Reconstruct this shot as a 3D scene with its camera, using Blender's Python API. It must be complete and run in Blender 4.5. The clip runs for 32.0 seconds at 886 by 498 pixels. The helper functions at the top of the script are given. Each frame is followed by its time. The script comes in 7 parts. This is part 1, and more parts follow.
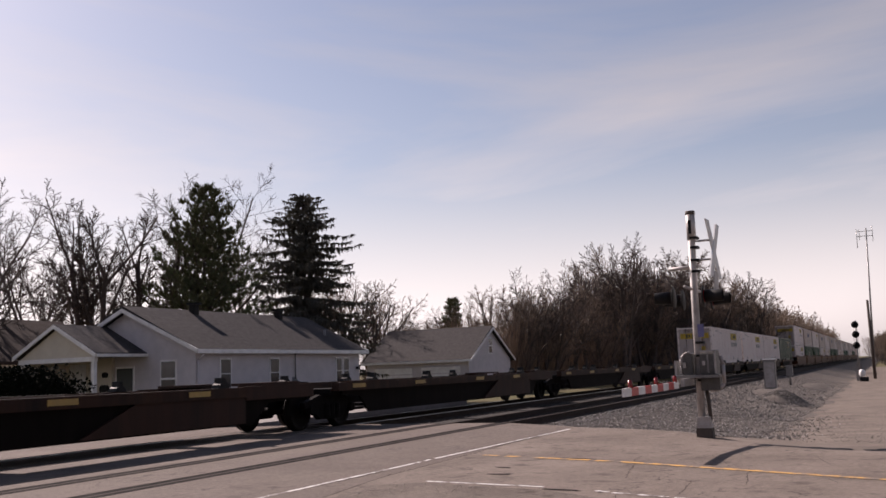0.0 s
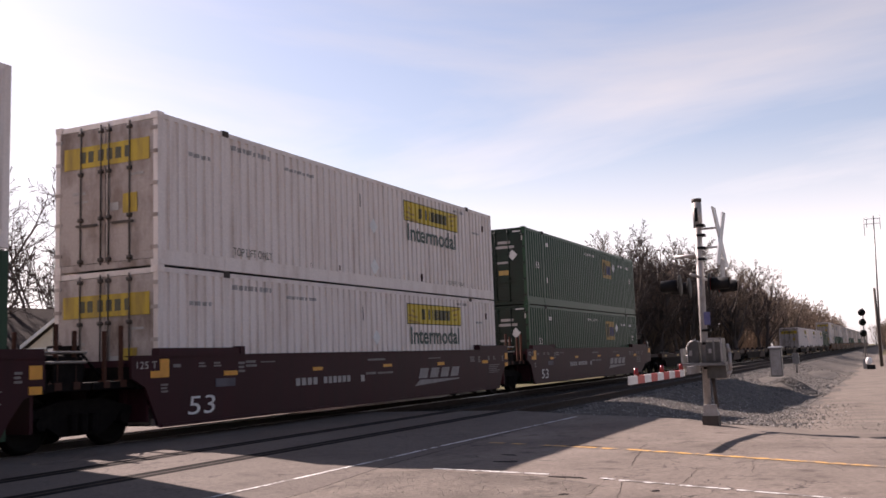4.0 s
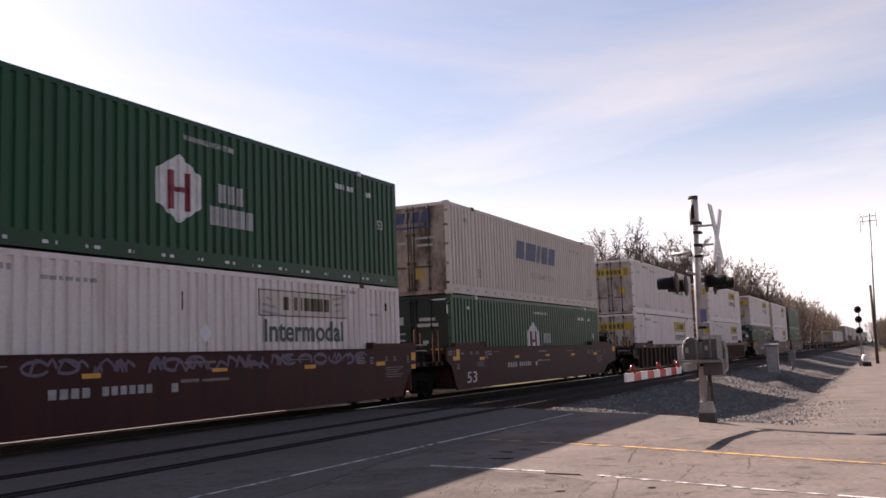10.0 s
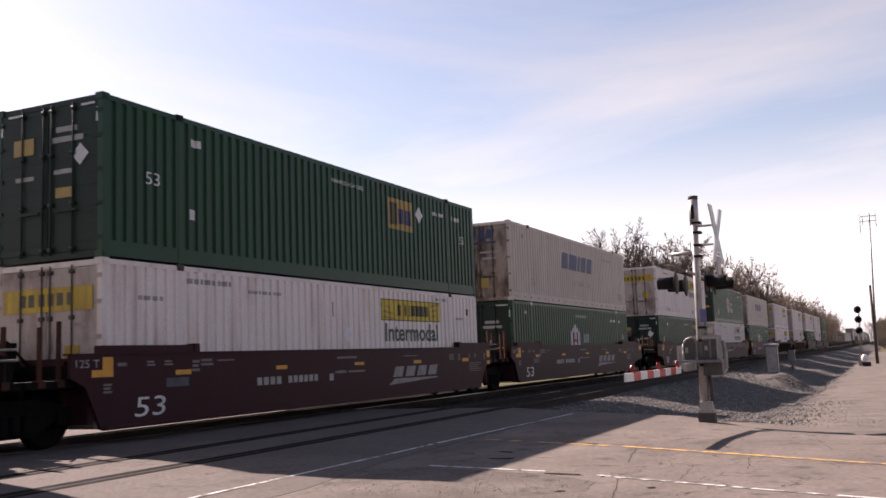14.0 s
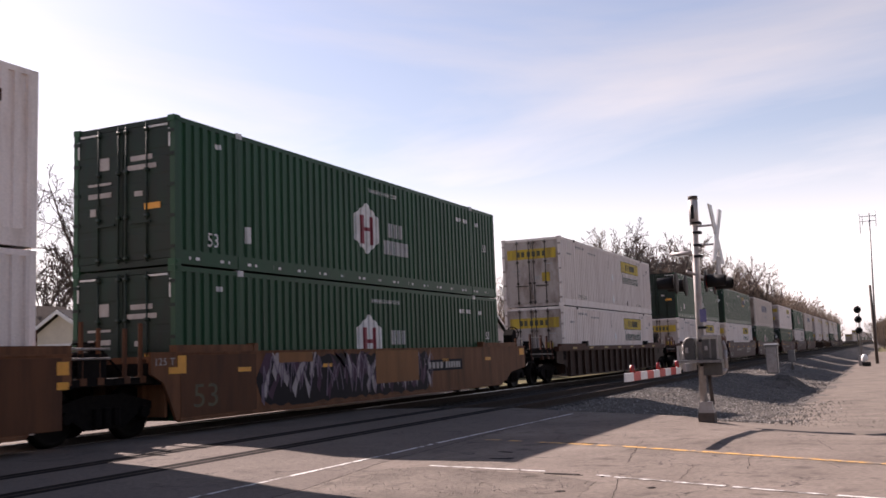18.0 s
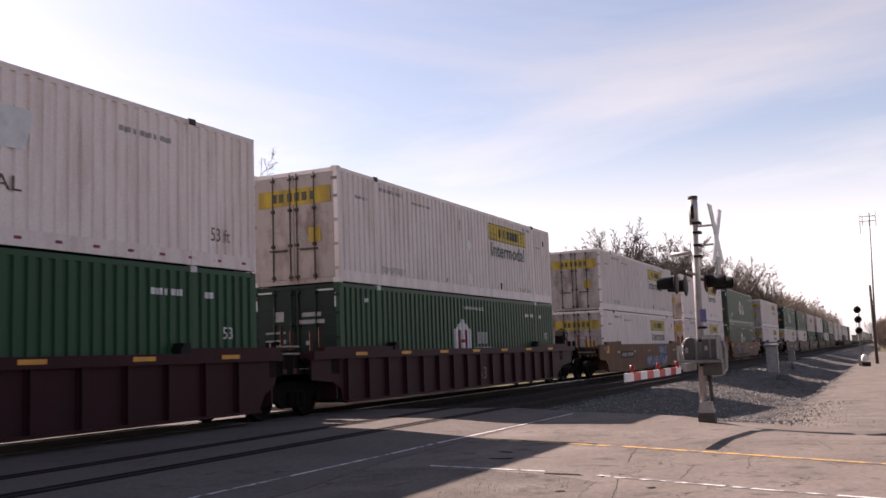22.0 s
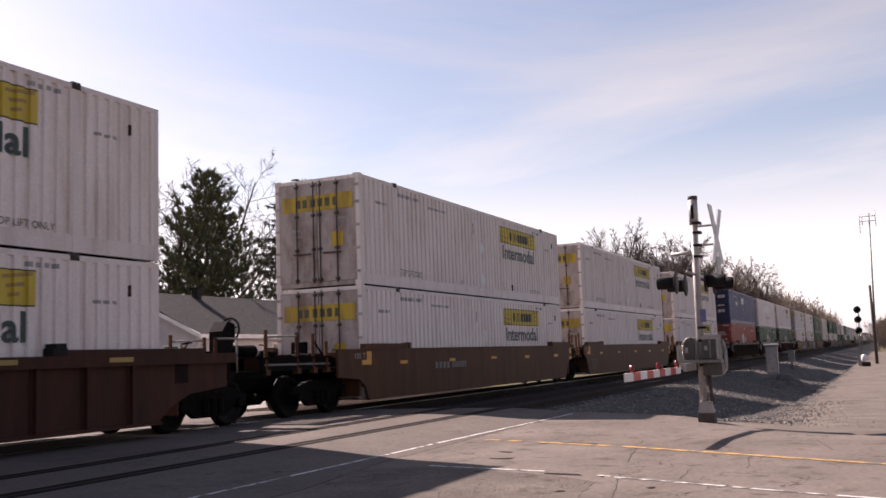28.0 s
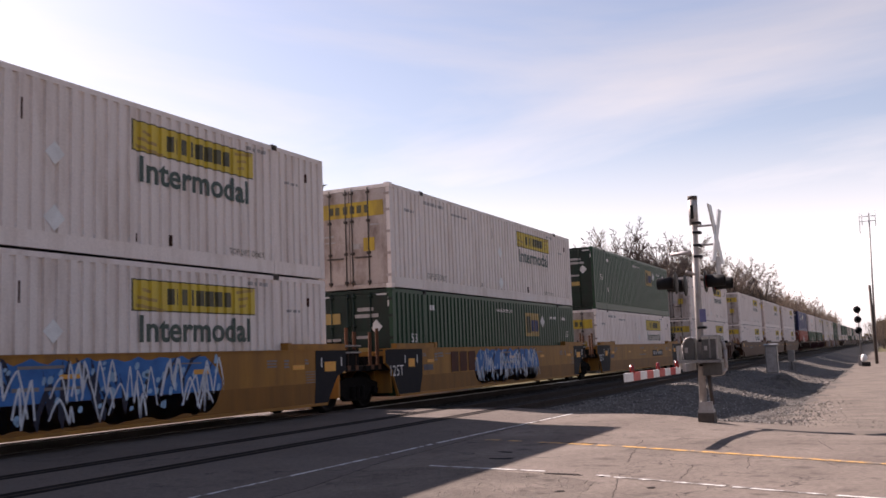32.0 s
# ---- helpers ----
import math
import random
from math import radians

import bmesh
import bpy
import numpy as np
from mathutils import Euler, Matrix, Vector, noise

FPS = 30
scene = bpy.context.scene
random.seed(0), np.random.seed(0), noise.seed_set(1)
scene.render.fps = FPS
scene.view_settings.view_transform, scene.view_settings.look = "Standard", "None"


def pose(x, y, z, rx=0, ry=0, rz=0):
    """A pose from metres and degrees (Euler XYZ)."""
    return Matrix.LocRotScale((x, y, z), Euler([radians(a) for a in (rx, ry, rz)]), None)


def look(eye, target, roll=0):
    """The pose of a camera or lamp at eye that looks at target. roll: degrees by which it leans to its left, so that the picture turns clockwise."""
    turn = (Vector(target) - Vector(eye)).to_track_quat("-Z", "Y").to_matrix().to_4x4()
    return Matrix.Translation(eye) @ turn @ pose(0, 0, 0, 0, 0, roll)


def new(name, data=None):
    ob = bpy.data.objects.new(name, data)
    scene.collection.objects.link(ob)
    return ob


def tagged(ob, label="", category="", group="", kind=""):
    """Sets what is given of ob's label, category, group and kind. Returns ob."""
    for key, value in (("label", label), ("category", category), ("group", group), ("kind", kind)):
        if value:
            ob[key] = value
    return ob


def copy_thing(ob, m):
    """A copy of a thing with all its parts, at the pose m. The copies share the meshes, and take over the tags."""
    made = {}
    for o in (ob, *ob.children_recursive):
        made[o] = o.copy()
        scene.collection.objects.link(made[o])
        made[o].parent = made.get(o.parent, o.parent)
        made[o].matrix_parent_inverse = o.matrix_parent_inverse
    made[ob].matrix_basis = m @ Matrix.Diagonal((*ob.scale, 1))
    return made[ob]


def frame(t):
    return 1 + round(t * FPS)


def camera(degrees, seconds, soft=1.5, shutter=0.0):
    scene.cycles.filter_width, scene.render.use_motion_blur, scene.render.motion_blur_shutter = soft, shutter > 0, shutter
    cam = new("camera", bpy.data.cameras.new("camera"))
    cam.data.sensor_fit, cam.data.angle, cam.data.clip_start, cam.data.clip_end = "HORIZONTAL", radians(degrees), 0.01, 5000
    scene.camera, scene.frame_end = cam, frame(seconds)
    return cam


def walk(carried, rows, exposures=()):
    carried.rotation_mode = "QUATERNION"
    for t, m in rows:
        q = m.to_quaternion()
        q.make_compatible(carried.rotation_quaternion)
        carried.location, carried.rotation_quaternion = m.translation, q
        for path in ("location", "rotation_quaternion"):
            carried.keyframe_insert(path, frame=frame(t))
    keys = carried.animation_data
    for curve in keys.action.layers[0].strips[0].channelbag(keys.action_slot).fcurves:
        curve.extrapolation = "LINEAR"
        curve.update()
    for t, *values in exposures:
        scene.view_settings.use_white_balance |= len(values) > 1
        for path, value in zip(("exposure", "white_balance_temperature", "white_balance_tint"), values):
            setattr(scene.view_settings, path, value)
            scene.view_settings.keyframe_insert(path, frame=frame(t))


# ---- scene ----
# ---------------------------------------------------------------- camera
EYE = (0.0, 0.0, 1.27)


def aim(yaw, pitch):
    """The camera's pose, from its heading (degrees from the track's line) and tilt."""
    y, p = radians(yaw), radians(pitch)
    way = Vector((math.cos(y) * math.cos(p), math.sin(y) * math.cos(p), math.sin(p)))
    return look(EYE, Vector(EYE) + way * 10, -2.12)


cam = camera(50.39, 32.0, soft=1.6, shutter=0.06)
walk(cam, [(0.0, aim(24.834, 7.382)), (0.5, aim(24.988, 7.279)), (1.0, aim(25.126, 7.141)), (1.5, aim(25.212, 7.021)),
           (2.0, aim(25.281, 6.952)), (2.5, aim(25.298, 6.832)), (3.0, aim(25.281, 6.780)), (3.5, aim(25.264, 6.712)),
           (4.0, aim(25.229, 6.667)), (4.5, aim(25.195, 6.615)), (5.5, aim(25.135, 6.565)), (6.5, aim(25.092, 6.540)),
           (8.0, aim(25.057, 6.505)), (9.0, aim(25.040, 6.488)), (20.0, aim(25.016, 6.488)), (32.0, aim(24.999, 6.488))],
     exposures=[(0.0, 0.66, 6750, 25), (2.5, 0.66, 6750, 25), (3.1, 1.20, 6750, 25), (8.0, 1.20, 6750, 25), (10.0, 1.24, 6750, 25), (24.5, 1.24, 6750, 25), (27.0, 1.20, 6750, 25), (28.2, 1.13, 6750, 25), (29.2, 1.12, 6750, 25), (30.3, 1.17, 6750, 25), (31.4, 1.22, 6750, 25), (32.0, 1.22, 6750, 25)])

# ---------------------------------------------------------------- sky and sun
SUN_EL, SUN_ROT = 36.9, 19.0
world = bpy.data.worlds.new("sky")
scene.world = world
world.use_nodes = True
wn, wl = world.node_tree.nodes, world.node_tree.links
wn.clear()
sky = wn.new("ShaderNodeTexSky")
sky.sky_type, sky.sun_disc = "NISHITA", False
sky.sun_elevation, sky.sun_rotation = radians(SUN_EL), radians(SUN_ROT)
sky.air_density, sky.dust_density, sky.ozone_density = 1.1, 1.0, 1.6
wco = wn.new("ShaderNodeTexCoord")
wmap = wn.new("ShaderNodeMapping")
wmap.inputs["Rotation"].default_value = (0.16, 0.05, radians(25))
wmap.inputs["Scale"].default_value = (1.7, 1.1, 6.0)
wno = wn.new("ShaderNodeTexNoise")
wno.inputs["Scale"].default_value, wno.inputs["Detail"].default_value, wno.inputs["Roughness"].default_value = 1.3, 7.0, 0.55
wno.inputs["Distortion"].default_value = 0.6
wramp = wn.new("ShaderNodeMapRange")          # streaks of cirrus
wramp.inputs["From Min"].default_value, wramp.inputs["From Max"].default_value = 0.40, 0.70
wramp.inputs["To Min"].default_value, wramp.inputs["To Max"].default_value = 0.17, 0.82
wsep = wn.new("ShaderNodeSeparateXYZ")
wthin = wn.new("ShaderNodeMapRange")          # the cirrus thins out overhead
wthin.inputs["From Min"].default_value, wthin.inputs["From Max"].default_value = 0.22, 0.60
wthin.inputs["To Min"].default_value, wthin.inputs["To Max"].default_value = 1.0, 0.35
whaze = wn.new("ShaderNodeMapRange")          # bright haze along the horizon
whaze.interpolation_type = "SMOOTHSTEP"
whaze.inputs["From Min"].default_value, whaze.inputs["From Max"].default_value = 0.0, 0.30
whaze.inputs["To Min"].default_value, whaze.inputs["To Max"].default_value = 0.92, 0.0
wmul = wn.new("ShaderNodeMath")
wmul.operation = "MULTIPLY"
wmax = wn.new("ShaderNodeMath")
wmax.operation = "MAXIMUM"
wmix = wn.new("ShaderNodeMix")
wmix.data_type = "RGBA"
wlum = wn.new("ShaderNodeRGBToBW")
wgain = wn.new("ShaderNodeMix")          # cirrus: as bright as the sky behind it, half as bright again, and nearly white
wgain.data_type, wgain.blend_type = "RGBA", "MULTIPLY"
wgain.inputs["Factor"].default_value = 1.0
wdot = wn.new("ShaderNodeVectorMath")    # thin cloud is brightest towards the sun
wdot.operation = "DOT_PRODUCT"
wdot.inputs[1].default_value = (0.26, 0.756, 0.60)
wfwd = wn.new("ShaderNodeMapRange")
wfwd.inputs["From Min"].default_value, wfwd.inputs["From Max"].default_value = -1.0, 1.0
warc = wn.new("ShaderNodeValToRGB")
for e, (at, v) in zip([warc.color_ramp.elements[0], warc.color_ramp.elements[1], warc.color_ramp.elements.new(0.7)], ((0.25, 0.75), (1.0, 1.35), (0.66, 1.95))):
    e.position, e.color = at, (v * 1.03, v, v * 0.97, 1)
wl.new(wco.outputs["Generated"], wdot.inputs[0])
wl.new(wdot.outputs["Value"], wfwd.inputs["Value"])
wl.new(wfwd.outputs["Result"], warc.inputs["Fac"])
wl.new(warc.outputs["Color"], wgain.inputs["B"])
wl.new(sky.outputs["Color"], wlum.inputs["Color"])
wl.new(wlum.outputs["Val"], wgain.inputs["A"])
wl.new(wgain.outputs["Result"], wmix.inputs["B"])
wbg = wn.new("ShaderNodeBackground")
wbg.inputs["Strength"].default_value = 0.06
wout = wn.new("ShaderNodeOutputWorld")
for a, b in ((wco.outputs["Generated"], wmap.inputs["Vector"]), (wmap.outputs["Vector"], wno.inputs["Vector"]),
             (wno.outputs["Fac"], wramp.inputs["Value"]), (wco.outputs["Generated"], wsep.inputs[0]),
             (wsep.outputs["Z"], wthin.inputs["Value"]), (wsep.outputs["Z"], whaze.inputs["Value"]),
             (wramp.outputs["Result"], wmul.inputs[0]), (wthin.outputs["Result"], wmul.inputs[1]),
             (wmul.outputs[0], wmax.inputs[0]), (whaze.outputs["Result"], wmax.inputs[1]), (wmax.outputs[0], wmix.inputs["Factor"]),
             (sky.outputs["Color"], wmix.inputs["A"]), (wmix.outputs["Result"], wbg.inputs["Color"]),
             (wbg.outputs["Background"], wout.inputs["Surface"])):
    wl.new(a, b)
sun_data = bpy.data.lights.new("sun", "SUN")
sun_data.energy, sun_data.angle, sun_data.color = 5.0, radians(0.53), (1.0, 0.93, 0.85)
sun = new("sun", sun_data)
sr, se = radians(SUN_ROT), radians(SUN_EL)
SUN_WAY = Vector((math.sin(sr) * math.cos(se), math.cos(sr) * math.cos(se), math.sin(se)))
sun.matrix_world = look((0, 0, 60), Vector((0, 0, 60)) - SUN_WAY)


# ---------------------------------------------------------------- materials
def surface(name, color, color2=None, rough=0.6, metal=0.0, scale=6.0, streak=(1, 1, 1), bump=0.15, fine=60.0, spread=(0.35, 0.7),
            tint=0.0, spec=0.5):
    """Two colours mixed by a coarse noise, darkened a little by a fine one, with bump from both."""
    m = bpy.data.materials.new(name)
    m.use_nodes = True
    n, l = m.node_tree.nodes, m.node_tree.links
    b = n["Principled BSDF"]
    b.inputs["Roughness"].default_value, b.inputs["Metallic"].default_value = rough, metal
    b.inputs["Specular IOR Level"].default_value = spec
    co, info = n.new("ShaderNodeTexCoord"), n.new("ShaderNodeObjectInfo")
    shift = n.new("ShaderNodeVectorMath")
    shift.operation = "MULTIPLY_ADD"
    comb = n.new("ShaderNodeCombineXYZ")
    for i in range(3):
        l.new(info.outputs["Random"], comb.inputs[i])
    l.new(comb.outputs[0], shift.inputs[0])
    shift.inputs[1].default_value = (37, 91, 53)
    l.new(co.outputs["Object"], shift.inputs[2])
    mp = n.new("ShaderNodeMapping")
    mp.inputs["Scale"].default_value = streak
    l.new(shift.outputs[0], mp.inputs["Vector"])
    big, small = n.new("ShaderNodeTexNoise"), n.new("ShaderNodeTexNoise")
    big.inputs["Scale"].default_value, big.inputs["Detail"].default_value, big.inputs["Roughness"].default_value = scale, 6, 0.62
    small.inputs["Scale"].default_value, small.inputs["Detail"].default_value = fine, 3
    l.new(mp.outputs[0], big.inputs["Vector"])
    l.new(shift.outputs[0], small.inputs["Vector"])
    ramp = n.new("ShaderNodeMapRange")
    ramp.inputs["From Min"].default_value, ramp.inputs["From Max"].default_value = spread
    l.new(big.outputs["Fac"], ramp.inputs["Value"])
    mix = n.new("ShaderNodeMix")
    mix.data_type = "RGBA"
    mix.inputs["A"].default_value = (*color, 1)
    mix.inputs["B"].default_value = (*(color2 or [c * 0.75 for c in color]), 1)
    l.new(ramp.outputs["Result"], mix.inputs["Factor"])
    grain = n.new("ShaderNodeMapRange")
    grain.inputs["To Min"].default_value, grain.inputs["To Max"].default_value = 0.82, 1.14
    l.new(small.outputs["Fac"], grain.inputs["Value"])
    hsv = n.new("ShaderNodeHueSaturation")
    l.new(mix.outputs["Result"], hsv.inputs["Color"])
    l.new(grain.outputs["Result"], hsv.inputs["Value"])
    if tint:
        vary = n.new("ShaderNodeMapRange")
        vary.inputs["To Min"].default_value, vary.inputs["To Max"].default_value = 1 - tint, 1 + tint
        l.new(info.outputs["Random"], vary.inputs["Value"])
        mul = n.new("ShaderNodeMath")
        mul.operation = "MULTIPLY"
        l.new(grain.outputs["Result"], mul.inputs[0])
        l.new(vary.outputs["Result"], mul.inputs[1])
        l.new(mul.outputs[0], hsv.inputs["Value"])
    l.new(hsv.outputs["Color"], b.inputs["Base Color"])
    bp = n.new("ShaderNodeBump")
    bp.inputs["Strength"].default_value, bp.inputs["Distance"].default_value = bump, 0.02
    add = n.new("ShaderNodeMath")
    l.new(big.outputs["Fac"], add.inputs[0])
    l.new(small.outputs["Fac"], add.inputs[1])
    l.new(add.outputs[0], bp.inputs["Height"])
    l.new(bp.outputs["Normal"], b.inputs["Normal"])
    return m


def paving(name, color, color2, crack=0.5, cell=0.7, stain=0.5):
    """Asphalt: aggregate grain, stains and a net of thin cracks."""
    m = surface(name, color, color2, rough=0.9, scale=0.55, fine=140, bump=0.45, spread=(0.35, 0.68), spec=0.12)
    n, l = m.node_tree.nodes, m.node_tree.links
    b = n["Principled BSDF"]
    base = b.inputs["Base Color"].links[0].from_socket
    co = n.new("ShaderNodeTexCoord")
    warp = n.new("ShaderNodeTexNoise")
    warp.inputs["Scale"].default_value, warp.inputs["Detail"].default_value = 1.3, 4
    l.new(co.outputs["Object"], warp.inputs["Vector"])
    add = n.new("ShaderNodeVectorMath")
    add.operation = "MULTIPLY_ADD"
    l.new(warp.outputs["Color"], add.inputs[0])
    add.inputs[1].default_value = (1.7, 1.7, 1.7)
    l.new(co.outputs["Object"], add.inputs[2])
    vor = n.new("ShaderNodeTexVoronoi")
    vor.feature = "DISTANCE_TO_EDGE"
    vor.inputs["Scale"].default_value = cell
    l.new(add.outputs[0], vor.inputs["Vector"])
    line = n.new("ShaderNodeMapRange")
    line.inputs["From Min"].default_value, line.inputs["From Max"].default_value = 0.002, 0.010
    line.inputs["To Min"].default_value, line.inputs["To Max"].default_value = crack, 0.0
    l.new(vor.outputs["Distance"], line.inputs["Value"])
    patch = n.new("ShaderNodeTexNoise")
    patch.inputs["Scale"].default_value = 0.35
    l.new(co.outputs["Object"], patch.inputs["Vector"])
    gate = n.new("ShaderNodeMapRange")
    gate.inputs["From Min"].default_value, gate.inputs["From Max"].default_value = 0.42, 0.58
    l.new(patch.outputs["Fac"], gate.inputs["Value"])
    both = n.new("ShaderNodeMath")
    both.operation = "MULTIPLY"
    l.new(line.outputs["Result"], both.inputs[0])
    l.new(gate.outputs["Result"], both.inputs[1])
    mix = n.new("ShaderNodeMix")
    mix.data_type = "RGBA"
    mix.inputs["B"].default_value = (0.02, 0.018, 0.017, 1)
    l.new(base, mix.inputs["A"])
    l.new(both.outputs[0], mix.inputs["Factor"])
    spot = n.new("ShaderNodeTexNoise")
    spot.inputs["Scale"].default_value, spot.inputs["Detail"].default_value = 2.6, 5
    l.new(co.outputs["Object"], spot.inputs["Vector"])
    spr = n.new("ShaderNodeMapRange")
    spr.inputs["From Min"].default_value, spr.inputs["From Max"].default_value = 0.58, 0.74
    spr.inputs["To Max"].default_value = stain
    l.new(spot.outputs["Fac"], spr.inputs["Value"])
    mix2 = n.new("ShaderNodeMix")
    mix2.data_type = "RGBA"
    mix2.inputs["B"].default_value = (*[c * 0.45 for c in color], 1)
    l.new(mix.outputs["Result"], mix2.inputs["A"])
    l.new(spr.outputs["Result"], mix2.inputs["Factor"])
    speck = n.new("ShaderNodeTexNoise")
    speck.inputs["Scale"].default_value, speck.inputs["Detail"].default_value, speck.inputs["Roughness"].default_value = 16, 5, 0.7
    l.new(co.outputs["Object"], speck.inputs["Vector"])
    amount = n.new("ShaderNodeMapRange")
    amount.inputs["From Min"].default_value, amount.inputs["From Max"].default_value = 0.3, 0.7
    amount.inputs["To Min"].default_value, amount.inputs["To Max"].default_value = 0.76, 1.24
    l.new(speck.outputs["Fac"], amount.inputs["Value"])
    shade = n.new("ShaderNodeHueSaturation")
    l.new(amount.outputs["Result"], shade.inputs["Value"])
    l.new(mix2.outputs["Result"], shade.inputs["Color"])
    l.new(shade.outputs["Color"], b.inputs["Base Color"])
    return m


def worn_paint(name, color, under, hold=0.5):
    """Road paint with the asphalt showing where it has worn away."""
    return surface(name, color, under, rough=0.75, scale=5.0, fine=90, bump=0.2, spread=(hold, hold + 0.12))


DOWN = (2.4, 2.4, 0.35)     # noise drawn out downwards, like run-off
M = {}
M["asphalt"] = paving("asphalt", (0.120, 0.098, 0.085), (0.152, 0.125, 0.108), 0.5, 0.45, 0.35)
M["old_asphalt"] = paving("old_asphalt", (0.130, 0.106, 0.090), (0.190, 0.156, 0.133), 0.8, 0.75, 0.75)
M["broken_asphalt"] = paving("broken_asphalt", (0.098, 0.080, 0.068), (0.175, 0.144, 0.122), 0.9, 2.6, 0.9)
M["far_asphalt"] = paving("far_asphalt", (0.21, 0.195, 0.18), (0.26, 0.235, 0.22), 0.3, 0.4, 0.2)
M["tar"] = surface("tar", (0.014, 0.012, 0.011), (0.030, 0.026, 0.024), rough=0.95, scale=3, spec=0.03)
M["line_white"] = worn_paint("line_white", (0.62, 0.60, 0.57), (0.12, 0.10, 0.085), 0.47)
M["line_yellow"] = worn_paint("line_yellow", (0.52, 0.28, 0.06), (0.14, 0.11, 0.085), 0.46)
M["gravel"] = surface("gravel", (0.168, 0.137, 0.113), (0.105, 0.086, 0.072), rough=0.95, scale=0.9, fine=30, bump=0.4, spec=0.2)
M["ballast"] = surface("ballast", (0.040, 0.035, 0.031), (0.022, 0.019, 0.017), rough=0.95, scale=9, fine=38, bump=1.0, spec=0.2)
M["stone_pale"] = surface("stone_pale", (0.46, 0.43, 0.40), (0.28, 0.255, 0.235), rough=0.9, scale=2.5, fine=30, bump=0.3)
M["stone"] = surface("stone", (0.20, 0.18, 0.163), (0.075, 0.066, 0.058), rough=0.9, scale=2.5, fine=30, bump=0.3, tint=0.3)
M["bank"] = surface("bank", (0.120, 0.102, 0.088), (0.070, 0.060, 0.052), rough=0.95, scale=1.6, fine=26, bump=1.0, spec=0.2)
M["grass"] = surface("grass", (0.12, 0.095, 0.055), (0.07, 0.072, 0.03), rough=0.95, scale=0.35, fine=24, bump=0.8, spec=0.1)
M["rail"] = surface("rail", (0.055, 0.040, 0.033), (0.033, 0.024, 0.020), rough=0.8, metal=0.0, scale=8, spec=0.1)
M["rail_head"] = surface("rail_head", (0.45, 0.43, 0.42), (0.33, 0.31, 0.30), rough=0.28, metal=1.0, scale=4)
M["tie"] = surface("tie", (0.035, 0.028, 0.024), (0.06, 0.05, 0.043), rough=0.9, scale=4, streak=(8, 1, 1), bump=0.6)
M["white_box"] = surface("white_box", (0.81, 0.71, 0.655), (0.50, 0.375, 0.305), rough=0.55, scale=1.1, streak=DOWN, fine=25, bump=0.06, tint=0.09, spread=(0.47, 0.92), spec=0.25)
# door paints: side colours darkened for the rear ends' shade, plus brown dirt
M["white_door_shaded"] = surface("white_door_shaded", (0.45, 0.375, 0.338), (0.13, 0.075, 0.05), rough=0.6, scale=0.9, streak=(1.8, 1.8, 0.8), fine=25, bump=0.06, spread=(0.46, 0.74), spec=0.25)
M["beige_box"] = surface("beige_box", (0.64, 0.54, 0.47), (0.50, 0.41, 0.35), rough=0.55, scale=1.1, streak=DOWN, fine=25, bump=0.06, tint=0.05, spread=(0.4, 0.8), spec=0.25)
M["beige_door_shaded"] = surface("beige_door_shaded", (0.36, 0.27, 0.215), (0.075, 0.043, 0.030), rough=0.65, scale=1.0, streak=(1.8, 1.8, 0.8), fine=25, bump=0.06, spread=(0.40, 0.62), spec=0.25)
M["green_box"] = surface("green_box", (0.016, 0.074, 0.034), (0.022, 0.060, 0.032), rough=0.42, scale=1.1, streak=DOWN, fine=25, bump=0.06, tint=0.12, spec=0.25)
M["dark_green_box"] = surface("dark_green_box", (0.014, 0.060, 0.029), (0.018, 0.050, 0.028), rough=0.42, scale=1.1, streak=DOWN, fine=25, bump=0.06, tint=0.1, spec=0.25)
# dark-paint doors: the side colour cut down for the rear end's shade
M["green_door_shaded"] = surface("green_door_shaded", (0.008, 0.024, 0.015), (0.012, 0.015, 0.011), rough=0.5, scale=1.6, streak=(1.6, 1.6, 0.7), bump=0.06, spec=0.25)
M["blue_box"] = surface("blue_box", (0.022, 0.032, 0.15), (0.03, 0.036, 0.12), rough=0.42, scale=1.1, streak=DOWN, fine=25, bump=0.06, spec=0.25)
M["blue_door_shaded"] = surface("blue_door_shaded", (0.010, 0.012, 0.040), (0.011, 0.011, 0.022), rough=0.5, scale=1.6, bump=0.06, spec=0.25)
M["red_box"] = surface("red_box", (0.40, 0.052, 0.032), (0.28, 0.045, 0.03), rough=0.45, scale=1.1, streak=DOWN, fine=25, bump=0.06, spec=0.25)
M["red_door_shaded"] = surface("red_door_shaded", (0.16, 0.030, 0.018), (0.07, 0.020, 0.015), rough=0.5, scale=1.6, bump=0.06, spec=0.25)
M["grime"] = surface("grime", (0.055, 0.045, 0.04), (0.11, 0.085, 0.07), rough=0.75, scale=6, spec=0.25)
M["steel"] = surface("steel", (0.30, 0.28, 0.26), (0.16, 0.13, 0.11), rough=0.55, metal=0.4, scale=7)
M["sign_yellow"] = surface("sign_yellow", (0.62, 0.44, 0.035), (0.50, 0.35, 0.04), rough=0.5, scale=2.2, streak=DOWN)
# rear-door yellow: the side yellow dulled like the doors, with dirt mottling
M["sign_yellow_rear"] = surface("sign_yellow_rear", (0.54, 0.36, 0.026), (0.28, 0.175, 0.03), rough=0.6, scale=1.6, streak=DOWN, spread=(0.42, 0.66))
M["sign_gold"] = surface("sign_gold", (0.42, 0.27, 0.06), (0.30, 0.19, 0.06), rough=0.5, scale=2.2, streak=DOWN)
M["sign_ink"] = surface("sign_ink", (0.05, 0.045, 0.025), (0.10, 0.085, 0.03), rough=0.55, scale=4)
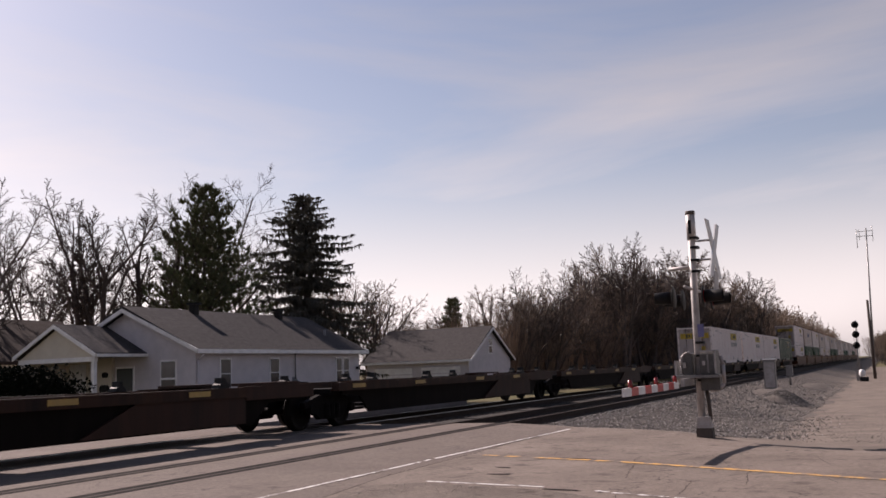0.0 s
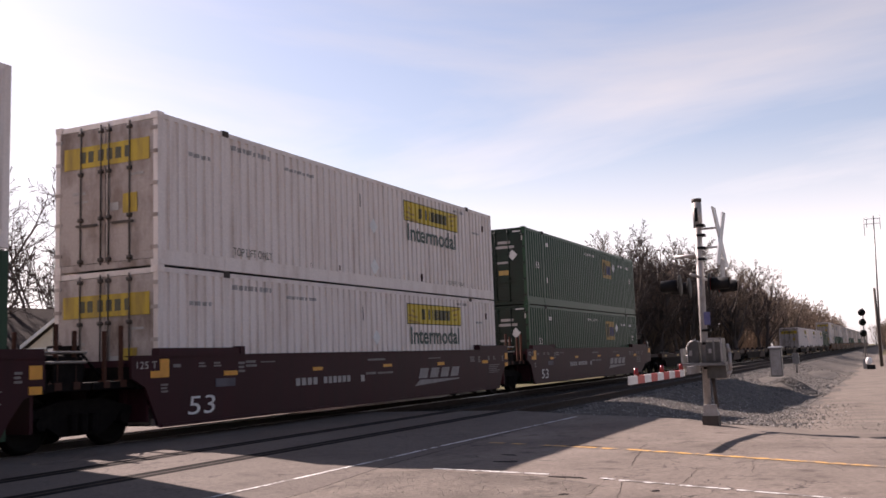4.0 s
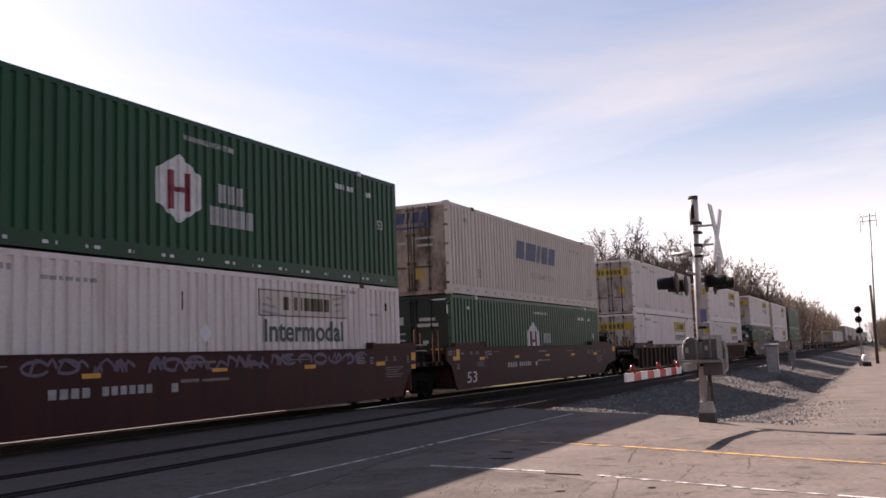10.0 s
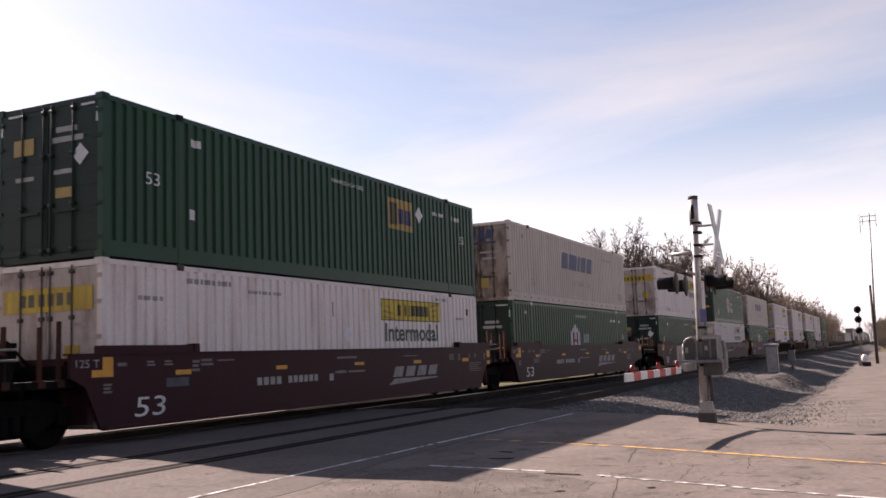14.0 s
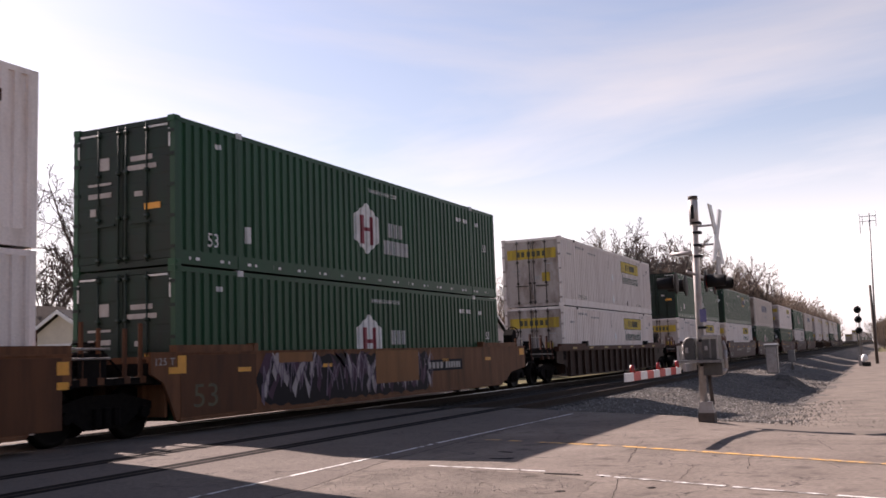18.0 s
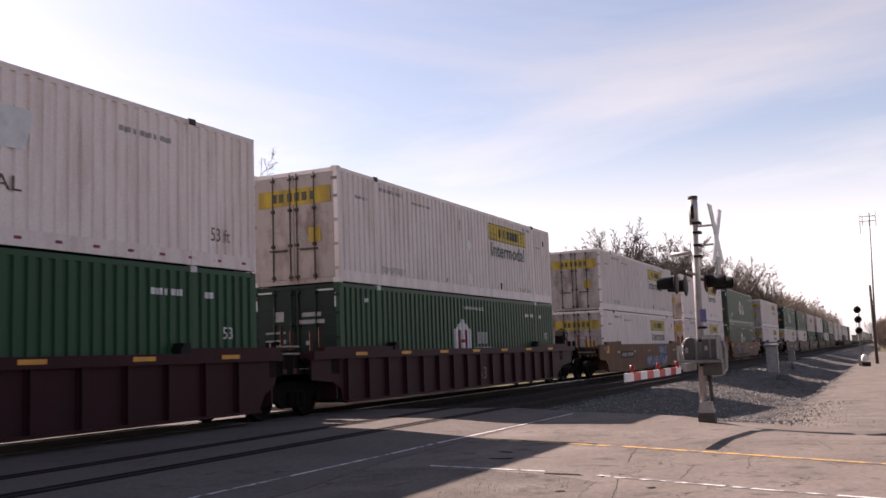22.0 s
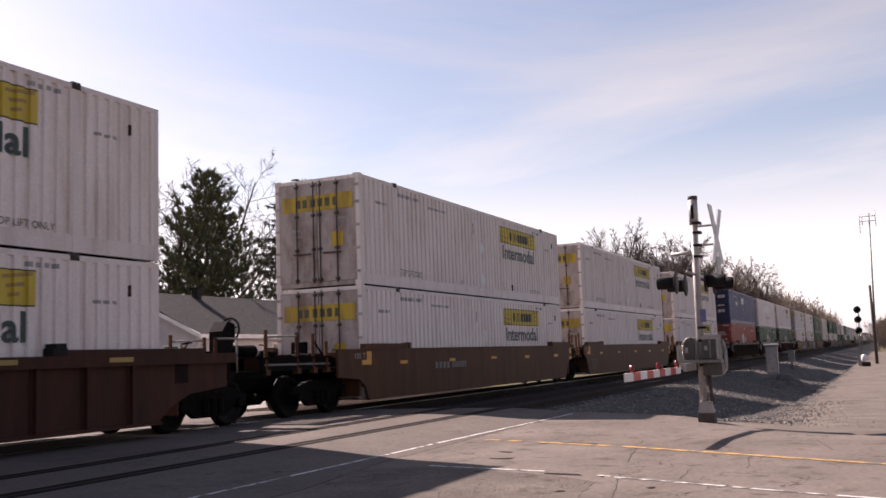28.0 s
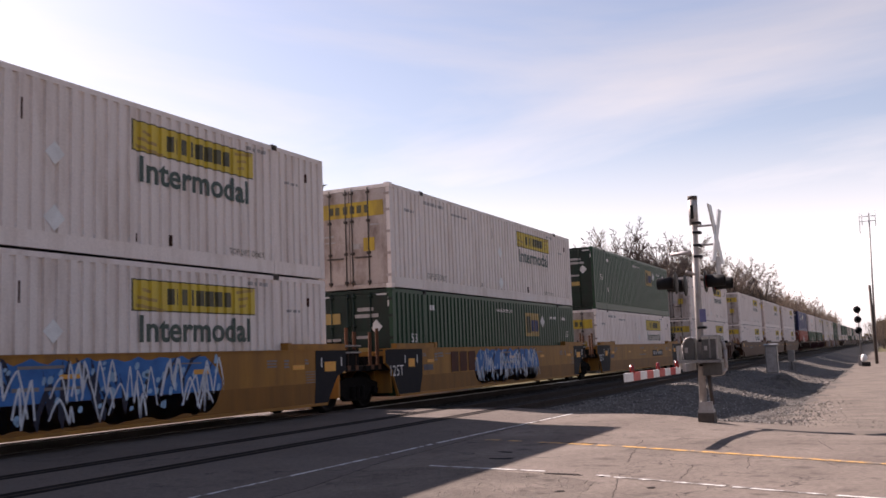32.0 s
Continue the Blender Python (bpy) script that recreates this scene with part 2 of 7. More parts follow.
M["sign_green"] = surface("sign_green", (0.020, 0.045, 0.034), (0.042, 0.070, 0.056), rough=0.55, scale=4)
M["sign_white"] = surface("sign_white", (0.70, 0.68, 0.66), (0.52, 0.50, 0.48), rough=0.55, scale=3)
M["sign_dim"] = surface("sign_dim", (0.20, 0.175, 0.165), (0.13, 0.11, 0.105), rough=0.6, scale=4)
M["sign_pale"] = surface("sign_pale", (0.42, 0.41, 0.40), (0.32, 0.31, 0.30), rough=0.55, scale=3)
M["sign_worn"] = surface("sign_worn", (0.30, 0.265, 0.255), (0.19, 0.165, 0.16), rough=0.6, scale=5)
M["sign_faint"] = surface("sign_faint", (0.40, 0.37, 0.35), (0.28, 0.25, 0.23), rough=0.6, scale=4)
M["sign_blue"] = surface("sign_blue", (0.025, 0.032, 0.10), (0.05, 0.055, 0.12), rough=0.55, scale=4)
M["sign_red"] = surface("sign_red", (0.24, 0.022, 0.04), (0.18, 0.02, 0.032), rough=0.55, scale=4)
M["sign_orange"] = surface("sign_orange", (0.75, 0.34, 0.035), (0.60, 0.26, 0.03), rough=0.5, scale=4)
M["maroon"] = surface("maroon", (0.046, 0.012, 0.016), (0.033, 0.012, 0.015), rough=0.5, scale=1.3, streak=DOWN, bump=0.08, tint=0.06, spec=0.12)
M["brown_red"] = surface("brown_red", (0.064, 0.019, 0.018), (0.042, 0.018, 0.017), rough=0.55, scale=1.3, streak=DOWN, bump=0.08, spec=0.12)
M["rust_rib"] = surface("rust_rib", (0.078, 0.030, 0.019), (0.040, 0.020, 0.015), rough=0.6, scale=1.6, streak=DOWN, bump=0.1, tint=0.12, spec=0.12)
M["dark_rib"] = surface("dark_rib", (0.044, 0.020, 0.014), (0.024, 0.014, 0.011), rough=0.6, scale=1.6, streak=DOWN, bump=0.1, spec=0.12)
M["brown_rib"] = surface("brown_rib", (0.10, 0.046, 0.026), (0.055, 0.032, 0.022), rough=0.6, scale=1.6, streak=DOWN, bump=0.1, spec=0.25)
# near-black for the recessed well sides; their shade is in the colour
M["low_shaded"] = surface("low_shaded", (0.006, 0.0045, 0.004), (0.011, 0.008, 0.007), rough=0.7, scale=1.6, streak=DOWN, bump=0.1, spec=0.04)
M["low_rail"] = surface("low_rail", (0.045, 0.020, 0.012), (0.016, 0.010, 0.008), rough=0.6, scale=1.2, streak=DOWN, bump=0.1, spec=0.12)
M["tan"] = surface("tan", (0.182, 0.077, 0.037), (0.085, 0.038, 0.020), rough=0.55, scale=1.2, streak=DOWN, bump=0.08, spec=0.12)
M["tan_brown"] = surface("tan_brown", (0.114, 0.047, 0.023), (0.066, 0.030, 0.018), rough=0.55, scale=1.2, streak=DOWN, bump=0.08, tint=0.08, spec=0.12)
M["yellow_car"] = surface("yellow_car", (0.352, 0.163, 0.035), (0.229, 0.110, 0.032), rough=0.5, scale=1.2, streak=DOWN, bump=0.08, spec=0.12)
M["navy"] = surface("navy", (0.012, 0.012, 0.017), (0.018, 0.017, 0.020), rough=0.6, scale=3, spec=0.08)
# bogies and end gear: steel taken near black, underframe shade in the colour
M["truck_shaded"] = surface("truck_shaded", (0.006, 0.005, 0.005), (0.012, 0.010, 0.009), rough=0.8, scale=9, spec=0.05)
M["wheel"] = surface("wheel", (0.010, 0.008, 0.007), (0.007, 0.006, 0.005), rough=0.6, metal=0.4, scale=8, spec=0.12)
M["ink_dark"] = surface("ink_dark", (0.018, 0.016, 0.02), (0.013, 0.011, 0.014), rough=0.5, scale=2.5, bump=0.05, spec=0.08)
M["ink_white"] = surface("ink_white", (0.62, 0.64, 0.68), (0.434, 0.448, 0.476), rough=0.5, scale=2.5, bump=0.05, spec=0.08)
M["ink_blue"] = surface("ink_blue", (0.055, 0.17, 0.42), (0.038, 0.115, 0.29), rough=0.5, scale=2.5, bump=0.05, spec=0.08)
M["ink_pale"] = surface("ink_pale", (0.3, 0.46, 0.62), (0.21, 0.322, 0.434), rough=0.5, scale=2.5, bump=0.05, spec=0.08)
M["ink_pink"] = surface("ink_pink", (0.24, 0.13, 0.13), (0.168, 0.091, 0.091), rough=0.5, scale=2.5, bump=0.05, spec=0.08)
M["ink_rose"] = surface("ink_rose", (0.38, 0.2, 0.22), (0.266, 0.14, 0.154), rough=0.5, scale=2.5, bump=0.05, spec=0.08)
M["ink_grey"] = surface("ink_grey", (0.13, 0.12, 0.135), (0.08, 0.072, 0.085), rough=0.5, scale=2.5, bump=0.05, spec=0.08)
M["ink_cyan"] = surface("ink_cyan", (0.2, 0.38, 0.46), (0.14, 0.266, 0.322), rough=0.5, scale=2.5, bump=0.05, spec=0.08)
M["ink_red"] = surface("ink_red", (0.3, 0.1, 0.12), (0.21, 0.07, 0.084), rough=0.5, scale=2.5, bump=0.05, spec=0.08)
M["ink_lilac"] = surface("ink_lilac", (0.20, 0.155, 0.20), (0.13, 0.10, 0.13), rough=0.5, scale=2.5, bump=0.05, spec=0.08)
M["ink_plum"] = surface("ink_plum", (0.085, 0.045, 0.07), (0.055, 0.032, 0.05), rough=0.5, scale=2.5, bump=0.05, spec=0.08)
M["ink_navy"] = surface("ink_navy", (0.020, 0.030, 0.055), (0.045, 0.035, 0.045), rough=0.5, scale=2.5, bump=0.05, spec=0.08)
M["ink_sand"] = surface("ink_sand", (0.40, 0.35, 0.34), (0.26, 0.22, 0.23), rough=0.5, scale=2.5, bump=0.05, spec=0.08)
M["ink_rust"] = surface("ink_rust", (0.085, 0.026, 0.018), (0.06, 0.022, 0.016), rough=0.55, scale=3, bump=0.05, spec=0.08)
M["tan_light"] = surface("tan_light", (0.255, 0.115, 0.047), (0.187, 0.085, 0.038), rough=0.55, scale=1.2, streak=DOWN, bump=0.08, spec=0.12)
# yellow_car made darker: shade of the side's sloping lower half, put into colour
M["yellow_shaded"] = surface("yellow_shaded", (0.243, 0.104, 0.023), (0.171, 0.077, 0.022), rough=0.5, scale=1.2, streak=DOWN, bump=0.08, spec=0.12)
M["galvanised"] = surface("galvanised", (0.21, 0.20, 0.195), (0.13, 0.123, 0.12), rough=0.45, metal=0.5, scale=6)
M["silver_paint"] = surface("silver_paint", (0.38, 0.35, 0.335), (0.26, 0.235, 0.22), rough=0.5, metal=0.2, scale=5)
M["black_paint"] = surface("black_paint", (0.010, 0.010, 0.010), (0.018, 0.017, 0.017), rough=0.6, scale=5, spec=0.15)
M["white_paint"] = surface("white_paint", (0.78, 0.77, 0.75), (0.62, 0.60, 0.58), rough=0.5, scale=3)
M["red_paint"] = surface("red_paint", (0.50, 0.035, 0.03), (0.38, 0.03, 0.03), rough=0.45, scale=4)
M["red_lens"] = surface("red_lens", (0.22, 0.012, 0.012), (0.16, 0.01, 0.01), rough=0.15, scale=12)
M["concrete"] = surface("concrete", (0.30, 0.28, 0.26), (0.22, 0.20, 0.185), rough=0.9, scale=4)
M["siding"] = surface("siding", (0.54, 0.50, 0.51), (0.45, 0.42, 0.43), rough=0.6, scale=2, bump=0.1)
M["cream"] = surface("cream", (0.60, 0.54, 0.44), (0.52, 0.46, 0.37), rough=0.65, scale=2, bump=0.1)
M["shingle"] = surface("shingle", (0.064, 0.058, 0.057), (0.044, 0.040, 0.039), rough=0.9, scale=5, streak=(1, 1, 1), fine=30, bump=0.5, tint=0.2, spec=0.08)
M["shingle_brown"] = surface("shingle_brown", (0.05, 0.036, 0.031), (0.035, 0.026, 0.023), rough=0.9, scale=5, fine=30, bump=0.5, tint=0.2, spec=0.08)
M["glass"] = surface("glass", (0.02, 0.022, 0.026), (0.035, 0.036, 0.04), rough=0.08, scale=1.5, bump=0.0)
M["window_shade"] = surface("window_shade", (0.06, 0.058, 0.058), (0.035, 0.034, 0.034), rough=0.1, scale=1.5, bump=0.0)
M["housing"] = surface("housing", (0.085, 0.080, 0.076), (0.050, 0.046, 0.043), rough=0.5, metal=0.2, scale=7)
M["car_paint"] = surface("car_paint", (0.018, 0.020, 0.026), (0.014, 0.015, 0.018), rough=0.15, scale=2, bump=0.0)
M["plate_blue"] = surface("plate_blue", (0.10, 0.10, 0.24), (0.16, 0.15, 0.28), rough=0.5, scale=8)
M["dark_door"] = surface("dark_door", (0.012, 0.02, 0.018), (0.02, 0.028, 0.025), rough=0.4, scale=3)
M["bark"] = surface("bark", (0.085, 0.063, 0.053), (0.05, 0.038, 0.032), rough=0.9, scale=5, fine=40, bump=0.5)
M["twig"] = surface("twig", (0.058, 0.039, 0.031), (0.036, 0.025, 0.020), rough=0.9, scale=2, fine=20, bump=0.1)
M["twig_brown"] = surface("twig_brown", (0.190, 0.135, 0.096), (0.115, 0.082, 0.060), rough=0.9, scale=2, fine=20, bump=0.1)
M["brush"] = surface("brush", (0.250, 0.172, 0.118), (0.150, 0.104, 0.073), rough=0.95, scale=1.0, fine=14, bump=0.1, spec=0.05)
M["needle"] = surface("needle", (0.098, 0.118, 0.062), (0.125, 0.112, 0.066), rough=0.9, scale=1.5, fine=20, bump=0.1, spec=0.1)
M["needle_blue"] = surface("needle_blue", (0.105, 0.096, 0.078), (0.075, 0.072, 0.058), rough=0.9, scale=1.5, fine=20, bump=0.1, spec=0.1)
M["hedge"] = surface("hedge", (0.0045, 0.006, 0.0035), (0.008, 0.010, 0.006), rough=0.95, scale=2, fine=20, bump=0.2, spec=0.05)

PARTS = {}


# ---------------------------------------------------------------- building blocks
class Shape:
    """Collects faces for one mesh."""

    def __init__(self, smooth=False):
        self.v, self.f, self.smooth = [], [], smooth

    def face(self, *pts):
        i = len(self.v)
        self.v += [tuple(p) for p in pts]
        self.f.append(tuple(range(i, i + len(pts))))
        return self

    def box(self, x0, x1, y0, y1, z0, z1):
        i = len(self.v)
        self.v += [(x, y, z) for x in (x0, x1) for y in (y0, y1) for z in (z0, z1)]
        self.f += [tuple(i + k for k in q) for q in ((0, 1, 3, 2), (4, 6, 7, 5), (0, 4, 5, 1), (2, 3, 7, 6), (0, 2, 6, 4), (1, 5, 7, 3))]
        return self

    def prism(self, pts, a, b, axis="y"):
        """An outline in two axes, drawn out from a to b along the third."""
        put = {"x": lambda p, t: (t, p[0], p[1]), "y": lambda p, t: (p[0], t, p[1]), "z": lambda p, t: (p[0], p[1], t)}[axis]
        i, n = len(self.v), len(pts)
        self.v += [put(p, a) for p in pts] + [put(p, b) for p in pts]
        self.f.append(tuple(range(i, i + n)))
        self.f.append(tuple(range(i + 2 * n - 1, i + n - 1, -1)))
        for k in range(n):
            j = (k + 1) % n
            self.f.append((i + k, i + n + k, i + n + j, i + j))
        return self

    def tube(self, p, q, r0, r1=None, sides=8, caps=True):
        r1 = r0 if r1 is None else r1
        p, q = Vector(p), Vector(q)
        way = (q - p).normalized()
        a = way.orthogonal().normalized()
        b = way.cross(a)
        i = len(self.v)
        for c, r in ((p, r0), (q, r1)):
            for k in range(sides):
                t = 2 * math.pi * k / sides
                self.v.append(tuple(c + a * (r * math.cos(t)) + b * (r * math.sin(t))))
        for k in range(sides):
            j = (k + 1) % sides
            self.f.append((i + k, i + j, i + sides + j, i + sides + k))
        if caps:
            self.f.append(tuple(range(i + sides - 1, i - 1, -1)))
            self.f.append(tuple(range(i + sides, i + 2 * sides)))
        return self

    def lathe(self, profile, centre, axis="y", sides=24):
        """A profile of (radius, along) turned about an axis through centre."""
        i, n = len(self.v), len(profile)
        for k in range(sides):
            t = 2 * math.pi * k / sides
            for r, s in profile:
                a, b = r * math.cos(t), r * math.sin(t)
                d = {"y": (a, s, b), "x": (s, a, b), "z": (a, b, s)}[axis]
                self.v.append(tuple(centre[m] + d[m] for m in range(3)))
        for k in range(sides):
            j = (k + 1) % sides
            for s in range(n - 1):
                self.f.append((i + k * n + s, i + k * n + s + 1, i + j * n + s + 1, i + j * n + s))
        return self

    def mesh(self, name, material):
        me = bpy.data.meshes.new(name)
        me.from_pydata(self.v, [], self.f)
        bm = bmesh.new()
        bm.from_mesh(me)
        bmesh.ops.recalc_face_normals(bm, faces=bm.faces)
        bm.to_mesh(me)
        bm.free()
        if self.smooth:
            me.polygons.foreach_set("use_smooth", [True] * len(me.polygons))
        me.materials.append(material)
        return me


def part(name, shape, material, parent=None, label="", key=None, at=None):
    """One mesh object under a thing or a part. With a key, alike parts share one mesh; shape is then a function."""
    if key is not None:
        k = (key, material.name)
        if k not in PARTS:
            PARTS[k] = (shape() if callable(shape) else shape).mesh(name, material)
        me = PARTS[k]
    else:
        me = (shape() if callable(shape) else shape).mesh(name, material)
    ob = new(name, me)
    if parent is not None:
        ob.parent = parent
    if at is not None:
        ob.matrix_basis = at
    if label:
        ob["label"] = label
    return ob


def thing(name, label, category, group="", m=None, kind=""):
    ob = new(name)
    ob.empty_display_size = 0.3
    if m is not None:
        ob.matrix_basis = m
    return tagged(ob, label, category, group, kind)


def structure(name, shape, material, label, category, parent=None, kind="structure"):
    ob = part(name, shape, material, parent)
    return tagged(ob, label, category, "", kind)


WORDS = {}
for word in ("Intermodal", "INTERMODAL", "53", "125 T", "125T", "TOP LIFT ONLY", "WARNING HIGH CUBE", "53 ft", "WP", "KINGS!"):
    cu = bpy.data.curves.new("word", "FONT")
    cu.body, cu.resolution_u = word, 3
    if word in ("Intermodal", "INTERMODAL", "KINGS!"):
        cu.offset = 0.022 if word != "INTERMODAL" else 0.004
    ob = new("word", cu)
    me = bpy.data.meshes.new_from_object(ob.evaluated_get(bpy.context.evaluated_depsgraph_get()))
    pts = np.array([v.co[:] for v in me.vertices])
    lo, hi = pts.min(0), pts.max(0)
    WORDS[word] = ((pts[:, :2] - lo[:2]) / (hi[:2] - lo[:2]), [tuple(p.vertices) for p in me.polygons])
    bpy.data.objects.remove(ob)
    bpy.data.curves.remove(cu)
    bpy.data.meshes.remove(me)


def lettering(word, x0, x1, z0, z1, y, material, parent, label="", side="side", lean=0.0):
    """A word painted on a side (facing -y) or on a rear end (facing -x; then x0, x1 run along -y)."""
    uv, faces = WORDS[word]

    def build():
        s = Shape()
        for u, v in uv:
            a, z = x0 + u * (x1 - x0) + lean * v, z0 + v * (z1 - z0)
            s.v.append((a, y, z) if side == "side" else (y, -a, z))
        s.f = list(faces)
        return s
    return part("lettering", build, material, parent, label, key=("word", word, x0, x1, z0, z1, y, side, lean))


# ---------------------------------------------------------------- containers
LONG, HALF, TALL = 16.154, 1.2955, 2.896
PITCH, DEEP = 0.27, 0.044
SPANS = ((0.13, 1.93), (2.03, 14.12), (14.22, 16.03))


def fold(x):
    """How far the side panel lies back from the container's face at x."""
    for a, b in SPANS:
        if a <= x <= b:
            t = ((x - a) / (b - a) * round((b - a) / PITCH)) % 1.0
            return DEEP * min(1.0, max(0.0, (min(t, 1 - t) - 0.25) / 0.07))
    return 0.0


def fold_stops(x0, x1):
    xs = {x0, x1}
    for a, b in SPANS:
        n = round((b - a) / PITCH)
        for k in range(n):
            for t in (0.25, 0.32, 0.68, 0.75):
                x = a + (k + t) * (b - a) / n
                if x0 < x < x1:
                    xs.add(x)
        for x in (a, b):
            if x0 < x < x1:
                xs.add(x)
    return sorted(xs)


def decal(s, low, high, x0, x1, proud=0.004):
    """Paint that follows the folds of the near side, between two heights given as functions of x."""
    xs = fold_stops(x0, x1)
    i = len(s.v)
    for k, x in enumerate(xs):
        y = -HALF + fold(x + (1e-5 if k == 0 else -1e-5)) - proud
        s.v += [(x, y, low(x)), (x, y, high(x))]
    s.f += [(i + 2 * k, i + 2 * k + 2, i + 2 * k + 3, i + 2 * k + 1) for k in range(len(xs) - 1)]
    return s


def patch(x0, x1, z0, z1, lean=0.0):
    s = Shape()
    return decal(s, lambda x: z0, lambda x: z1, x0, x1)


def blocks(x0, x1, z0, z1, widths, gap=0.22, lean=0.0):
    """Plain blocks in a row, one for each letter that was there."""
    s = Shape()
    total = sum(widths) + gap * (len(widths) - 1)
    x = x0
    for w in widths:
        wid = w / total * (x1 - x0)
        if lean:
            s.face((x, -HALF - 0.004, z0), (x + wid, -HALF - 0.004, z0), (x + wid + lean, -HALF - 0.004, z1), (x + lean, -HALF - 0.004, z1))
        else:
            decal(s, lambda q: z0, lambda q: z1, x, x + wid)
        x += wid + gap / total * (x1 - x0)
    return s


def hexagon(cx, half, z0, z1):
    q = (z1 - z0) * 0.26
    s = Shape()
    for a, b in ((cx - half, cx), (cx, cx + half)):
        decal(s, lambda x: z0 + q * abs(x - cx) / half, lambda x: z1 - q * abs(x - cx) / half, a, b)
    return s


def diamond(cx, cz, r):
    """A square placard stood on its corner, lying over the folds."""
    return Shape().prism([(cx - r, cz), (cx, cz - r), (cx + r, cz), (cx, cz + r)], -HALF - 0.012, -HALF - 0.004)


def side_panel(sign):
    """One pressed sheet, folded along its whole length (the posts stand over it)."""
    s = Shape()
    xs = fold_stops(0.13, 16.03)
    for x in xs:
        y = sign * (HALF - fold(x))
        s.v += [(x, y, 0.30), (x, y, 2.80)]
    s.f = [(2 * k, 2 * k + 2, 2 * k + 3, 2 * k + 1) for k in range(len(xs) - 1)]
    return s


def box_frame():
    s = Shape()
    for g in (-1, 1):
        y0, y1 = sorted((g * HALF, g * (HALF - 0.11)))
        for a, b in ((0.0, 0.13), (1.93, 2.03), (14.12, 14.22), (16.03, LONG)):
            s.box(a, b, y0 - (0.004 if g < 0 else 0), y1 + (0.004 if g > 0 else 0), 0.02, 2.88)
        y0, y1 = sorted((g * (HALF - 0.006), g * (HALF - 0.09)))
        for a, b in ((0.13, 1.93), (2.03, 14.12), (14.22, 16.03)):
            s.box(a, b, y0, y1, 0.03, 0.31)
            s.box(a, b, y0, y1, 2.79, 2.885)
    s.box(16.06, 16.15, -HALF + 0.11, HALF - 0.11, 0.02, 2.88)
    return s


def door_header():
    return Shape().box(0.01, 0.10, -HALF + 0.11, HALF - 0.11, 2.78, 2.88)


def door_sill():
    return Shape().box(0.01, 0.10, -HALF + 0.11, HALF - 0.11, 0.02, 0.14)


def roof_sheet():
    s = Shape()
    n = 46
    for k in range(n):
        a, b = 0.1 + 15.95 * k / n, 0.1 + 15.95 * (k + 1) / n
        z = 2.872 if k % 2 else 2.852
        s.box(a, b, -HALF + 0.09, HALF - 0.09, 2.83, z)
    return s


def floor_sheet():
    return Shape().box(0.1, 16.05, -HALF + 0.09, HALF - 0.09, 0.06, 0.16)


def casting():
    s = Shape().box(-0.09, 0.09, -0.085, 0.085, -0.06, 0.06)
    return s.box(-0.05, 0.05, -0.10, 0.10, -0.03, 0.03)


def door_leaf(sign):
    """One rear door, its panel pressed into shallow horizontal folds."""
    y0, y1 = sorted((sign * 0.012, sign * (HALF - 0.115)))
    pts = [(0.055, 0.15), (0.010, 0.15)]
    for k in range(5):
        z = 0.28 + k * 0.5
        pts += [(0.010, z), (0.006, z + 0.03), (0.006, z + 0.37), (0.010, z + 0.40)]
    return Shape().prism(pts + [(0.010, 2.77), (0.055, 2.77)], y0, y1)


def lock_rod():
    s = Shape(True)
    s.tube((-0.02, 0, 0.10), (-0.02, 0, 2.82), 0.017, sides=6)
    for z in (0.2, 1.0, 1.9, 2.7):
        s.box(-0.045, 0.02, -0.05, 0.05, z - 0.035, z + 0.035)
    return s


def hinge():
    return Shape().box(-0.018, 0.02, -0.085, 0.085, -0.035, 0.035)


def door_handle():
    return Shape().prism([(-0.27, -0.02), (0.22, -0.02), (0.27, 0.005), (0.27, 0.03), (-0.27, 0.02)], -0.05, -0.02, "x")


def rear_bars(rows, x=-0.001):
    """Bars of unreadable stencilling on the rear doors: (y0, y1, z0, z1)."""
    s = Shape()
    for y0, y1, z0, z1 in rows:
        s.box(x - 0.004, x + 0.004, y0, y1, z0, z1)
    return s


# side paint, door paint with the rear end's shade in it, label
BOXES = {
    "white": ("white_box", "white_door_shaded", "weathered white corrugated steel container with a yellow side panel"),
    "pale": ("white_box", "white_door_shaded", "off-white corrugated steel container with an outlined pale panel"),
    "green": ("green_box", "green_door_shaded", "dark green corrugated steel container with a white hexagon"),
    "forest": ("dark_green_box", "green_door_shaded", "forest green corrugated steel container with a yellow square"),
    "beige": ("beige_box", "beige_door_shaded", "grimy beige corrugated steel container with blue block lettering"),
    "ivory": ("white_box", "white_door_shaded", "off-white corrugated steel container with faded white lettering"),
    "blue": ("blue_box", "blue_door_shaded", "navy blue corrugated steel container with white diamonds"),
    "red": ("red_box", "red_door_shaded", "orange-red corrugated steel container with a white hexagon"),
}


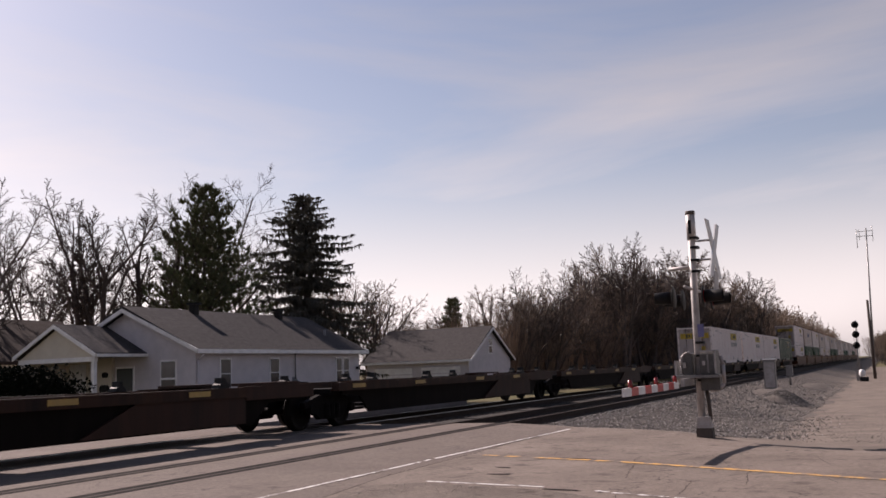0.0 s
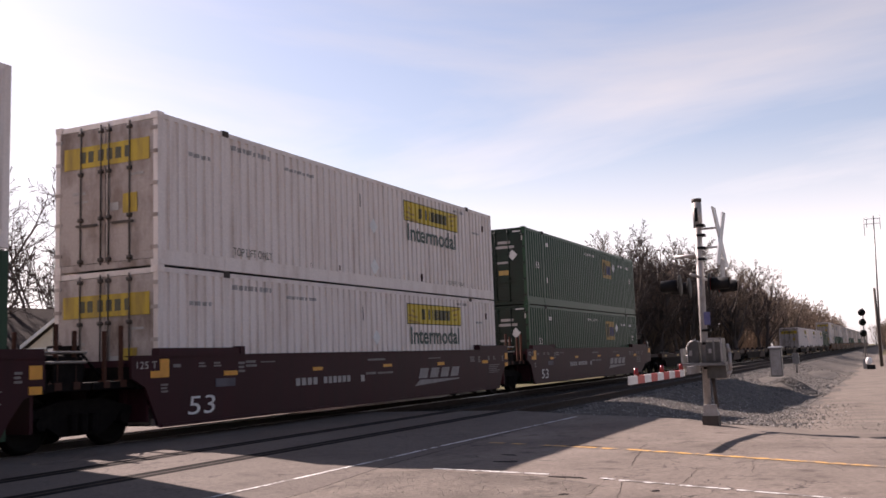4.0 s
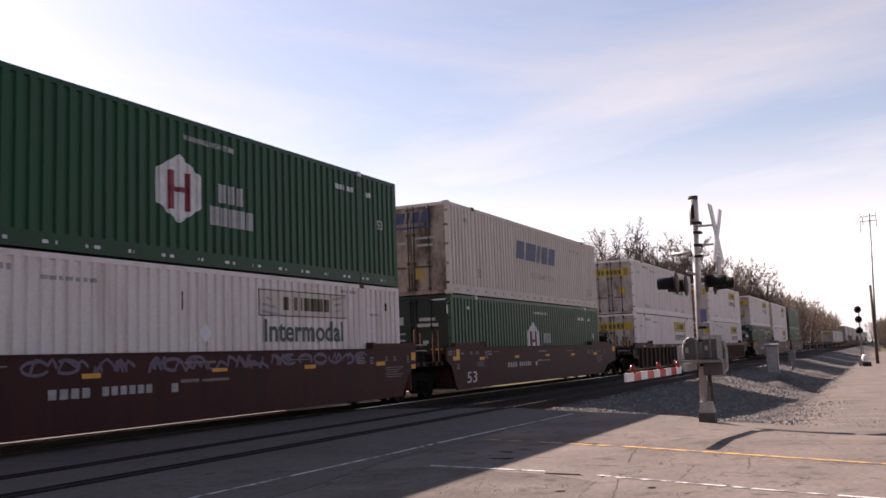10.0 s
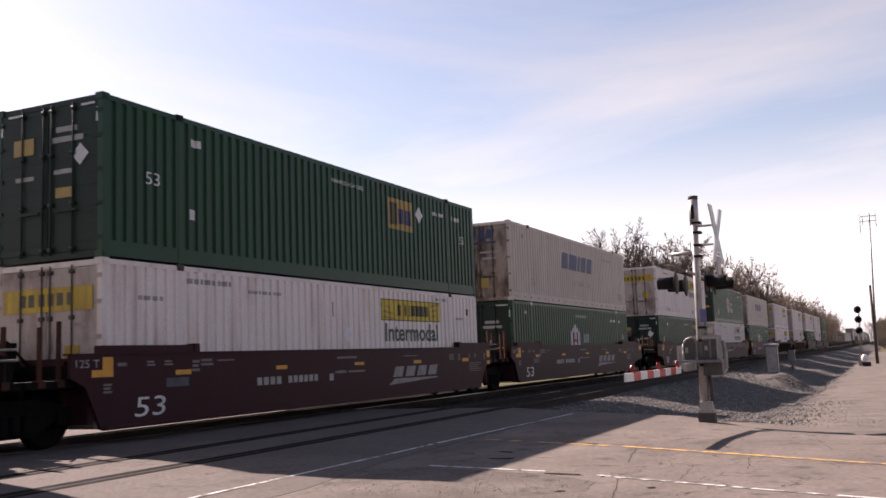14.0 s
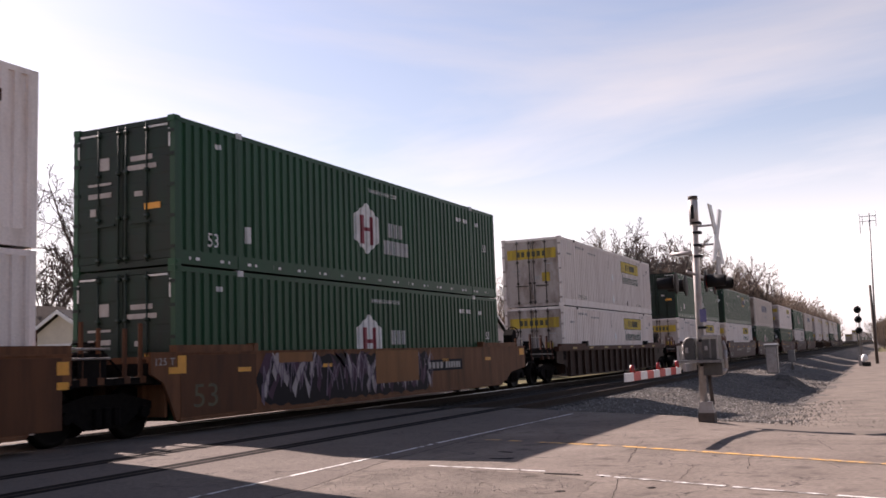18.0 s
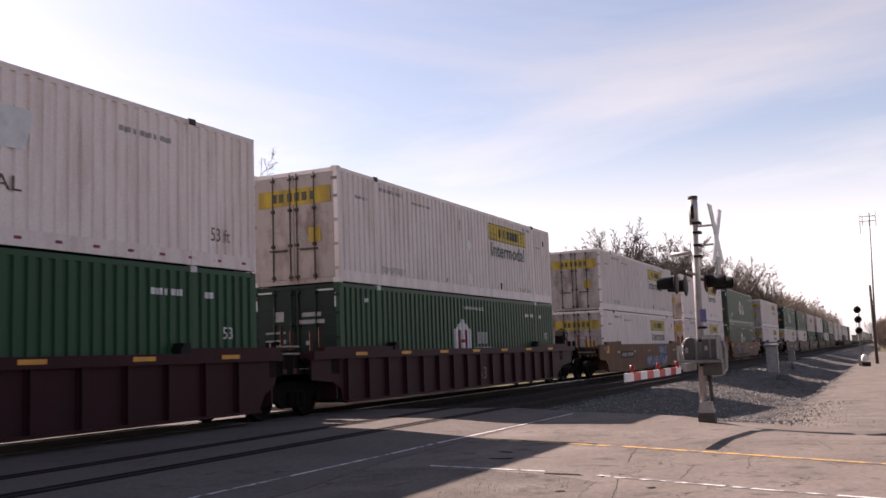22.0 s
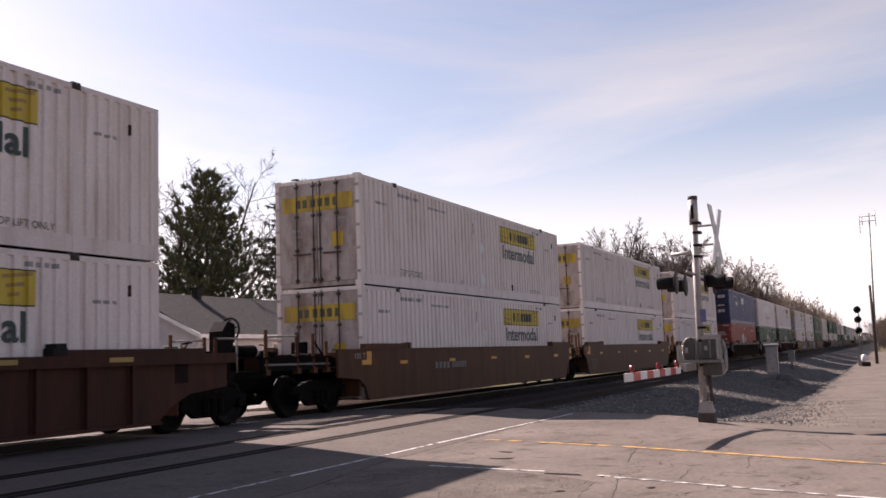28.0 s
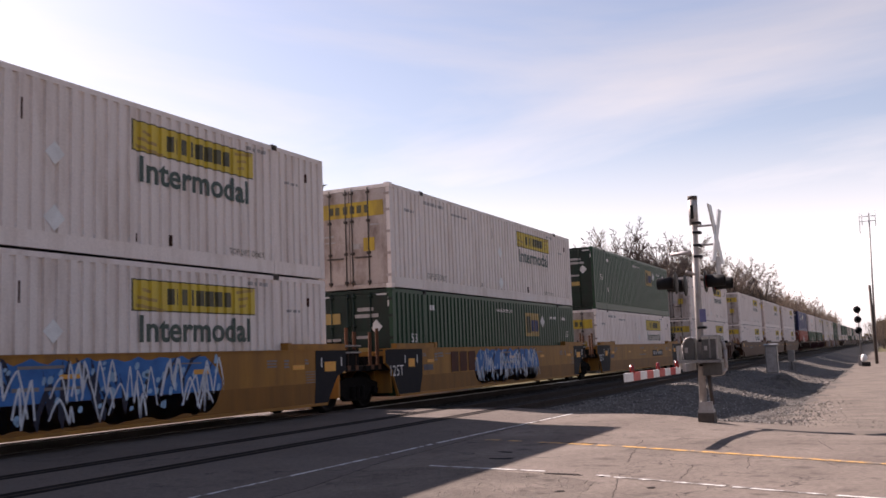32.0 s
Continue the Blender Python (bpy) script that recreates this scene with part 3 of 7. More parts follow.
def make_container(kind):
    body, door, label = BOXES[kind]
    B, D = M[body], M[door]
    c = thing("shipping_container", label, "container", "containers on the train")
    dark = kind in ("green", "forest", "blue", "red")
    part("side_panel", lambda: side_panel(-1), B, c, key="panel-")
    part("side_panel", lambda: side_panel(1), B, c, key="panel+")
    part("frame", box_frame, B, c, key="boxframe")
    part("roof", roof_sheet, B, c, key="roof")
    part("floor", floor_sheet, M["grime"], c, key="floor")
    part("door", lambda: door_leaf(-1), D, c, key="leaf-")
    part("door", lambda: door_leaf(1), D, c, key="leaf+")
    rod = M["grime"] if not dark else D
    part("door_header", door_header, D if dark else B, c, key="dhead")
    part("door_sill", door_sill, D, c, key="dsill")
    for y in (-0.62, -0.10, 0.10, 0.62):
        part("lock_rod", lock_rod, rod, c, key="rod", at=pose(0, y, 0))
    for g in (-1, 1):
        for z in (0.35, 0.95, 1.55, 2.15, 2.6):
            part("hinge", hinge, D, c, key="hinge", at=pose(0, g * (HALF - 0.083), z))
        part("door_handle", door_handle, rod, c, key="handle", at=pose(0, g * 0.45, 0.88))
    iron = M["grime"] if kind in ("white", "pale", "ivory", "beige") else (M["sign_white"] if kind in ("green", "red") else M["black_paint"])
    for x in (1.98, 14.17):
        for y in (-HALF + 0.07, HALF - 0.07):
            part("corner_casting", casting, iron, c, key="cast", at=pose(x, y, 2.85))
    for y in (-HALF + 0.075, HALF - 0.075):
        part("corner_casting", casting, B, c, key="cast", at=pose(0.075, y, 2.845))
        part("corner_casting", casting, B, c, key="cast", at=pose(0.075, y, 0.062))
    W, F, K = M["sign_white"], M["sign_faint"], M["sign_ink"]
    tiny = M["sign_white"] if dark else M["sign_faint"]
    if kind in ("white", "pale"):
        Y = M["sign_yellow"] if kind == "white" else M["beige_box"]
        part("sign_panel", lambda: patch(9.78, 13.42, 2.00, 2.58), K, c, "dark border of the side panel", key="sp0")
        part("sign_panel", lambda: decal(Shape(), lambda x: 2.025, lambda x: 2.555, 9.82, 13.38, 0.007), Y, c, "yellow painted side panel" if kind == "white" else "pale painted side panel", key="sp1")
        part("emblem", lambda: letters_shift(blocks(10.72, 12.62, 2.14, 2.44, (0.7, 0.25, 0.8, 0.25, 0.9, 0.9, 0.9, 0.8), 0.28), -0.006), K, c, "row of plain dark blocks", key="em1")
        part("emblem", lambda: letters_shift(scroll_ends(), -0.006), M["sign_gold"] if kind == "white" else F, c, "faded scroll flourishes", key="em2")
        lettering("Intermodal", 9.98, 13.20, 1.44, 1.93, -HALF - 0.005, M["sign_green"], c, "dark green painted word")
        part("diamond_outline", lambda: Shape_join(diamond(8.05, 1.62, 0.20), diamond(8.05, 0.55, 0.22)), M["white_paint"], c, "diamond marks of whiter paint", key="dm")
        lettering("TOP LIFT ONLY", 2.20, 3.55, 0.36, 0.53, -HALF - 0.005, K, c)
        lettering("TOP LIFT ONLY", 12.55, 13.75, 0.34, 0.46, -HALF - 0.005, K, c)
        part("stencil", lambda: stencils(((2.2, 3.6, 2.56, 2.66), (4.1, 5.3, 2.45, 2.52), (0.85, 1.6, 2.2, 2.28), (13.2, 13.9, 2.63, 2.71), (14.6, 15.2, 2.1, 2.16))), F, c, key="st1")
        part("rust_mark", lambda: stencils(((7.37, 7.41, 2.05, 2.4), (5.1, 5.13, 0.34, 0.44), (6.3, 6.36, 0.34, 0.46), (9.9, 9.97, 0.34, 0.5), (10.8, 10.85, 0.34, 0.55), (15.42, 15.46, 2.25, 2.45))), M["rust_rib"], c, "small rust marks", key="ru1")
        part("door_sign", lambda: rear_bars(((-1.10, 1.06, 2.02, 2.44),), -0.008), M["sign_yellow_rear"] if kind == "white" else Y, c, "yellow panel across both doors" if kind == "white" else "", key="ds1")
        part("door_sign", lambda: rear_bars([(1.06 - 0.45 - k, 1.06 - 0.45 - k + w, 2.12, 2.34) for k, w in ((0.12, 0.12), (0.32, 0.14), (0.58, 0.15), (0.80, 0.15), (1.02, 0.15), (1.24, 0.13))], -0.011), K, c, key="ds2")
        part("door_label", lambda: rear_bars(((-0.80, -0.45, 1.05, 1.42),), -0.006), M["sign_yellow_rear"], c, "small yellow placard", key="dl1")
        part("door_label", lambda: rear_bars(((-0.34, -0.12, 1.12, 1.28), (-0.95, -0.65, 1.75, 1.80), (0.5, 0.85, 1.5, 1.56), (0.45, 0.8, 1.34, 1.38))), F, c, key="dl2")
    elif kind in ("green", "red"):
        cx = 7.34 if kind == "green" else 6.93
        part("emblem", lambda: hexagon(cx, 0.62, 0.80, 2.14), W, c, "white painted hexagon", key=("hx", cx))
        part("emblem", lambda: letters_shift(Shape_join(patch(cx - 0.30, cx - 0.17, 1.05, 1.80), patch(cx + 0.17, cx + 0.30, 1.05, 1.80), patch(cx - 0.30, cx + 0.30, 1.40, 1.50)), -0.006), M["sign_red"], c, "dark red bars", key=("hh", cx))
        part("emblem", lambda: Shape_join(blocks(cx + 1.15, cx + 1.95, 1.36, 1.74, (1, 0.9, 0.9), 0.3), blocks(cx + 0.88, cx + 2.35, 0.88, 1.26, (1.1, 0.7, 0.9, 0.9, 0.9), 0.25)), M["sign_pale"], c, "rows of plain white blocks", key=("hg", cx))
        part("stencil", lambda: stencils(((13.0, 13.9, 2.32, 2.44), (14.5, 14.75, 2.3, 2.42), (2.2, 2.4, 0.6, 0.95), (1.2, 1.4, 2.45, 2.55))), tiny, c, key="st2")
        lettering("WARNING HIGH CUBE", 7.45, 9.0, 2.44, 2.55, -HALF - 0.005, tiny, c)
        lettering("53", 0.95, 1.28, 0.42, 0.70, -HALF - 0.005, tiny, c)
        lettering("53", 15.05, 15.35, 1.50, 1.74, -HALF - 0.005, tiny, c)
        if kind == "green":
            part("edge_tape", lambda: stencils([(0.4 + k * 0.92, 0.78 + k * 0.92, 0.12, 0.18) for k in range(17)]), W, c, "dashes of reflective tape", key="tp")
        part("door_label", lambda: rear_bars(((-0.75, -0.2, 2.1, 2.2), (-0.85, -0.1, 1.92, 2.02), (0.35, 0.6, 2.0, 2.25), (0.3, 0.9, 1.7, 1.75), (0.3, 0.9, 1.45, 1.55), (-0.5, -0.3, 1.4, 1.5), (0.7, 0.85, 1.1, 1.25))), F, c, key="dl3")
        part("door_label", lambda: rear_bars(((-0.95, -0.55, 1.12, 1.24),), -0.004), M["sign_orange"], c, key="dl4")
        part("edge_tape", lambda: rear_bars(((-1.12, -0.6, 2.72, 2.76), (0.7, 1.12, 2.72, 2.76), (-1.19, -1.15, 2.3, 2.65), (1.15, 1.19, 2.3, 2.65)), 0.0), W, c, key="tp2")
    elif kind == "forest":
        part("sign_panel", lambda: patch(10.33, 11.79, 1.62, 2.48), M["sign_gold"], c, "ochre yellow square", key="eq")
        part("emblem", lambda: letters_shift(blocks(10.45, 10.85, 1.74, 2.36, (1,), 0.1), -0.006), K, c, "plain black block", key="eq1")
        part("emblem", lambda: letters_shift(blocks(10.92, 11.68, 1.80, 2.22, (1, 0.9), 0.2), -0.006), M["sign_blue"], c, "plain blue blocks", key="eq2")
        part("diamond_mark", lambda: Shape_join(diamond(12.2, 2.18, 0.24)), W, c, "white diamond", key="eqd")
        part("stencil", lambda: stencils(((13.2, 13.9, 2.30, 2.40), (14.5, 15.2, 2.28, 2.40), (2.3, 2.6, 2.35, 2.5), (2.25, 2.45, 0.9, 1.1))), tiny, c, key="st3")
        lettering("WARNING HIGH CUBE", 7.45, 9.0, 2.44, 2.55, -HALF - 0.005, tiny, c)
        lettering("53", 1.05, 1.42, 1.42, 1.66, -HALF - 0.005, tiny, c)
        lettering("53", 15.05, 15.35, 1.60, 1.84, -HALF - 0.005, tiny, c)
        part("door_label", lambda: rear_bars(((-0.7, -0.2, 2.3, 2.4), (-0.85, -0.1, 2.12, 2.22), (0.35, 0.8, 1.5, 1.58), (-0.6, -0.15, 1.55, 1.63))), F, c, key="dl5")
        part("door_label", lambda: rear_bars(((-0.6, -0.2, 1.12, 1.30), (0.35, 0.85, 1.98, 2.28)), -0.004), M["sign_gold"], c, key="dl6")
        part("diamond_mark", lambda: rear_diamond(-0.78, 1.86, 0.2), W, c, key="dmr")
        part("edge_tape", lambda: rear_bars(((-1.12, -0.8, 2.72, 2.76), (0.7, 1.0, 2.72, 2.76), (-1.19, -1.15, 2.4, 2.65), (1.15, 1.19, 2.4, 2.65)), 0.0), W, c, key="tp3")
    elif kind in ("beige", "ivory"):
        ink = M["sign_blue"] if kind == "beige" else M["white_paint"]
        part("emblem", lambda: block_letters(5.83, 10.2, 1.55, 2.22), ink, c, "bold slanting blocks in blue" if kind == "beige" else "bold slanting blocks in worn white", key="sw")
        lettering("INTERMODAL", 7.28, 10.15, 0.88, 1.12, -HALF - 0.005, K if kind == "ivory" else F, c)
        part("edge_tape", lambda: stencils([(0.4 + k * 0.8, 0.62 + k * 0.8, 0.14, 0.19) for k in range(20)]), M["sign_red"], c, "dashes of red tape", key="tps")
        part("stencil", lambda: stencils(((1.2, 1.45, 2.35, 2.5), (0.45, 0.53, 2.55, 2.72), (0.75, 0.82, 2.55, 2.72), (12.2, 13.6, 2.30, 2.40))), F, c, key="st4")
        lettering("53", 2.25, 2.5, 0.62, 0.90, -HALF - 0.005, K, c)
        lettering("53 ft", 14.7, 15.3, 0.55, 0.82, -HALF - 0.005, K, c)
        part("door_sign", lambda: rear_blocks(), M["sign_blue"], c, "worn blue blocks across the doors", key="dsw")
        part("door_label", lambda: rear_bars(((-0.85, -0.1, 1.75, 1.82), (0.2, 0.7, 1.62, 1.70), (-0.75, -0.2, 1.52, 1.60), (0.4, 0.6, 0.7, 0.9))), F, c, key="dl7")
        part("door_label", lambda: rear_bars(((-0.42, -0.12, 0.5, 0.85),), -0.004), M["sign_gold"], c, key="dl8")
    elif kind == "blue":
        part("diamond_mark", lambda: Shape_join(diamond(3.80, 1.78, 0.22), diamond(4.42, 1.78, 0.22)), W, c, "white diamonds", key="bd")
        part("emblem", lambda: block_letters(7.31, 8.72, 1.86, 2.42, (1, 1, 1)), W, c, "white slanting blocks", key="b1")
        part("emblem", lambda: blocks(7.35, 8.1, 1.62, 1.78, (1,), 0.1), M["sign_red"], c, "short red bar", key="b2")
        part("emblem", lambda: blocks(7.95, 8.72, 1.36, 1.50, (1, 1, 1, 1), 0.3), F, c, key="b3")
        part("stencil", lambda: stencils(((2.3, 2.6, 2.35, 2.58), (2.9, 4.2, 2.32, 2.46), (13.2, 13.9, 0.35, 0.42))), F, c, key="b4")
        lettering("TOP LIFT ONLY", 2.3, 3.55, 0.36, 0.53, -HALF - 0.005, F, c)
        part("door_label", lambda: rear_bars(((-0.95, -0.35, 2.2, 2.45), (0.2, 0.85, 2.2, 2.45), (-0.85, -0.3, 0.95, 1.2), (-0.85, -0.3, 1.5, 1.62), (0.45, 0.9, 0.9, 1.0))), F, c, key="b5")
        part("diamond_mark", lambda: Shape_join(rear_diamond(0.78, 1.72, 0.2), rear_diamond(0.3, 1.72, 0.2)), W, c, key="b6")
    return c


def letters_shift(s, dy):
    s.v = [(x, y + dy, z) for x, y, z in s.v]
    return s


def Shape_join(*shapes):
    out = Shape()
    for s in shapes:
        i = len(out.v)
        out.v += s.v
        out.f += [tuple(k + i for k in f) for f in s.f]
    return out


def stencils(rows):
    out = Shape()
    for x0, x1, z0, z1 in rows:
        n = max(1, int((x1 - x0) / 0.16))
        for k in range(n):
            a = x0 + (x1 - x0) * k / n
            b = a + (x1 - x0) / n * (0.72 if n > 1 else 1)
            decal(out, lambda x: z0, lambda x: z1, a, b)
    return out


def scroll_ends():
    s = Shape()
    for a, b, up in ((9.88, 10.6, 1), (12.75, 13.32, 0)):
        for k in range(3):
            x0, x1 = a + (b - a) * 0.12 * k, b - (b - a) * 0.22 * k
            z = 2.08 + 0.14 * k if up else 2.42 - 0.14 * k
            decal(s, lambda x: z + (x - x0) * (-0.12 if up else 0.12), lambda x: z + 0.06 + (x - x0) * (-0.12 if up else 0.12), x0, x1)
    return s


def block_letters(x0, x1, z0, z1, widths=(1, 1.35, 0.42, 0.85, 0.95)):
    """Heavy slanting plain blocks in a row."""
    s = Shape()
    total = sum(widths) + 0.2 * (len(widths) - 1)
    x, y, k, lean = x0, -HALF - 0.005, (x1 - x0) / total, 0.25 * (z1 - z0)
    for w in widths:
        s.face((x, y, z0), (x + w * k, y, z0), (x + w * k + lean, y, z1), (x + lean, y, z1))
        x += (w + 0.2) * k
    return s


def rear_blocks():
    s = Shape()
    for k, w in ((0.95, 0.30), (0.58, 0.34), (0.18, 0.10), (-0.02, 0.24), (-0.34, 0.30)):
        s.face((-0.004, k, 2.28), (-0.004, k - w, 2.28), (-0.004, k - w - 0.08, 2.62), (-0.004, k - 0.08, 2.62))
    s.box(-0.006, -0.002, -0.75, 0.55, 2.10, 2.17)
    return s


def rear_diamond(y, z, r):
    return Shape().face((-0.006, y - r, z), (-0.006, y, z - r), (-0.006, y + r, z), (-0.006, y, z + r))


# ---------------------------------------------------------------- rail cars
def wheel_shape():
    return Shape(True).lathe([(0.02, -0.09), (0.10, -0.09), (0.12, -0.06), (0.36, -0.035), (0.38, -0.07), (0.46, -0.07), (0.465, 0.03), (0.49, 0.055), (0.485, 0.075), (0.40, 0.07), (0.12, 0.05), (0.02, 0.05)], (0, 0, 0), "y", 28)


def side_frame():
    s = Shape()
    out = [(-1.12, 0.52), (-1.12, 0.66), (-0.95, 0.70), (-0.45, 0.82), (0.45, 0.82), (0.95, 0.70), (1.12, 0.66), (1.12, 0.52), (0.85, 0.50), (0.45, 0.24), (-0.45, 0.24), (-0.85, 0.50)]
    s.prism(out, -0.07, 0.07)
    for x in (-0.22, 0.0, 0.22):
        s.tube((x, -0.09, 0.30), (x, -0.09, 0.60), 0.085, sides=8)
    for x in (-0.89, 0.89):
        s.tube((x, -0.15, 0.48), (x, 0.07, 0.48), 0.11, sides=10)
    return s


def make_truck(parent, x):
    """A two-axle bogie centred at x."""
    t = part("bogie", lambda: Shape().box(-0.28, 0.28, -1.05, 1.05, 0.52, 0.78).box(-0.5, 0.5, -0.3, 0.3, 0.6, 0.95), M["truck_shaded"], parent, "cast steel bogie, near-black with underframe shade in its colour", key="bolster", at=pose(x, 0, 0))
    for y in (-1.02, 1.02):
        part("side_frame", side_frame, M["truck_shaded"], t, key="sideframe", at=pose(0, y, 0, 0, 0, 0 if y < 0 else 180))
    for ax in (-0.89, 0.89):
        for y in (-0.74, 0.74):
            part("wheel", wheel_shape, M["wheel"], t, key="wheel", at=pose(ax, y, 0.475, 0, 0, 0 if y < 0 else 180))
        part("axle", lambda: Shape(True).tube((0, -0.72, 0), (0, 0.72, 0), 0.085, sides=10), M["truck_shaded"], t, key="axle", at=pose(ax, 0, 0.475))
    return t


FRONT_END = {"joint": [(15.85, 0.27), (16.05, 0.60), (16.30, 0.90), (16.69, 1.02), (16.69, 1.50)],
             "coupled": [(15.80, 0.27), (16.35, 0.46), (16.75, 0.66), (18.12, 0.79), (18.12, 1.50)]}
REAR_END = {"joint": [(-0.87, 1.50), (-0.87, 1.14), (-0.54, 0.97), (-0.37, 0.63), (-0.20, 0.27)],
            "coupled": [(-1.55, 1.50), (-1.55, 0.86), (-0.57, 0.78), (-0.25, 0.60), (-0.12, 0.27)]}


def smooth_side(sign, front, rear):
    """The plate along the well, cut away over the bogies, with a lip along its top and its foot."""
    y0, y1 = sorted((sign * 1.50, sign * 1.44))
    s = Shape().prism(REAR_END[rear] + FRONT_END[front], y0, y1)
    y0, y1 = sorted((sign * 1.525, sign * 1.34))
    s.box(REAR_END[rear][0][0], FRONT_END[front][-1][0], y0, y1, 1.50, 1.525)
    y0, y1 = sorted((sign * 1.53, sign * 1.44))
    return s.box(-0.15, 15.8, y0, y1, 0.25, 0.31)


def guide_rail(x0, x1, sign):
    """The raised rail beside a container's end, with a stop block on it."""
    y0, y1 = sorted((sign * 1.49, sign * 1.33))
    s = Shape().box(x0, x1, y0, y1, 1.525, 1.655)
    y0, y1 = sorted((sign * 1.51, sign * 1.31))
    inner = x1 if x0 < 5 else x0
    return s.box(inner - 0.07, inner + 0.07, y0, y1, 1.525, 1.68)


def ribbed_web(sign, front):
    far = [(16.05, 0.27), (16.25, 0.60), (16.6, 0.78), (16.69, 1.0), (16.69, 1.30)] if front == "joint" else [(16.0, 0.27), (16.3, 0.52), (16.85, 0.74), (17.95, 0.84), (17.95, 1.30)]
    s = Shape().prism([(-1.50, 1.30), (-1.50, 0.84), (-0.57, 0.76), (-0.25, 0.60), (-0.12, 0.27)] + far, *sorted((sign * 1.42, sign * 1.38)))
    for k in range(16):
        x = 0.02 + k * 1.02
        s.box(x - 0.045, x + 0.045, *sorted((sign * 1.51, sign * 1.42)), 0.26, 1.30)
        s.box(x - 0.10, x + 0.10, *sorted((sign * 1.44, sign * 1.42)), 0.30, 1.30)
    return s.box(-0.1, 16.0, *sorted((sign * 1.52, sign * 1.38)), 0.245, 0.30)


def ribbed_chord(sign, front):
    x1 = 16.75 if front == "joint" else 18.1
    s = Shape().box(-1.55, x1, *sorted((sign * 1.54, sign * 1.36)), 1.30, 1.49)
    y0, y1 = sorted((sign * 1.50, sign * 1.32))
    return s.box(-1.05, 2.45, y0, y1, 1.49, 1.59).box(13.7, min(x1, 17.2), y0, y1, 1.49, 1.59)


def end_platform():
    """Shear plate and cross beams over a bogie; x runs outwards from the well's end."""
    s = Shape().box(0.35, 1.30, -1.36, 1.36, 0.98, 1.10).box(-0.02, 0.35, -1.42, 1.42, 0.95, 1.34)
    return s.box(0.9, 1.62, -0.42, 0.42, 0.80, 1.02)


def end_bulkhead():
    """The plate that closes the well's end, with two stiffeners."""
    s = Shape().box(0.05, 0.11, -1.40, 1.40, 0.36, 1.46)
    for y in (-0.9, 0.0, 0.9):
        s.box(0.11, 0.20, y - 0.06, y + 0.06, 0.4, 1.42)
    return s


def platform_sill(y):
    """One long channel of the brake platform behind a rear bogie."""
    return Shape().box(1.28, 3.96, y - 0.05, y + 0.05, 1.08, 1.38).box(1.28, 3.96, y - 0.10, y + 0.10, 1.34, 1.38).box(1.28, 3.96, y - 0.10, y + 0.10, 1.08, 1.11)


def end_deck(x):
    """Draft sill and end beam at a coupled end."""
    return Shape().prism([(-0.5, 0.80), (0.5, 0.80), (0.5, 0.95), (1.35, 0.95), (1.35, 1.10), (-1.35, 1.10), (-1.35, 0.95), (-0.5, 0.95)], x, x + 0.16, "x")


def deck_slat():
    return Shape().box(0, 0.09, -1.22, 1.22, 1.385, 1.41)


def coupler(x):
    s = Shape().box(x - 1.6, x + 0.1, -0.22, 0.22, 0.66, 0.98)
    s.box(x + 0.1, x + 0.50, -0.09, 0.09, 0.74, 0.90)
    return s.prism([(x + 0.38, -0.20), (x + 0.74, -0.16), (x + 0.78, 0.02), (x + 0.62, 0.04), (x + 0.60, 0.20), (x + 0.38, 0.20)], 0.64, 0.98, "z")


def air_hose(x):
    s = Shape(True)
    pts = [(x + 0.1, 0.45, 0.86), (x + 0.25, 0.45, 0.66), (x + 0.45, 0.40, 0.50), (x + 0.70, 0.30, 0.44)]
    for p, q in zip(pts, pts[1:]):
        s.tube(p, q, 0.028, sides=6, caps=False)
    return s


def post(x, y, high):
    return Shape().tube((x, y, 1.0), (x, y, high), 0.045, sides=6).box(x - 0.07, x + 0.07, y - 0.07, y + 0.07, 1.0, 1.12)


def grab_rail(y, x0, x1, z):
    s = Shape(True)
    s.tube((x0, y, 1.1), (x0, y, z), 0.022, sides=6)
    s.tube((x1, y, 1.1), (x1, y, z), 0.022, sides=6)
    return s.tube((x0, y, z), (x1, y, z), 0.022, sides=6)


def ladder():
    s = Shape(True)
    for x in (1.75, 2.15):
        s.tube((x, -1.38, 0.40), (x, -1.38, 1.40), 0.02, sides=6)
    for k in range(4):
        s.tube((1.75, -1.38, 0.46 + k * 0.28), (2.15, -1.38, 0.46 + k * 0.28), 0.016, sides=6)
    return s


def brake_wheel():
    s = Shape(True)
    for k in range(16):
        a, b = 2 * math.pi * k / 16, 2 * math.pi * (k + 1) / 16
        s.tube((2.47, -0.75 + 0.24 * math.cos(a), 2.0 + 0.24 * math.sin(a)), (2.47, -0.75 + 0.24 * math.cos(b), 2.0 + 0.24 * math.sin(b)), 0.022, sides=5)
    for k in range(5):
        a = 2 * math.pi * k / 5 + 0.4
        s.tube((2.44, -0.75, 2.0), (2.47, -0.75 + 0.24 * math.cos(a), 2.0 + 0.24 * math.sin(a)), 0.014, sides=5)
    return s


def brake_stand():
    s = Shape().box(1.95, 2.20, -0.98, -0.52, 1.10, 1.55)
    return s.prism([(2.0, 1.55), (2.28, 1.55), (2.42, 1.80), (2.42, 2.10), (2.18, 2.16), (2.0, 1.95)], -0.92, -0.58)


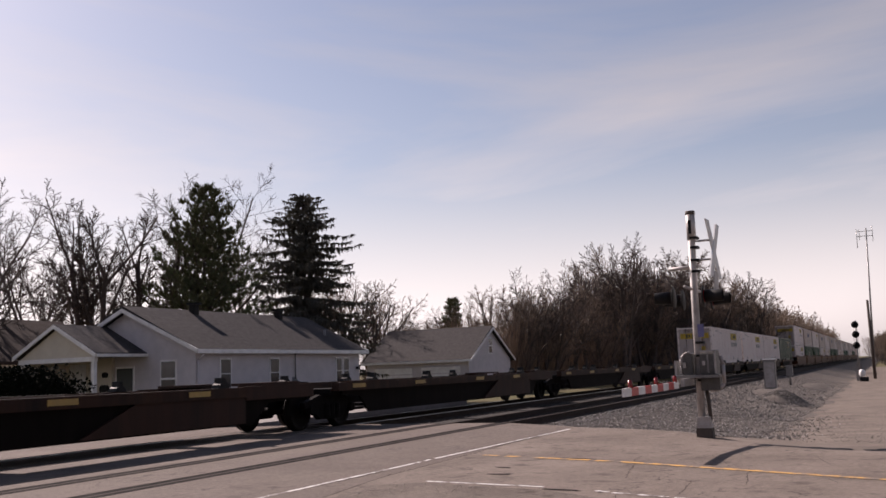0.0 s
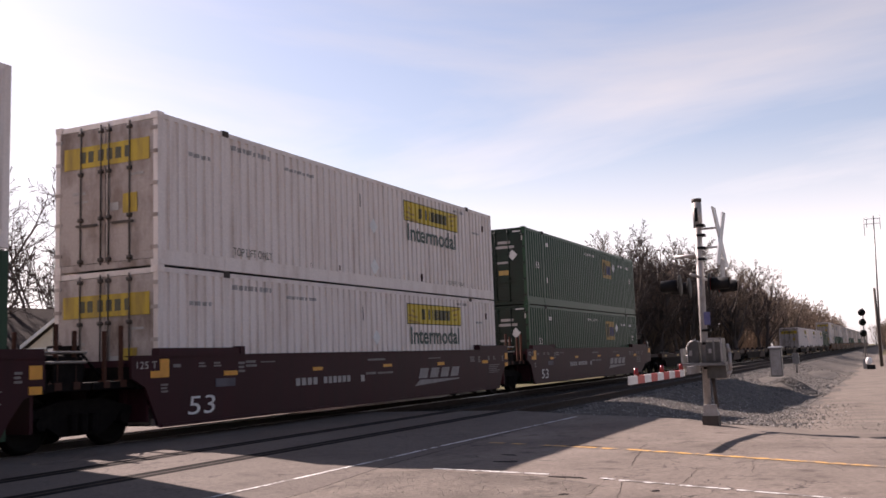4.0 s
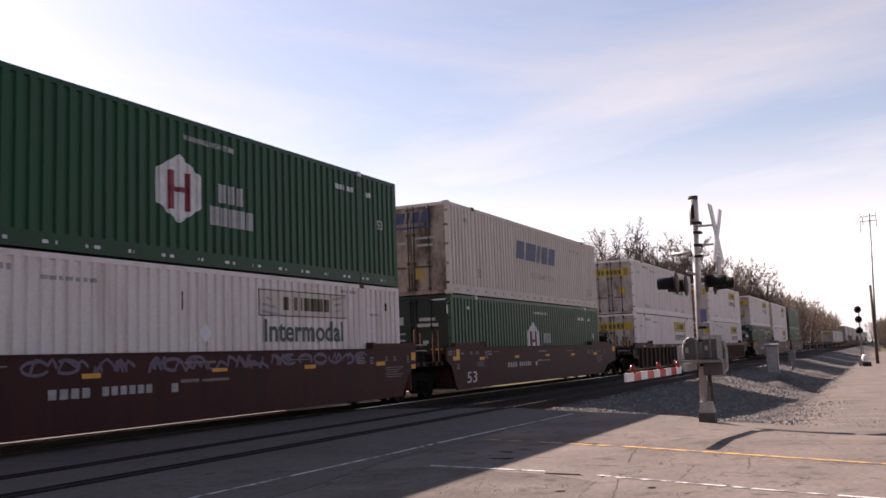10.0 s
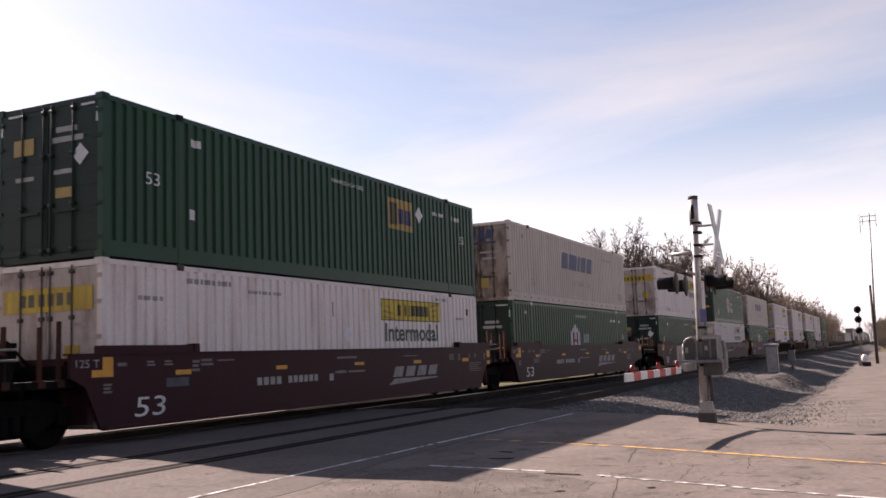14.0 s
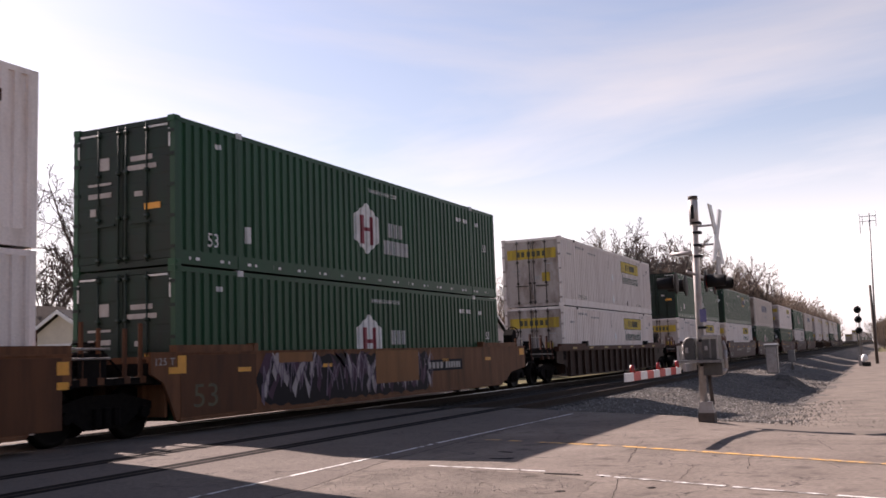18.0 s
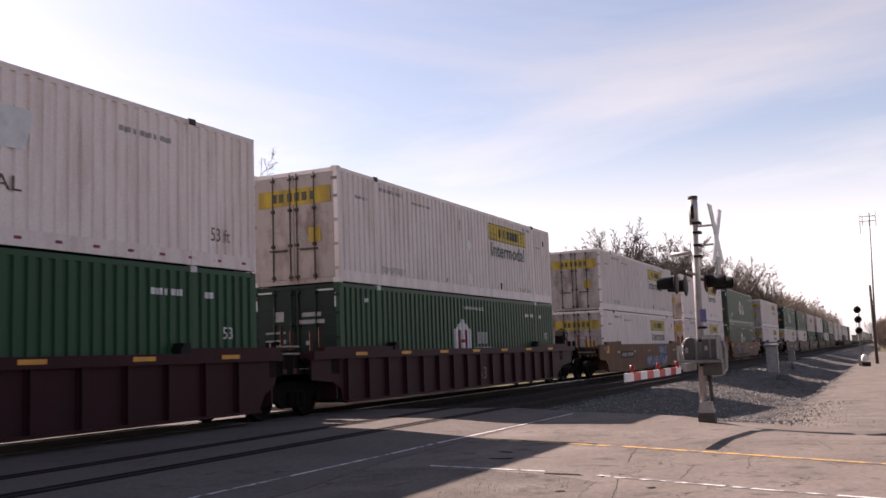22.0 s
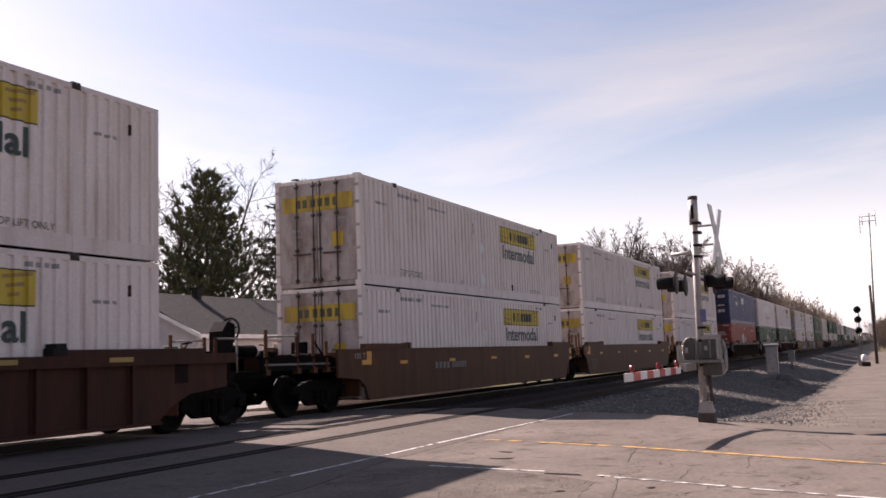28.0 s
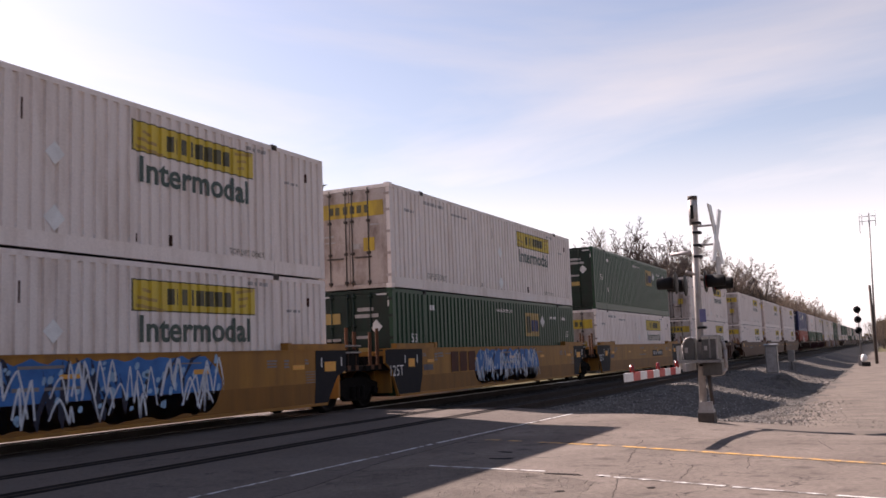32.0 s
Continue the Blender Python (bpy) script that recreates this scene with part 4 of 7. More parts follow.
BRAKES = (     # name, shape: on the platform over a bogie
    ("brake_cylinder", lambda: Shape(True).tube((0.75, -0.75, 1.45), (1.25, -0.75, 1.45), 0.13, sides=10).tube((0.95, -0.75, 1.05), (0.95, -0.75, 1.45), 0.04, sides=6)),
    ("air_reservoir", lambda: Shape(True).tube((0.6, 0.3, 1.3), (1.3, 0.3, 1.3), 0.16, sides=10).tube((0.9, 0.3, 1.05), (0.9, 0.3, 1.3), 0.05, sides=6)),
    ("pipe", lambda: Shape(True).tube((0.45, -1.1, 1.10), (0.9, -0.8, 1.7), 0.02, sides=5).tube((0.9, -0.8, 1.7), (1.2, -0.8, 1.72), 0.02, sides=5)),
    ("pipe", lambda: Shape(True).tube((0.5, 0.8, 1.10), (1.2, 0.8, 1.75), 0.025, sides=5)),
    ("valve_box", lambda: Shape().box(0.4, 0.62, -0.25, 0.1, 1.1, 1.75)),
)


def stencil_bars(x0, x1, z0, z1):
    """A small stencil that cannot be read: two or three thin bars."""
    n = max(1, round((z1 - z0) / 0.07))
    h = (z1 - z0) / n
    return dots([(x0, x1 - 0.03 * (k % 2), z0 + k * h, z0 + (k + 0.6) * h) for k in range(n)])


def dots(rows, y=-1.506):
    s = Shape()
    for x0, x1, z0, z1 in rows:
        s.box(x0, x1, y - 0.004, y + 0.004, z0, z1)
    return s


SPRAYS = {     # layers, one over the other: what, ink, width of the stroke
    "spray_blue": (("cloud", "ink_blue", 0), ("shard", "ink_navy", 0.16), ("dot", "ink_pale", 0.10), ("zig", "ink_white", 0.04)),
    "spray_pink": (("cloud", "ink_dark", 0), ("stroke", "ink_rose", 0.42), ("stroke", "ink_pink", 0.16)),
    "spray_wild": (("cloud", "ink_dark", 0), ("shard", "ink_plum", 0.40), ("shard", "ink_sand", 0.22), ("zig", "ink_lilac", 0.035)),
    "spray_cyan": (("cloud", "ink_cyan", 0), ("stroke", "ink_pale", 0.30), ("line", "ink_red", 0.07)),
    "spray_grey": (("line", "ink_lilac", 0.06),),
    "spray_navy": (("cloud", "ink_navy", 0), ("stroke", "ink_blue", 0.16), ("line", "ink_sand", 0.09)),
    "spray_sky": (("cloud", "ink_navy", 0), ("dot", "ink_blue", 0.2)),
}
STYLES = {   # side, side material, end label
    "maroon": ("smooth", "maroon", "maroon three-unit well car with smooth sides and white stencils"),
    "brownred": ("smooth", "brown_red", "brown-red well car with smooth sides and white stencils"),
    "tan": ("smooth", "tan", "tan well car with smooth sides under sprayed graffiti"),
    "tanbrown": ("smooth", "tan_brown", "dull brown well car with smooth sides"),
    "yellow": ("smooth", "yellow_car", "ochre yellow well car with dark blue end panels"),
    "rustrib": ("ribbed", "rust_rib", "rusty dark brown well car with ribbed sides"),
    "darkrib": ("ribbed", "dark_rib", "grimy dark well car with ribbed sides"),
    "brownrib": ("ribbed", "brown_rib", "brown well car with ribbed sides and a tan top rail"),
    "maroonrib": ("ribbed", "maroon", "dull maroon well car with ribbed sides and a maroon top rail"),
}


def make_well_car(style, front, rear, marks=(), plain=False):
    """front, rear: 'joint' (shares a bogie with the next unit) or 'coupled'."""
    kind, paint, label = STYLES[style]
    P = M[paint]
    c = thing("well_car", label, "rail car", "well cars of the train")
    rear_x, front_x = (REAR_END[rear][0][0], FRONT_END[front][-1][0]) if kind == "smooth" else (-1.55, 16.75 if front == "joint" else 18.1)
    if kind == "smooth":
        for g in (-1, 1):
            part("side_sill", lambda: smooth_side(g, front, rear), P, c, key=("smooth", g, front, rear))
            part("guide_rail", lambda: guide_rail(-0.2, 2.2, g), P, c, key=("guide-", g))
            part("guide_rail", lambda: guide_rail(14.35, min(17.3, front_x), g), P, c, key=("guide+", g, front))
    else:
        top = {"maroonrib": M["maroon"], "brownrib": M["tan_brown"], "rustrib": M["rust_rib"], "darkrib": M["rust_rib"]}[style]
        for g in (-1, 1):
            part("side_web", lambda: ribbed_web(g, front), P, c, key=("web", g, front))
            part("top_chord", lambda: ribbed_chord(g, front), top, c, "coloured top rail" if style == "maroonrib" else "", key=("chord", g, front))
        for x in (2.47, 13.68):
            for y in (-1.40, 1.40):
                part("stop_block", lambda: Shape().box(-0.14, 0.14, -0.13, 0.13, 0, 0.13).box(-0.10, 0.10, -0.15, 0.1, 0.13, 0.20), M["black_paint"], c, key="stop", at=pose(x, y, 1.49))
    for x in (0.3, 4.2, 8.08, 12.0, 15.6):
        part("cross_beam", lambda: Shape().box(-0.2, 0.2, -1.38, 1.38, 0.252, 0.269), M["truck_shaded"], c, key="beam", at=pose(x, 0, 0))
    iron = M[{"tan": "tan_brown", "tanbrown": "tan_brown", "yellow": "tan_brown", "brownrib": "tan_brown"}.get(style, "rust_rib")]
    for where, flip in ((front, 0), (rear, 180)):
        base = pose(16.45, 0, 0) if flip == 0 else pose(-0.30, 0, 0, 0, 0, 180)
        part("end_platform", end_platform, M["truck_shaded"], c, key="platform", at=base)
        part("end_bulkhead", end_bulkhead, P, c, key="bulkhead", at=base)
        for j, (nm, fn) in enumerate(() if plain else BRAKES):
            part(nm, fn, M["truck_shaded"], c, key=("brakes", j), at=base)
        if plain:
            if flip == 0:
                make_truck(c, 16.154 + 1.675)
            continue
        if where == "joint":
            for px, high in ((0.62, 2.05), (1.0, 1.95)):
                for py in (-1.30, 1.30):
                    part("post", lambda: post(px, py, high), iron, c, key=("post", px, py), at=base)
            part("guard_plate", lambda: Shape().box(0.55, 1.15, -1.34, -1.30, 1.02, 1.52), M["truck_shaded"], c, "dark side plate over the joint", key="guard", at=base)
            part("pipe", lambda: Shape(True).tube((0.35, -1.36, 1.60), (1.2, -1.36, 1.60), 0.022, sides=6).tube((0.35, -1.36, 1.44), (1.2, -1.36, 1.44), 0.022, sides=6), M["steel"], c, "bright steel hand pipe", key="jointpipe", at=base)
            if flip == 0:
                make_truck(c, 16.154 + 1.675)
            continue
        if flip == 0:
            part("end_beam", lambda: end_deck(1.62), M["truck_shaded"], c, key="deckf", at=base)
            part("coupler", lambda: coupler(1.55), M["truck_shaded"], c, key="couplerf", at=base)
            part("air_hose", lambda: air_hose(1.7), M["black_paint"], c, key="hosef", at=base)
            part("brake_wheel", brake_wheel, M["truck_shaded"], c, key="brakewheel", at=base)
            part("brake_stand", brake_stand, M["truck_shaded"], c, "black brake stand", key="brakestand", at=base)
            for y in (-1.32, 1.32):
                part("grab_rail", lambda: grab_rail(y, 1.30, 1.95, 1.78), M["steel"], c, key=("grabf", y), at=base)
            part("post", lambda: Shape().tube((1.25, -1.34, 1.0), (1.25, -1.34, 1.80), 0.04, sides=6), iron, c, key="postf", at=base)
            make_truck(c, 16.154 + 1.72)
        else:
            for y in (-1.26, 1.26):
                part("platform_sill", lambda: platform_sill(y), M["truck_shaded"] if style != "brownrib" else P, c, key=("psill", y), at=base)
            for k in range(12):
                part("deck_slat", deck_slat, M["truck_shaded"], c, key="deckslat", at=base @ pose(1.36 + k * 0.22, 0, 0))
            part("end_beam", lambda: end_deck(3.80), M["truck_shaded"], c, key="deckr", at=base)
            part("draft_sill", lambda: Shape().box(1.2, 3.9, -0.3, 0.3, 0.72, 1.07), M["truck_shaded"], c, key="draft", at=base)
            part("coupler", lambda: coupler(3.70), M["truck_shaded"], c, key="couplerr", at=base)
            part("air_hose", lambda: air_hose(3.85), M["black_paint"], c, key="hoser", at=base)
            for px, high in ((3.84, 1.97), (2.67, 1.92), (2.01, 1.90), (1.45, 1.72)):
                for py in (-1.30, 1.30):
                    part("post", lambda: post(px, py, high), iron, c, key=("post", px, py), at=base)
            for y in (-1.31, 1.31):
                part("hand_rail", lambda: Shape(True).tube((2.67, y, 1.84), (3.84, y, 1.82), 0.022, sides=6), M["steel"], c, "bright steel hand rail", key=("hrail", y), at=base)
                part("brake_pipe", lambda: Shape(True).tube((1.35, y, 1.20), (3.9, y, 1.22), 0.026, sides=6), M["steel"], c, "worn steel brake pipe", key=("bpipe", y), at=base)
            part("brake_pipe", lambda: Shape(True).tube((1.35, -1.38, 1.02), (3.2, -1.38, 1.02), 0.022, sides=6), M["steel"], c, key="bpipe2", at=base)
            part("air_reservoir", lambda: Shape(True).tube((1.6, -0.7, 1.56), (2.9, -0.7, 1.56), 0.15, sides=12), M["truck_shaded"], c, "black air tank", key="tank", at=base)
            part("brace", lambda: Shape().tube((3.84, -1.1, 1.40), (3.5, -1.1, 1.80), 0.04, sides=6), iron, c, key="brace", at=base)
            part("ladder", ladder, M["dark_rib"], c, key="ladder", at=base @ pose(1.3, 0, 0))
            make_truck(c, -1.72)
    O, W, F = M["sign_orange"], M["sign_white"], M["sign_faint"]
    if kind == "smooth":
        spots = [(1.60, 2.02, 1.11, 1.20), (4.74, 5.14, 1.12, 1.20), (8.0, 8.45, 1.13, 1.20), (11.18, 11.63, 1.10, 1.19), (14.44, 14.90, 1.09, 1.19)]
        spots += [(16.39, 16.63, 1.19, 1.40), (16.39, 16.63, 0.96, 1.08)] if front == "joint" else [(17.57, 18.0, 1.22, 1.44)]
        for spot in spots:
            part("reflector", lambda: dots((spot,)), O, c, "orange reflector", key=("refl", spot))
        part("reflector", lambda: Shape().prism([(-0.42, 1.13), (0.05, 1.13), (0.05, 1.46), (-0.18, 1.46), (-0.18, 1.25), (-0.42, 1.25)], -1.510, -1.502), O, c, "orange angled reflector", key="reflL")
        if style == "yellow":
            # the plate is flat; the lower half's shade is painted as a darker band
            part("lower_band", lambda: dots(((-0.16, 15.8, 0.315, 0.77),), -1.502), M["yellow_shaded"], c, "lower half of the side with its shade painted in", key="ylow")
            part("end_panel", lambda: Shape().prism([(-0.86, 1.16), (-0.52, 0.98), (-0.34, 0.63), (-0.16, 0.30), (1.06, 0.30), (1.26, 0.80), (1.28, 1.50), (-0.86, 1.50)], -1.512, -1.504), M["navy"], c, "dark blue end panel", key="navyrear")
            part("end_panel", lambda: Shape().prism([(15.36, 1.50), (15.34, 0.80), (15.28, 0.30)] + [(min(x, front_x) - 0.008, max(z, 0.30)) for x, z in FRONT_END[front]], -1.512, -1.504), M["navy"], c, "dark blue end panel", key=("navyfront", front))
            lettering("125T", -0.62, 0.12, 0.80, 1.08, -1.516, W, c)
            for x in (0.20, 0.92, 15.58, 16.45):
                part("stencil", lambda: dots(((x, x + 0.035, 1.12, 1.34),), -1.515), W, c, "short white upright mark", key=("ymark", x))
            part("reflector", lambda: dots(((0.42, 0.78, 1.02, 1.24),), -1.515), O, c, "orange reflector", key="yrefl")
            part("reflector", lambda: dots(((15.72, 16.2, 1.02, 1.24),), -1.515), O, c, "orange reflector", key="yrefl2")
        else:
            lettering("125 T", -0.76, -0.26, 1.29, 1.42, -1.512, F, c)
        if style in ("maroon", "brownred", "yellow"):
          for spot in ((0.16, 0.36, 1.30, 1.40), (0.86, 1.06, 1.29, 1.40), (1.30, 1.52, 1.29, 1.40), (2.06, 2.26, 1.16, 1.40), (2.3, 2.65, 1.26, 1.42), (2.8, 3.3, 1.34, 1.38), (7.2, 8.1, 1.30, 1.38), (7.1, 7.6, 0.96, 1.06), (7.7, 8.5, 0.96, 1.04), (13.5, 13.85, 1.16, 1.34), (14.12, 14.30, 1.14, 1.34), (14.92, 15.06, 1.20, 1.34), (15.36, 15.52, 1.20, 1.34), (16.12, 16.26, 1.14, 1.34), (10.6, 11.4, 1.30, 1.34), (-0.16, 0.02, 0.86, 1.04)):
              part("stencil", lambda: stencil_bars(*spot), M["sign_dim"], c, key=("stencil", spot))
          for k in range(5):
              part("stencil", lambda: dots(((14.95, 15.9 - 0.15 * (k % 3), 1.02, 1.04),)), M["sign_dim"], c, key=("stline", k % 3), at=pose(0, 0, -0.06 * k))
          part("stencil", lambda: dots(((1.35, 1.95, 0.90, 1.06),)), M["ink_grey"], c, "worn grey rectangle", key="stbox")
        if style in ("maroon", "brownred"):
          part("stencil", lambda: dots([(4.06 + k * 0.23, 4.22 + k * 0.23, 0.81, 0.97) for k in range(4)]), F, c, "plain white bars", key="dotnum")
          part("stencil", lambda: dots([(5.18 + k * 0.205, 5.32 + k * 0.205, 0.82, 0.97) for k in range(6)]), F, c, "plain white bars", key="dotnum2")
          part("stencil", lambda: dots(((6.85, 7.02, 0.80, 0.96),)), F, c, key="dotnum3")
    else:
        for k in range(7):
            part("reflector", lambda: dots(((0.3, 0.85, 1.37, 1.45),), -1.545), M["sign_gold"] if style != "maroonrib" else O, c, key="refl2", at=pose(k * 2.4, 0, 0))
    for mark in marks:
        if mark == "53":
            y = -1.508 if kind == "smooth" else -1.432
            lettering("53", 0.55, 1.30, 0.42, 0.76, y, W, c, lean=0.05)
        elif mark == "53dark":
            lettering("53", 0.26, 0.96, 0.48, 0.92, -1.508, M["sign_ink"], c)
        elif mark == "53mid":
            lettering("53", 8.2, 8.8, 0.5, 0.88, -1.425, M["sign_dim"], c)
        elif mark == "swoosh":
            part("emblem", lambda: swoosh(), M["sign_worn"], c, "worn white slanting blocks over a wedge", key="swoosh")
        elif mark.startswith("plate"):
            at = pose(float(mark.split("|")[1]), 0, 0)
            if style != "tanbrown":
                part("number_plate", lambda: dots(((0, 2.5, 0.86, 1.18),)), M["navy"], c, "dark strip with plain bars", key="nplate", at=at)
            part("stencil", lambda: dots([(0.15 + k * 0.26, 0.32 + k * 0.26, 0.93, 1.11) for k in range(4)] + [(1.3 + k * 0.18, 1.43 + k * 0.18, 0.93, 1.11) for k in range(6)], -1.512), F if style != "tanbrown" else M["sign_dim"], c, key="nplate2", at=at)
        elif mark == "redname":
            part("emblem", lambda: swoosh3(3.19, 5.04, 0.80, 1.40), M["ink_rust"], c, "faded red blocks", key="redname")
        elif mark == "darkname":
            part("emblem", lambda: swoosh3(7.41, 9.20, 0.48, 1.02), M["ink_rust"], c, "dark brown blocks", key="darkname")
        elif mark.startswith("spray"):
            colour, x0, x1, z0, z1 = mark.split("|")
            x0, x1, z0, z1 = float(x0), float(x1), float(z0), float(z1)
            for layer, (what, mat, wide) in enumerate(SPRAYS[colour]):
                part("graffiti", lambda: tag_strokes(x0, x1, z0, z1, layer, what, wide), M[mat], c, "sprayed graffiti strokes", key=(mark, layer))
        elif mark.startswith("patch"):
            _, x0, x1, z0, z1, mat = mark.split("|")
            part("paint_patch", lambda: dots(((float(x0), float(x1), float(z0), float(z1)),), -1.5035 if mat != "tan_light" else -1.5115), M[mat], c, "patch of overpainted side", key=mark)
        elif mark == "kings":
            lettering("KINGS!", 10.62, 12.45, 0.98, 1.36, -1.5135, M["ink_sand"], c, "pale sprayed word", lean=0.08)
    return c


def swoosh():
    """Four plain leaning blocks over a long wedge."""
    s = Shape()
    y = -1.512
    for k in range(4):
        x = 9.95 + k * 0.69
        s.face((x, y, 0.77), (x + 0.52, y, 0.77), (x + 0.66, y, 1.04), (x + 0.14, y, 1.04))
    s.face((9.72, y, 0.57), (12.65, y, 0.68), (12.65, y, 0.71), (10.03, y, 0.73))
    return s


def swoosh3(x0, x1, z0, z1):
    s = Shape()
    w = (x1 - x0) / 3.3
    for k in range(3):
        x = x0 + k * w * 1.15
        s.box(x, x + w * 0.92, -1.515, -1.509, z0, z1)
    return s


def ribbon(s, line, wide, y, box):
    """A round-ended stroke along a curved line of (x, z)."""
    x0, x1, z0, z1 = box
    rim = []
    n = len(line)
    ways = [(Vector(line[min(k + 1, n - 1)]) - Vector(line[max(k - 1, 0)])).normalized() for k in range(n)]
    for k in range(n):
        m = Vector((-ways[k].y, ways[k].x)) * wide / 2
        rim.append((Vector(line[k]) - m, Vector(line[k]) + m))
    i = len(s.v)
    for p, q in rim:
        for c in (p, q):
            s.v.append((min(x1, max(x0, c.x)), y, min(z1, max(z0, c.y))))
    s.f += [(i + 2 * k, i + 2 * k + 2, i + 2 * k + 3, i + 2 * k + 1) for k in range(n - 1)]
    for end, way, flip in ((line[0], -ways[0], 0), (line[-1], ways[-1], 1)):
        a0 = math.atan2(way.y, way.x)
        pts = [(end[0] + math.cos(a0 + t) * wide / 2, end[1] + math.sin(a0 + t) * wide / 2) for t in (-1.57, -0.8, 0, 0.8, 1.57)]
        s.face(*[(min(x1, max(x0, px)), y, min(z1, max(z0, pz))) for px, pz in pts])


def tag_strokes(x0, x1, z0, z1, layer, what, wide):
    """Sprayed shapes that spell nothing: a cloud, fat strokes, thin jagged outlines and dots, each layer over the last."""
    s = Shape()
    n = max(2, round((x1 - x0) / 0.62))
    w, h = (x1 - x0) / n, z1 - z0
    box = (x0 - 0.15, x1 + 0.15, z0, z1)
    rnd = random.Random(int(x0 * 77 + x1 * 13) + (0 if what == "stroke" else 5 * layer))
    y = -1.506 - 0.0018 * layer
    if what == "cloud":
        low, high = [], []
        for k in range(4 * n + 1):
            u = k / (4 * n)
            round_off = 0.42 * h * max(0.0, 1 - min(u, 1 - u) * (x1 - x0) / 0.45) ** 2
            low.append((x0 - 0.1 + (x1 - x0 + 0.2) * u, z0 + round_off + h * 0.08 * rnd.random()))
            high.append((x0 - 0.1 + (x1 - x0 + 0.2) * u, z1 - round_off - h * (0.01 + 0.10 * abs(math.sin(k * 0.9)) * rnd.uniform(0.5, 1))))
        for k in range(4 * n):
            s.face(*[(px, y, pz) for px, pz in (low[k], low[k + 1], high[k + 1], high[k])])
        return s
    if what == "dot":
        for k in range(5 * n):
            q = (rnd.uniform(x0, x1), rnd.uniform(z0 + 0.1 * h, z1 - 0.1 * h))
            ribbon(s, [q, (q[0] + 0.02, q[1] + rnd.uniform(0.0, 0.1))], wide * rnd.uniform(0.5, 1.1), y, box)
        return s
    if what == "shard":
        for k in range(2 * n):
            cx, cz = rnd.uniform(x0, x1), rnd.uniform(z0 + 0.15 * h, z1 - 0.3 * h)
            lean, long = rnd.uniform(-0.9, 0.9), rnd.uniform(0.35, 0.8) * h
            half = wide * rnd.uniform(0.4, 1.0) / 2
            ring = ((cx - half, cz), (cx + half * 0.3, cz - 0.25 * long), (cx + half, cz + 0.05 * h), (cx + 0.6 * half + 0.5 * lean * long, cz + 0.5 * long), (cx + lean * long, cz + long), (cx - 0.5 * half + 0.4 * lean * long, cz + 0.55 * long))
            s.face(*[(min(x1, max(x0, px)), y - 0.0002 * (k % 7), min(z1, max(z0, pz))) for px, pz in ring])
        return s
    for k in range(n):
        cx, cz = x0 + (k + 0.5) * w, (z0 + z1) / 2
        lines = []
        for j in range(3 if what == "stroke" else 2):
            style = rnd.choice(("stem", "bow", "hook")) if what == "stroke" else "zig" if what == "zig" else rnd.choice(("zig", "zig", "hook", "bow"))
            if style == "stem":
                dx, tilt = rnd.uniform(-0.3, 0.3) * w, rnd.uniform(-0.25, 0.25) * w
                lines.append([(cx + dx + tilt * t, cz + h * (-0.42 + 0.84 * t)) for t in (0, 0.5, 1)])
            elif style == "zig":
                px, pz, up = cx + rnd.uniform(-0.5, 0.1) * w, cz + rnd.uniform(-0.4, 0.0) * h, 1
                pts = [(px, pz)]
                for _ in range(4):
                    px += rnd.uniform(0.0, 0.42) * w
                    pz = min(z1 - 0.06 * h, max(z0 + 0.06 * h, pz + up * rnd.uniform(0.25, 0.75) * h))
                    pts.append((px, pz))
                    up = -up
                fine = []
                for (ax, az), (bx, bz) in zip(pts, pts[1:]):
                    fine += [(ax + (bx - ax) * t, az + (bz - az) * t + 0.05 * h * math.sin(t * 3.1)) for t in (0, 0.3, 0.6, 0.9)]
                lines.append(fine)
            else:
                a0, turn, lift = rnd.uniform(0, 6.28), rnd.choice((-1, 1)) * (4.4 if style == "bow" else 2.6), rnd.uniform(-0.15, 0.15) * h
                lines.append([(cx + 0.42 * w * math.cos(a0 + turn * t / 10), cz + lift + 0.34 * h * math.sin(a0 + turn * t / 10)) for t in range(11)])
        for j, line in enumerate(lines):
            ribbon(s, line, wide * (min(w, 0.8) if what == "stroke" else 1.0) * rnd.uniform(0.75, 1.2), y - 0.00025 * ((2 * k + j) % 6), box)
    return s


def low_side(sign):
    """The plate along the well, set back under the top rail."""
    out = [(0.9, 0.98), (0.9, 0.80), (1.75, 0.74), (2.2, 0.33), (14.35, 0.33), (14.9, 0.74), (16.2, 0.80), (16.2, 0.98)]
    return Shape().prism(out, *sorted((sign * 1.36, sign * 1.30)))


def low_gusset(sign):
    """The sloping plate between the well and the end of the car."""
    return Shape().prism([(9.6, 0.36), (14.0, 0.36), (14.0, 0.90), (10.9, 0.90)], *sorted((sign * 1.43, sign * 1.36)))


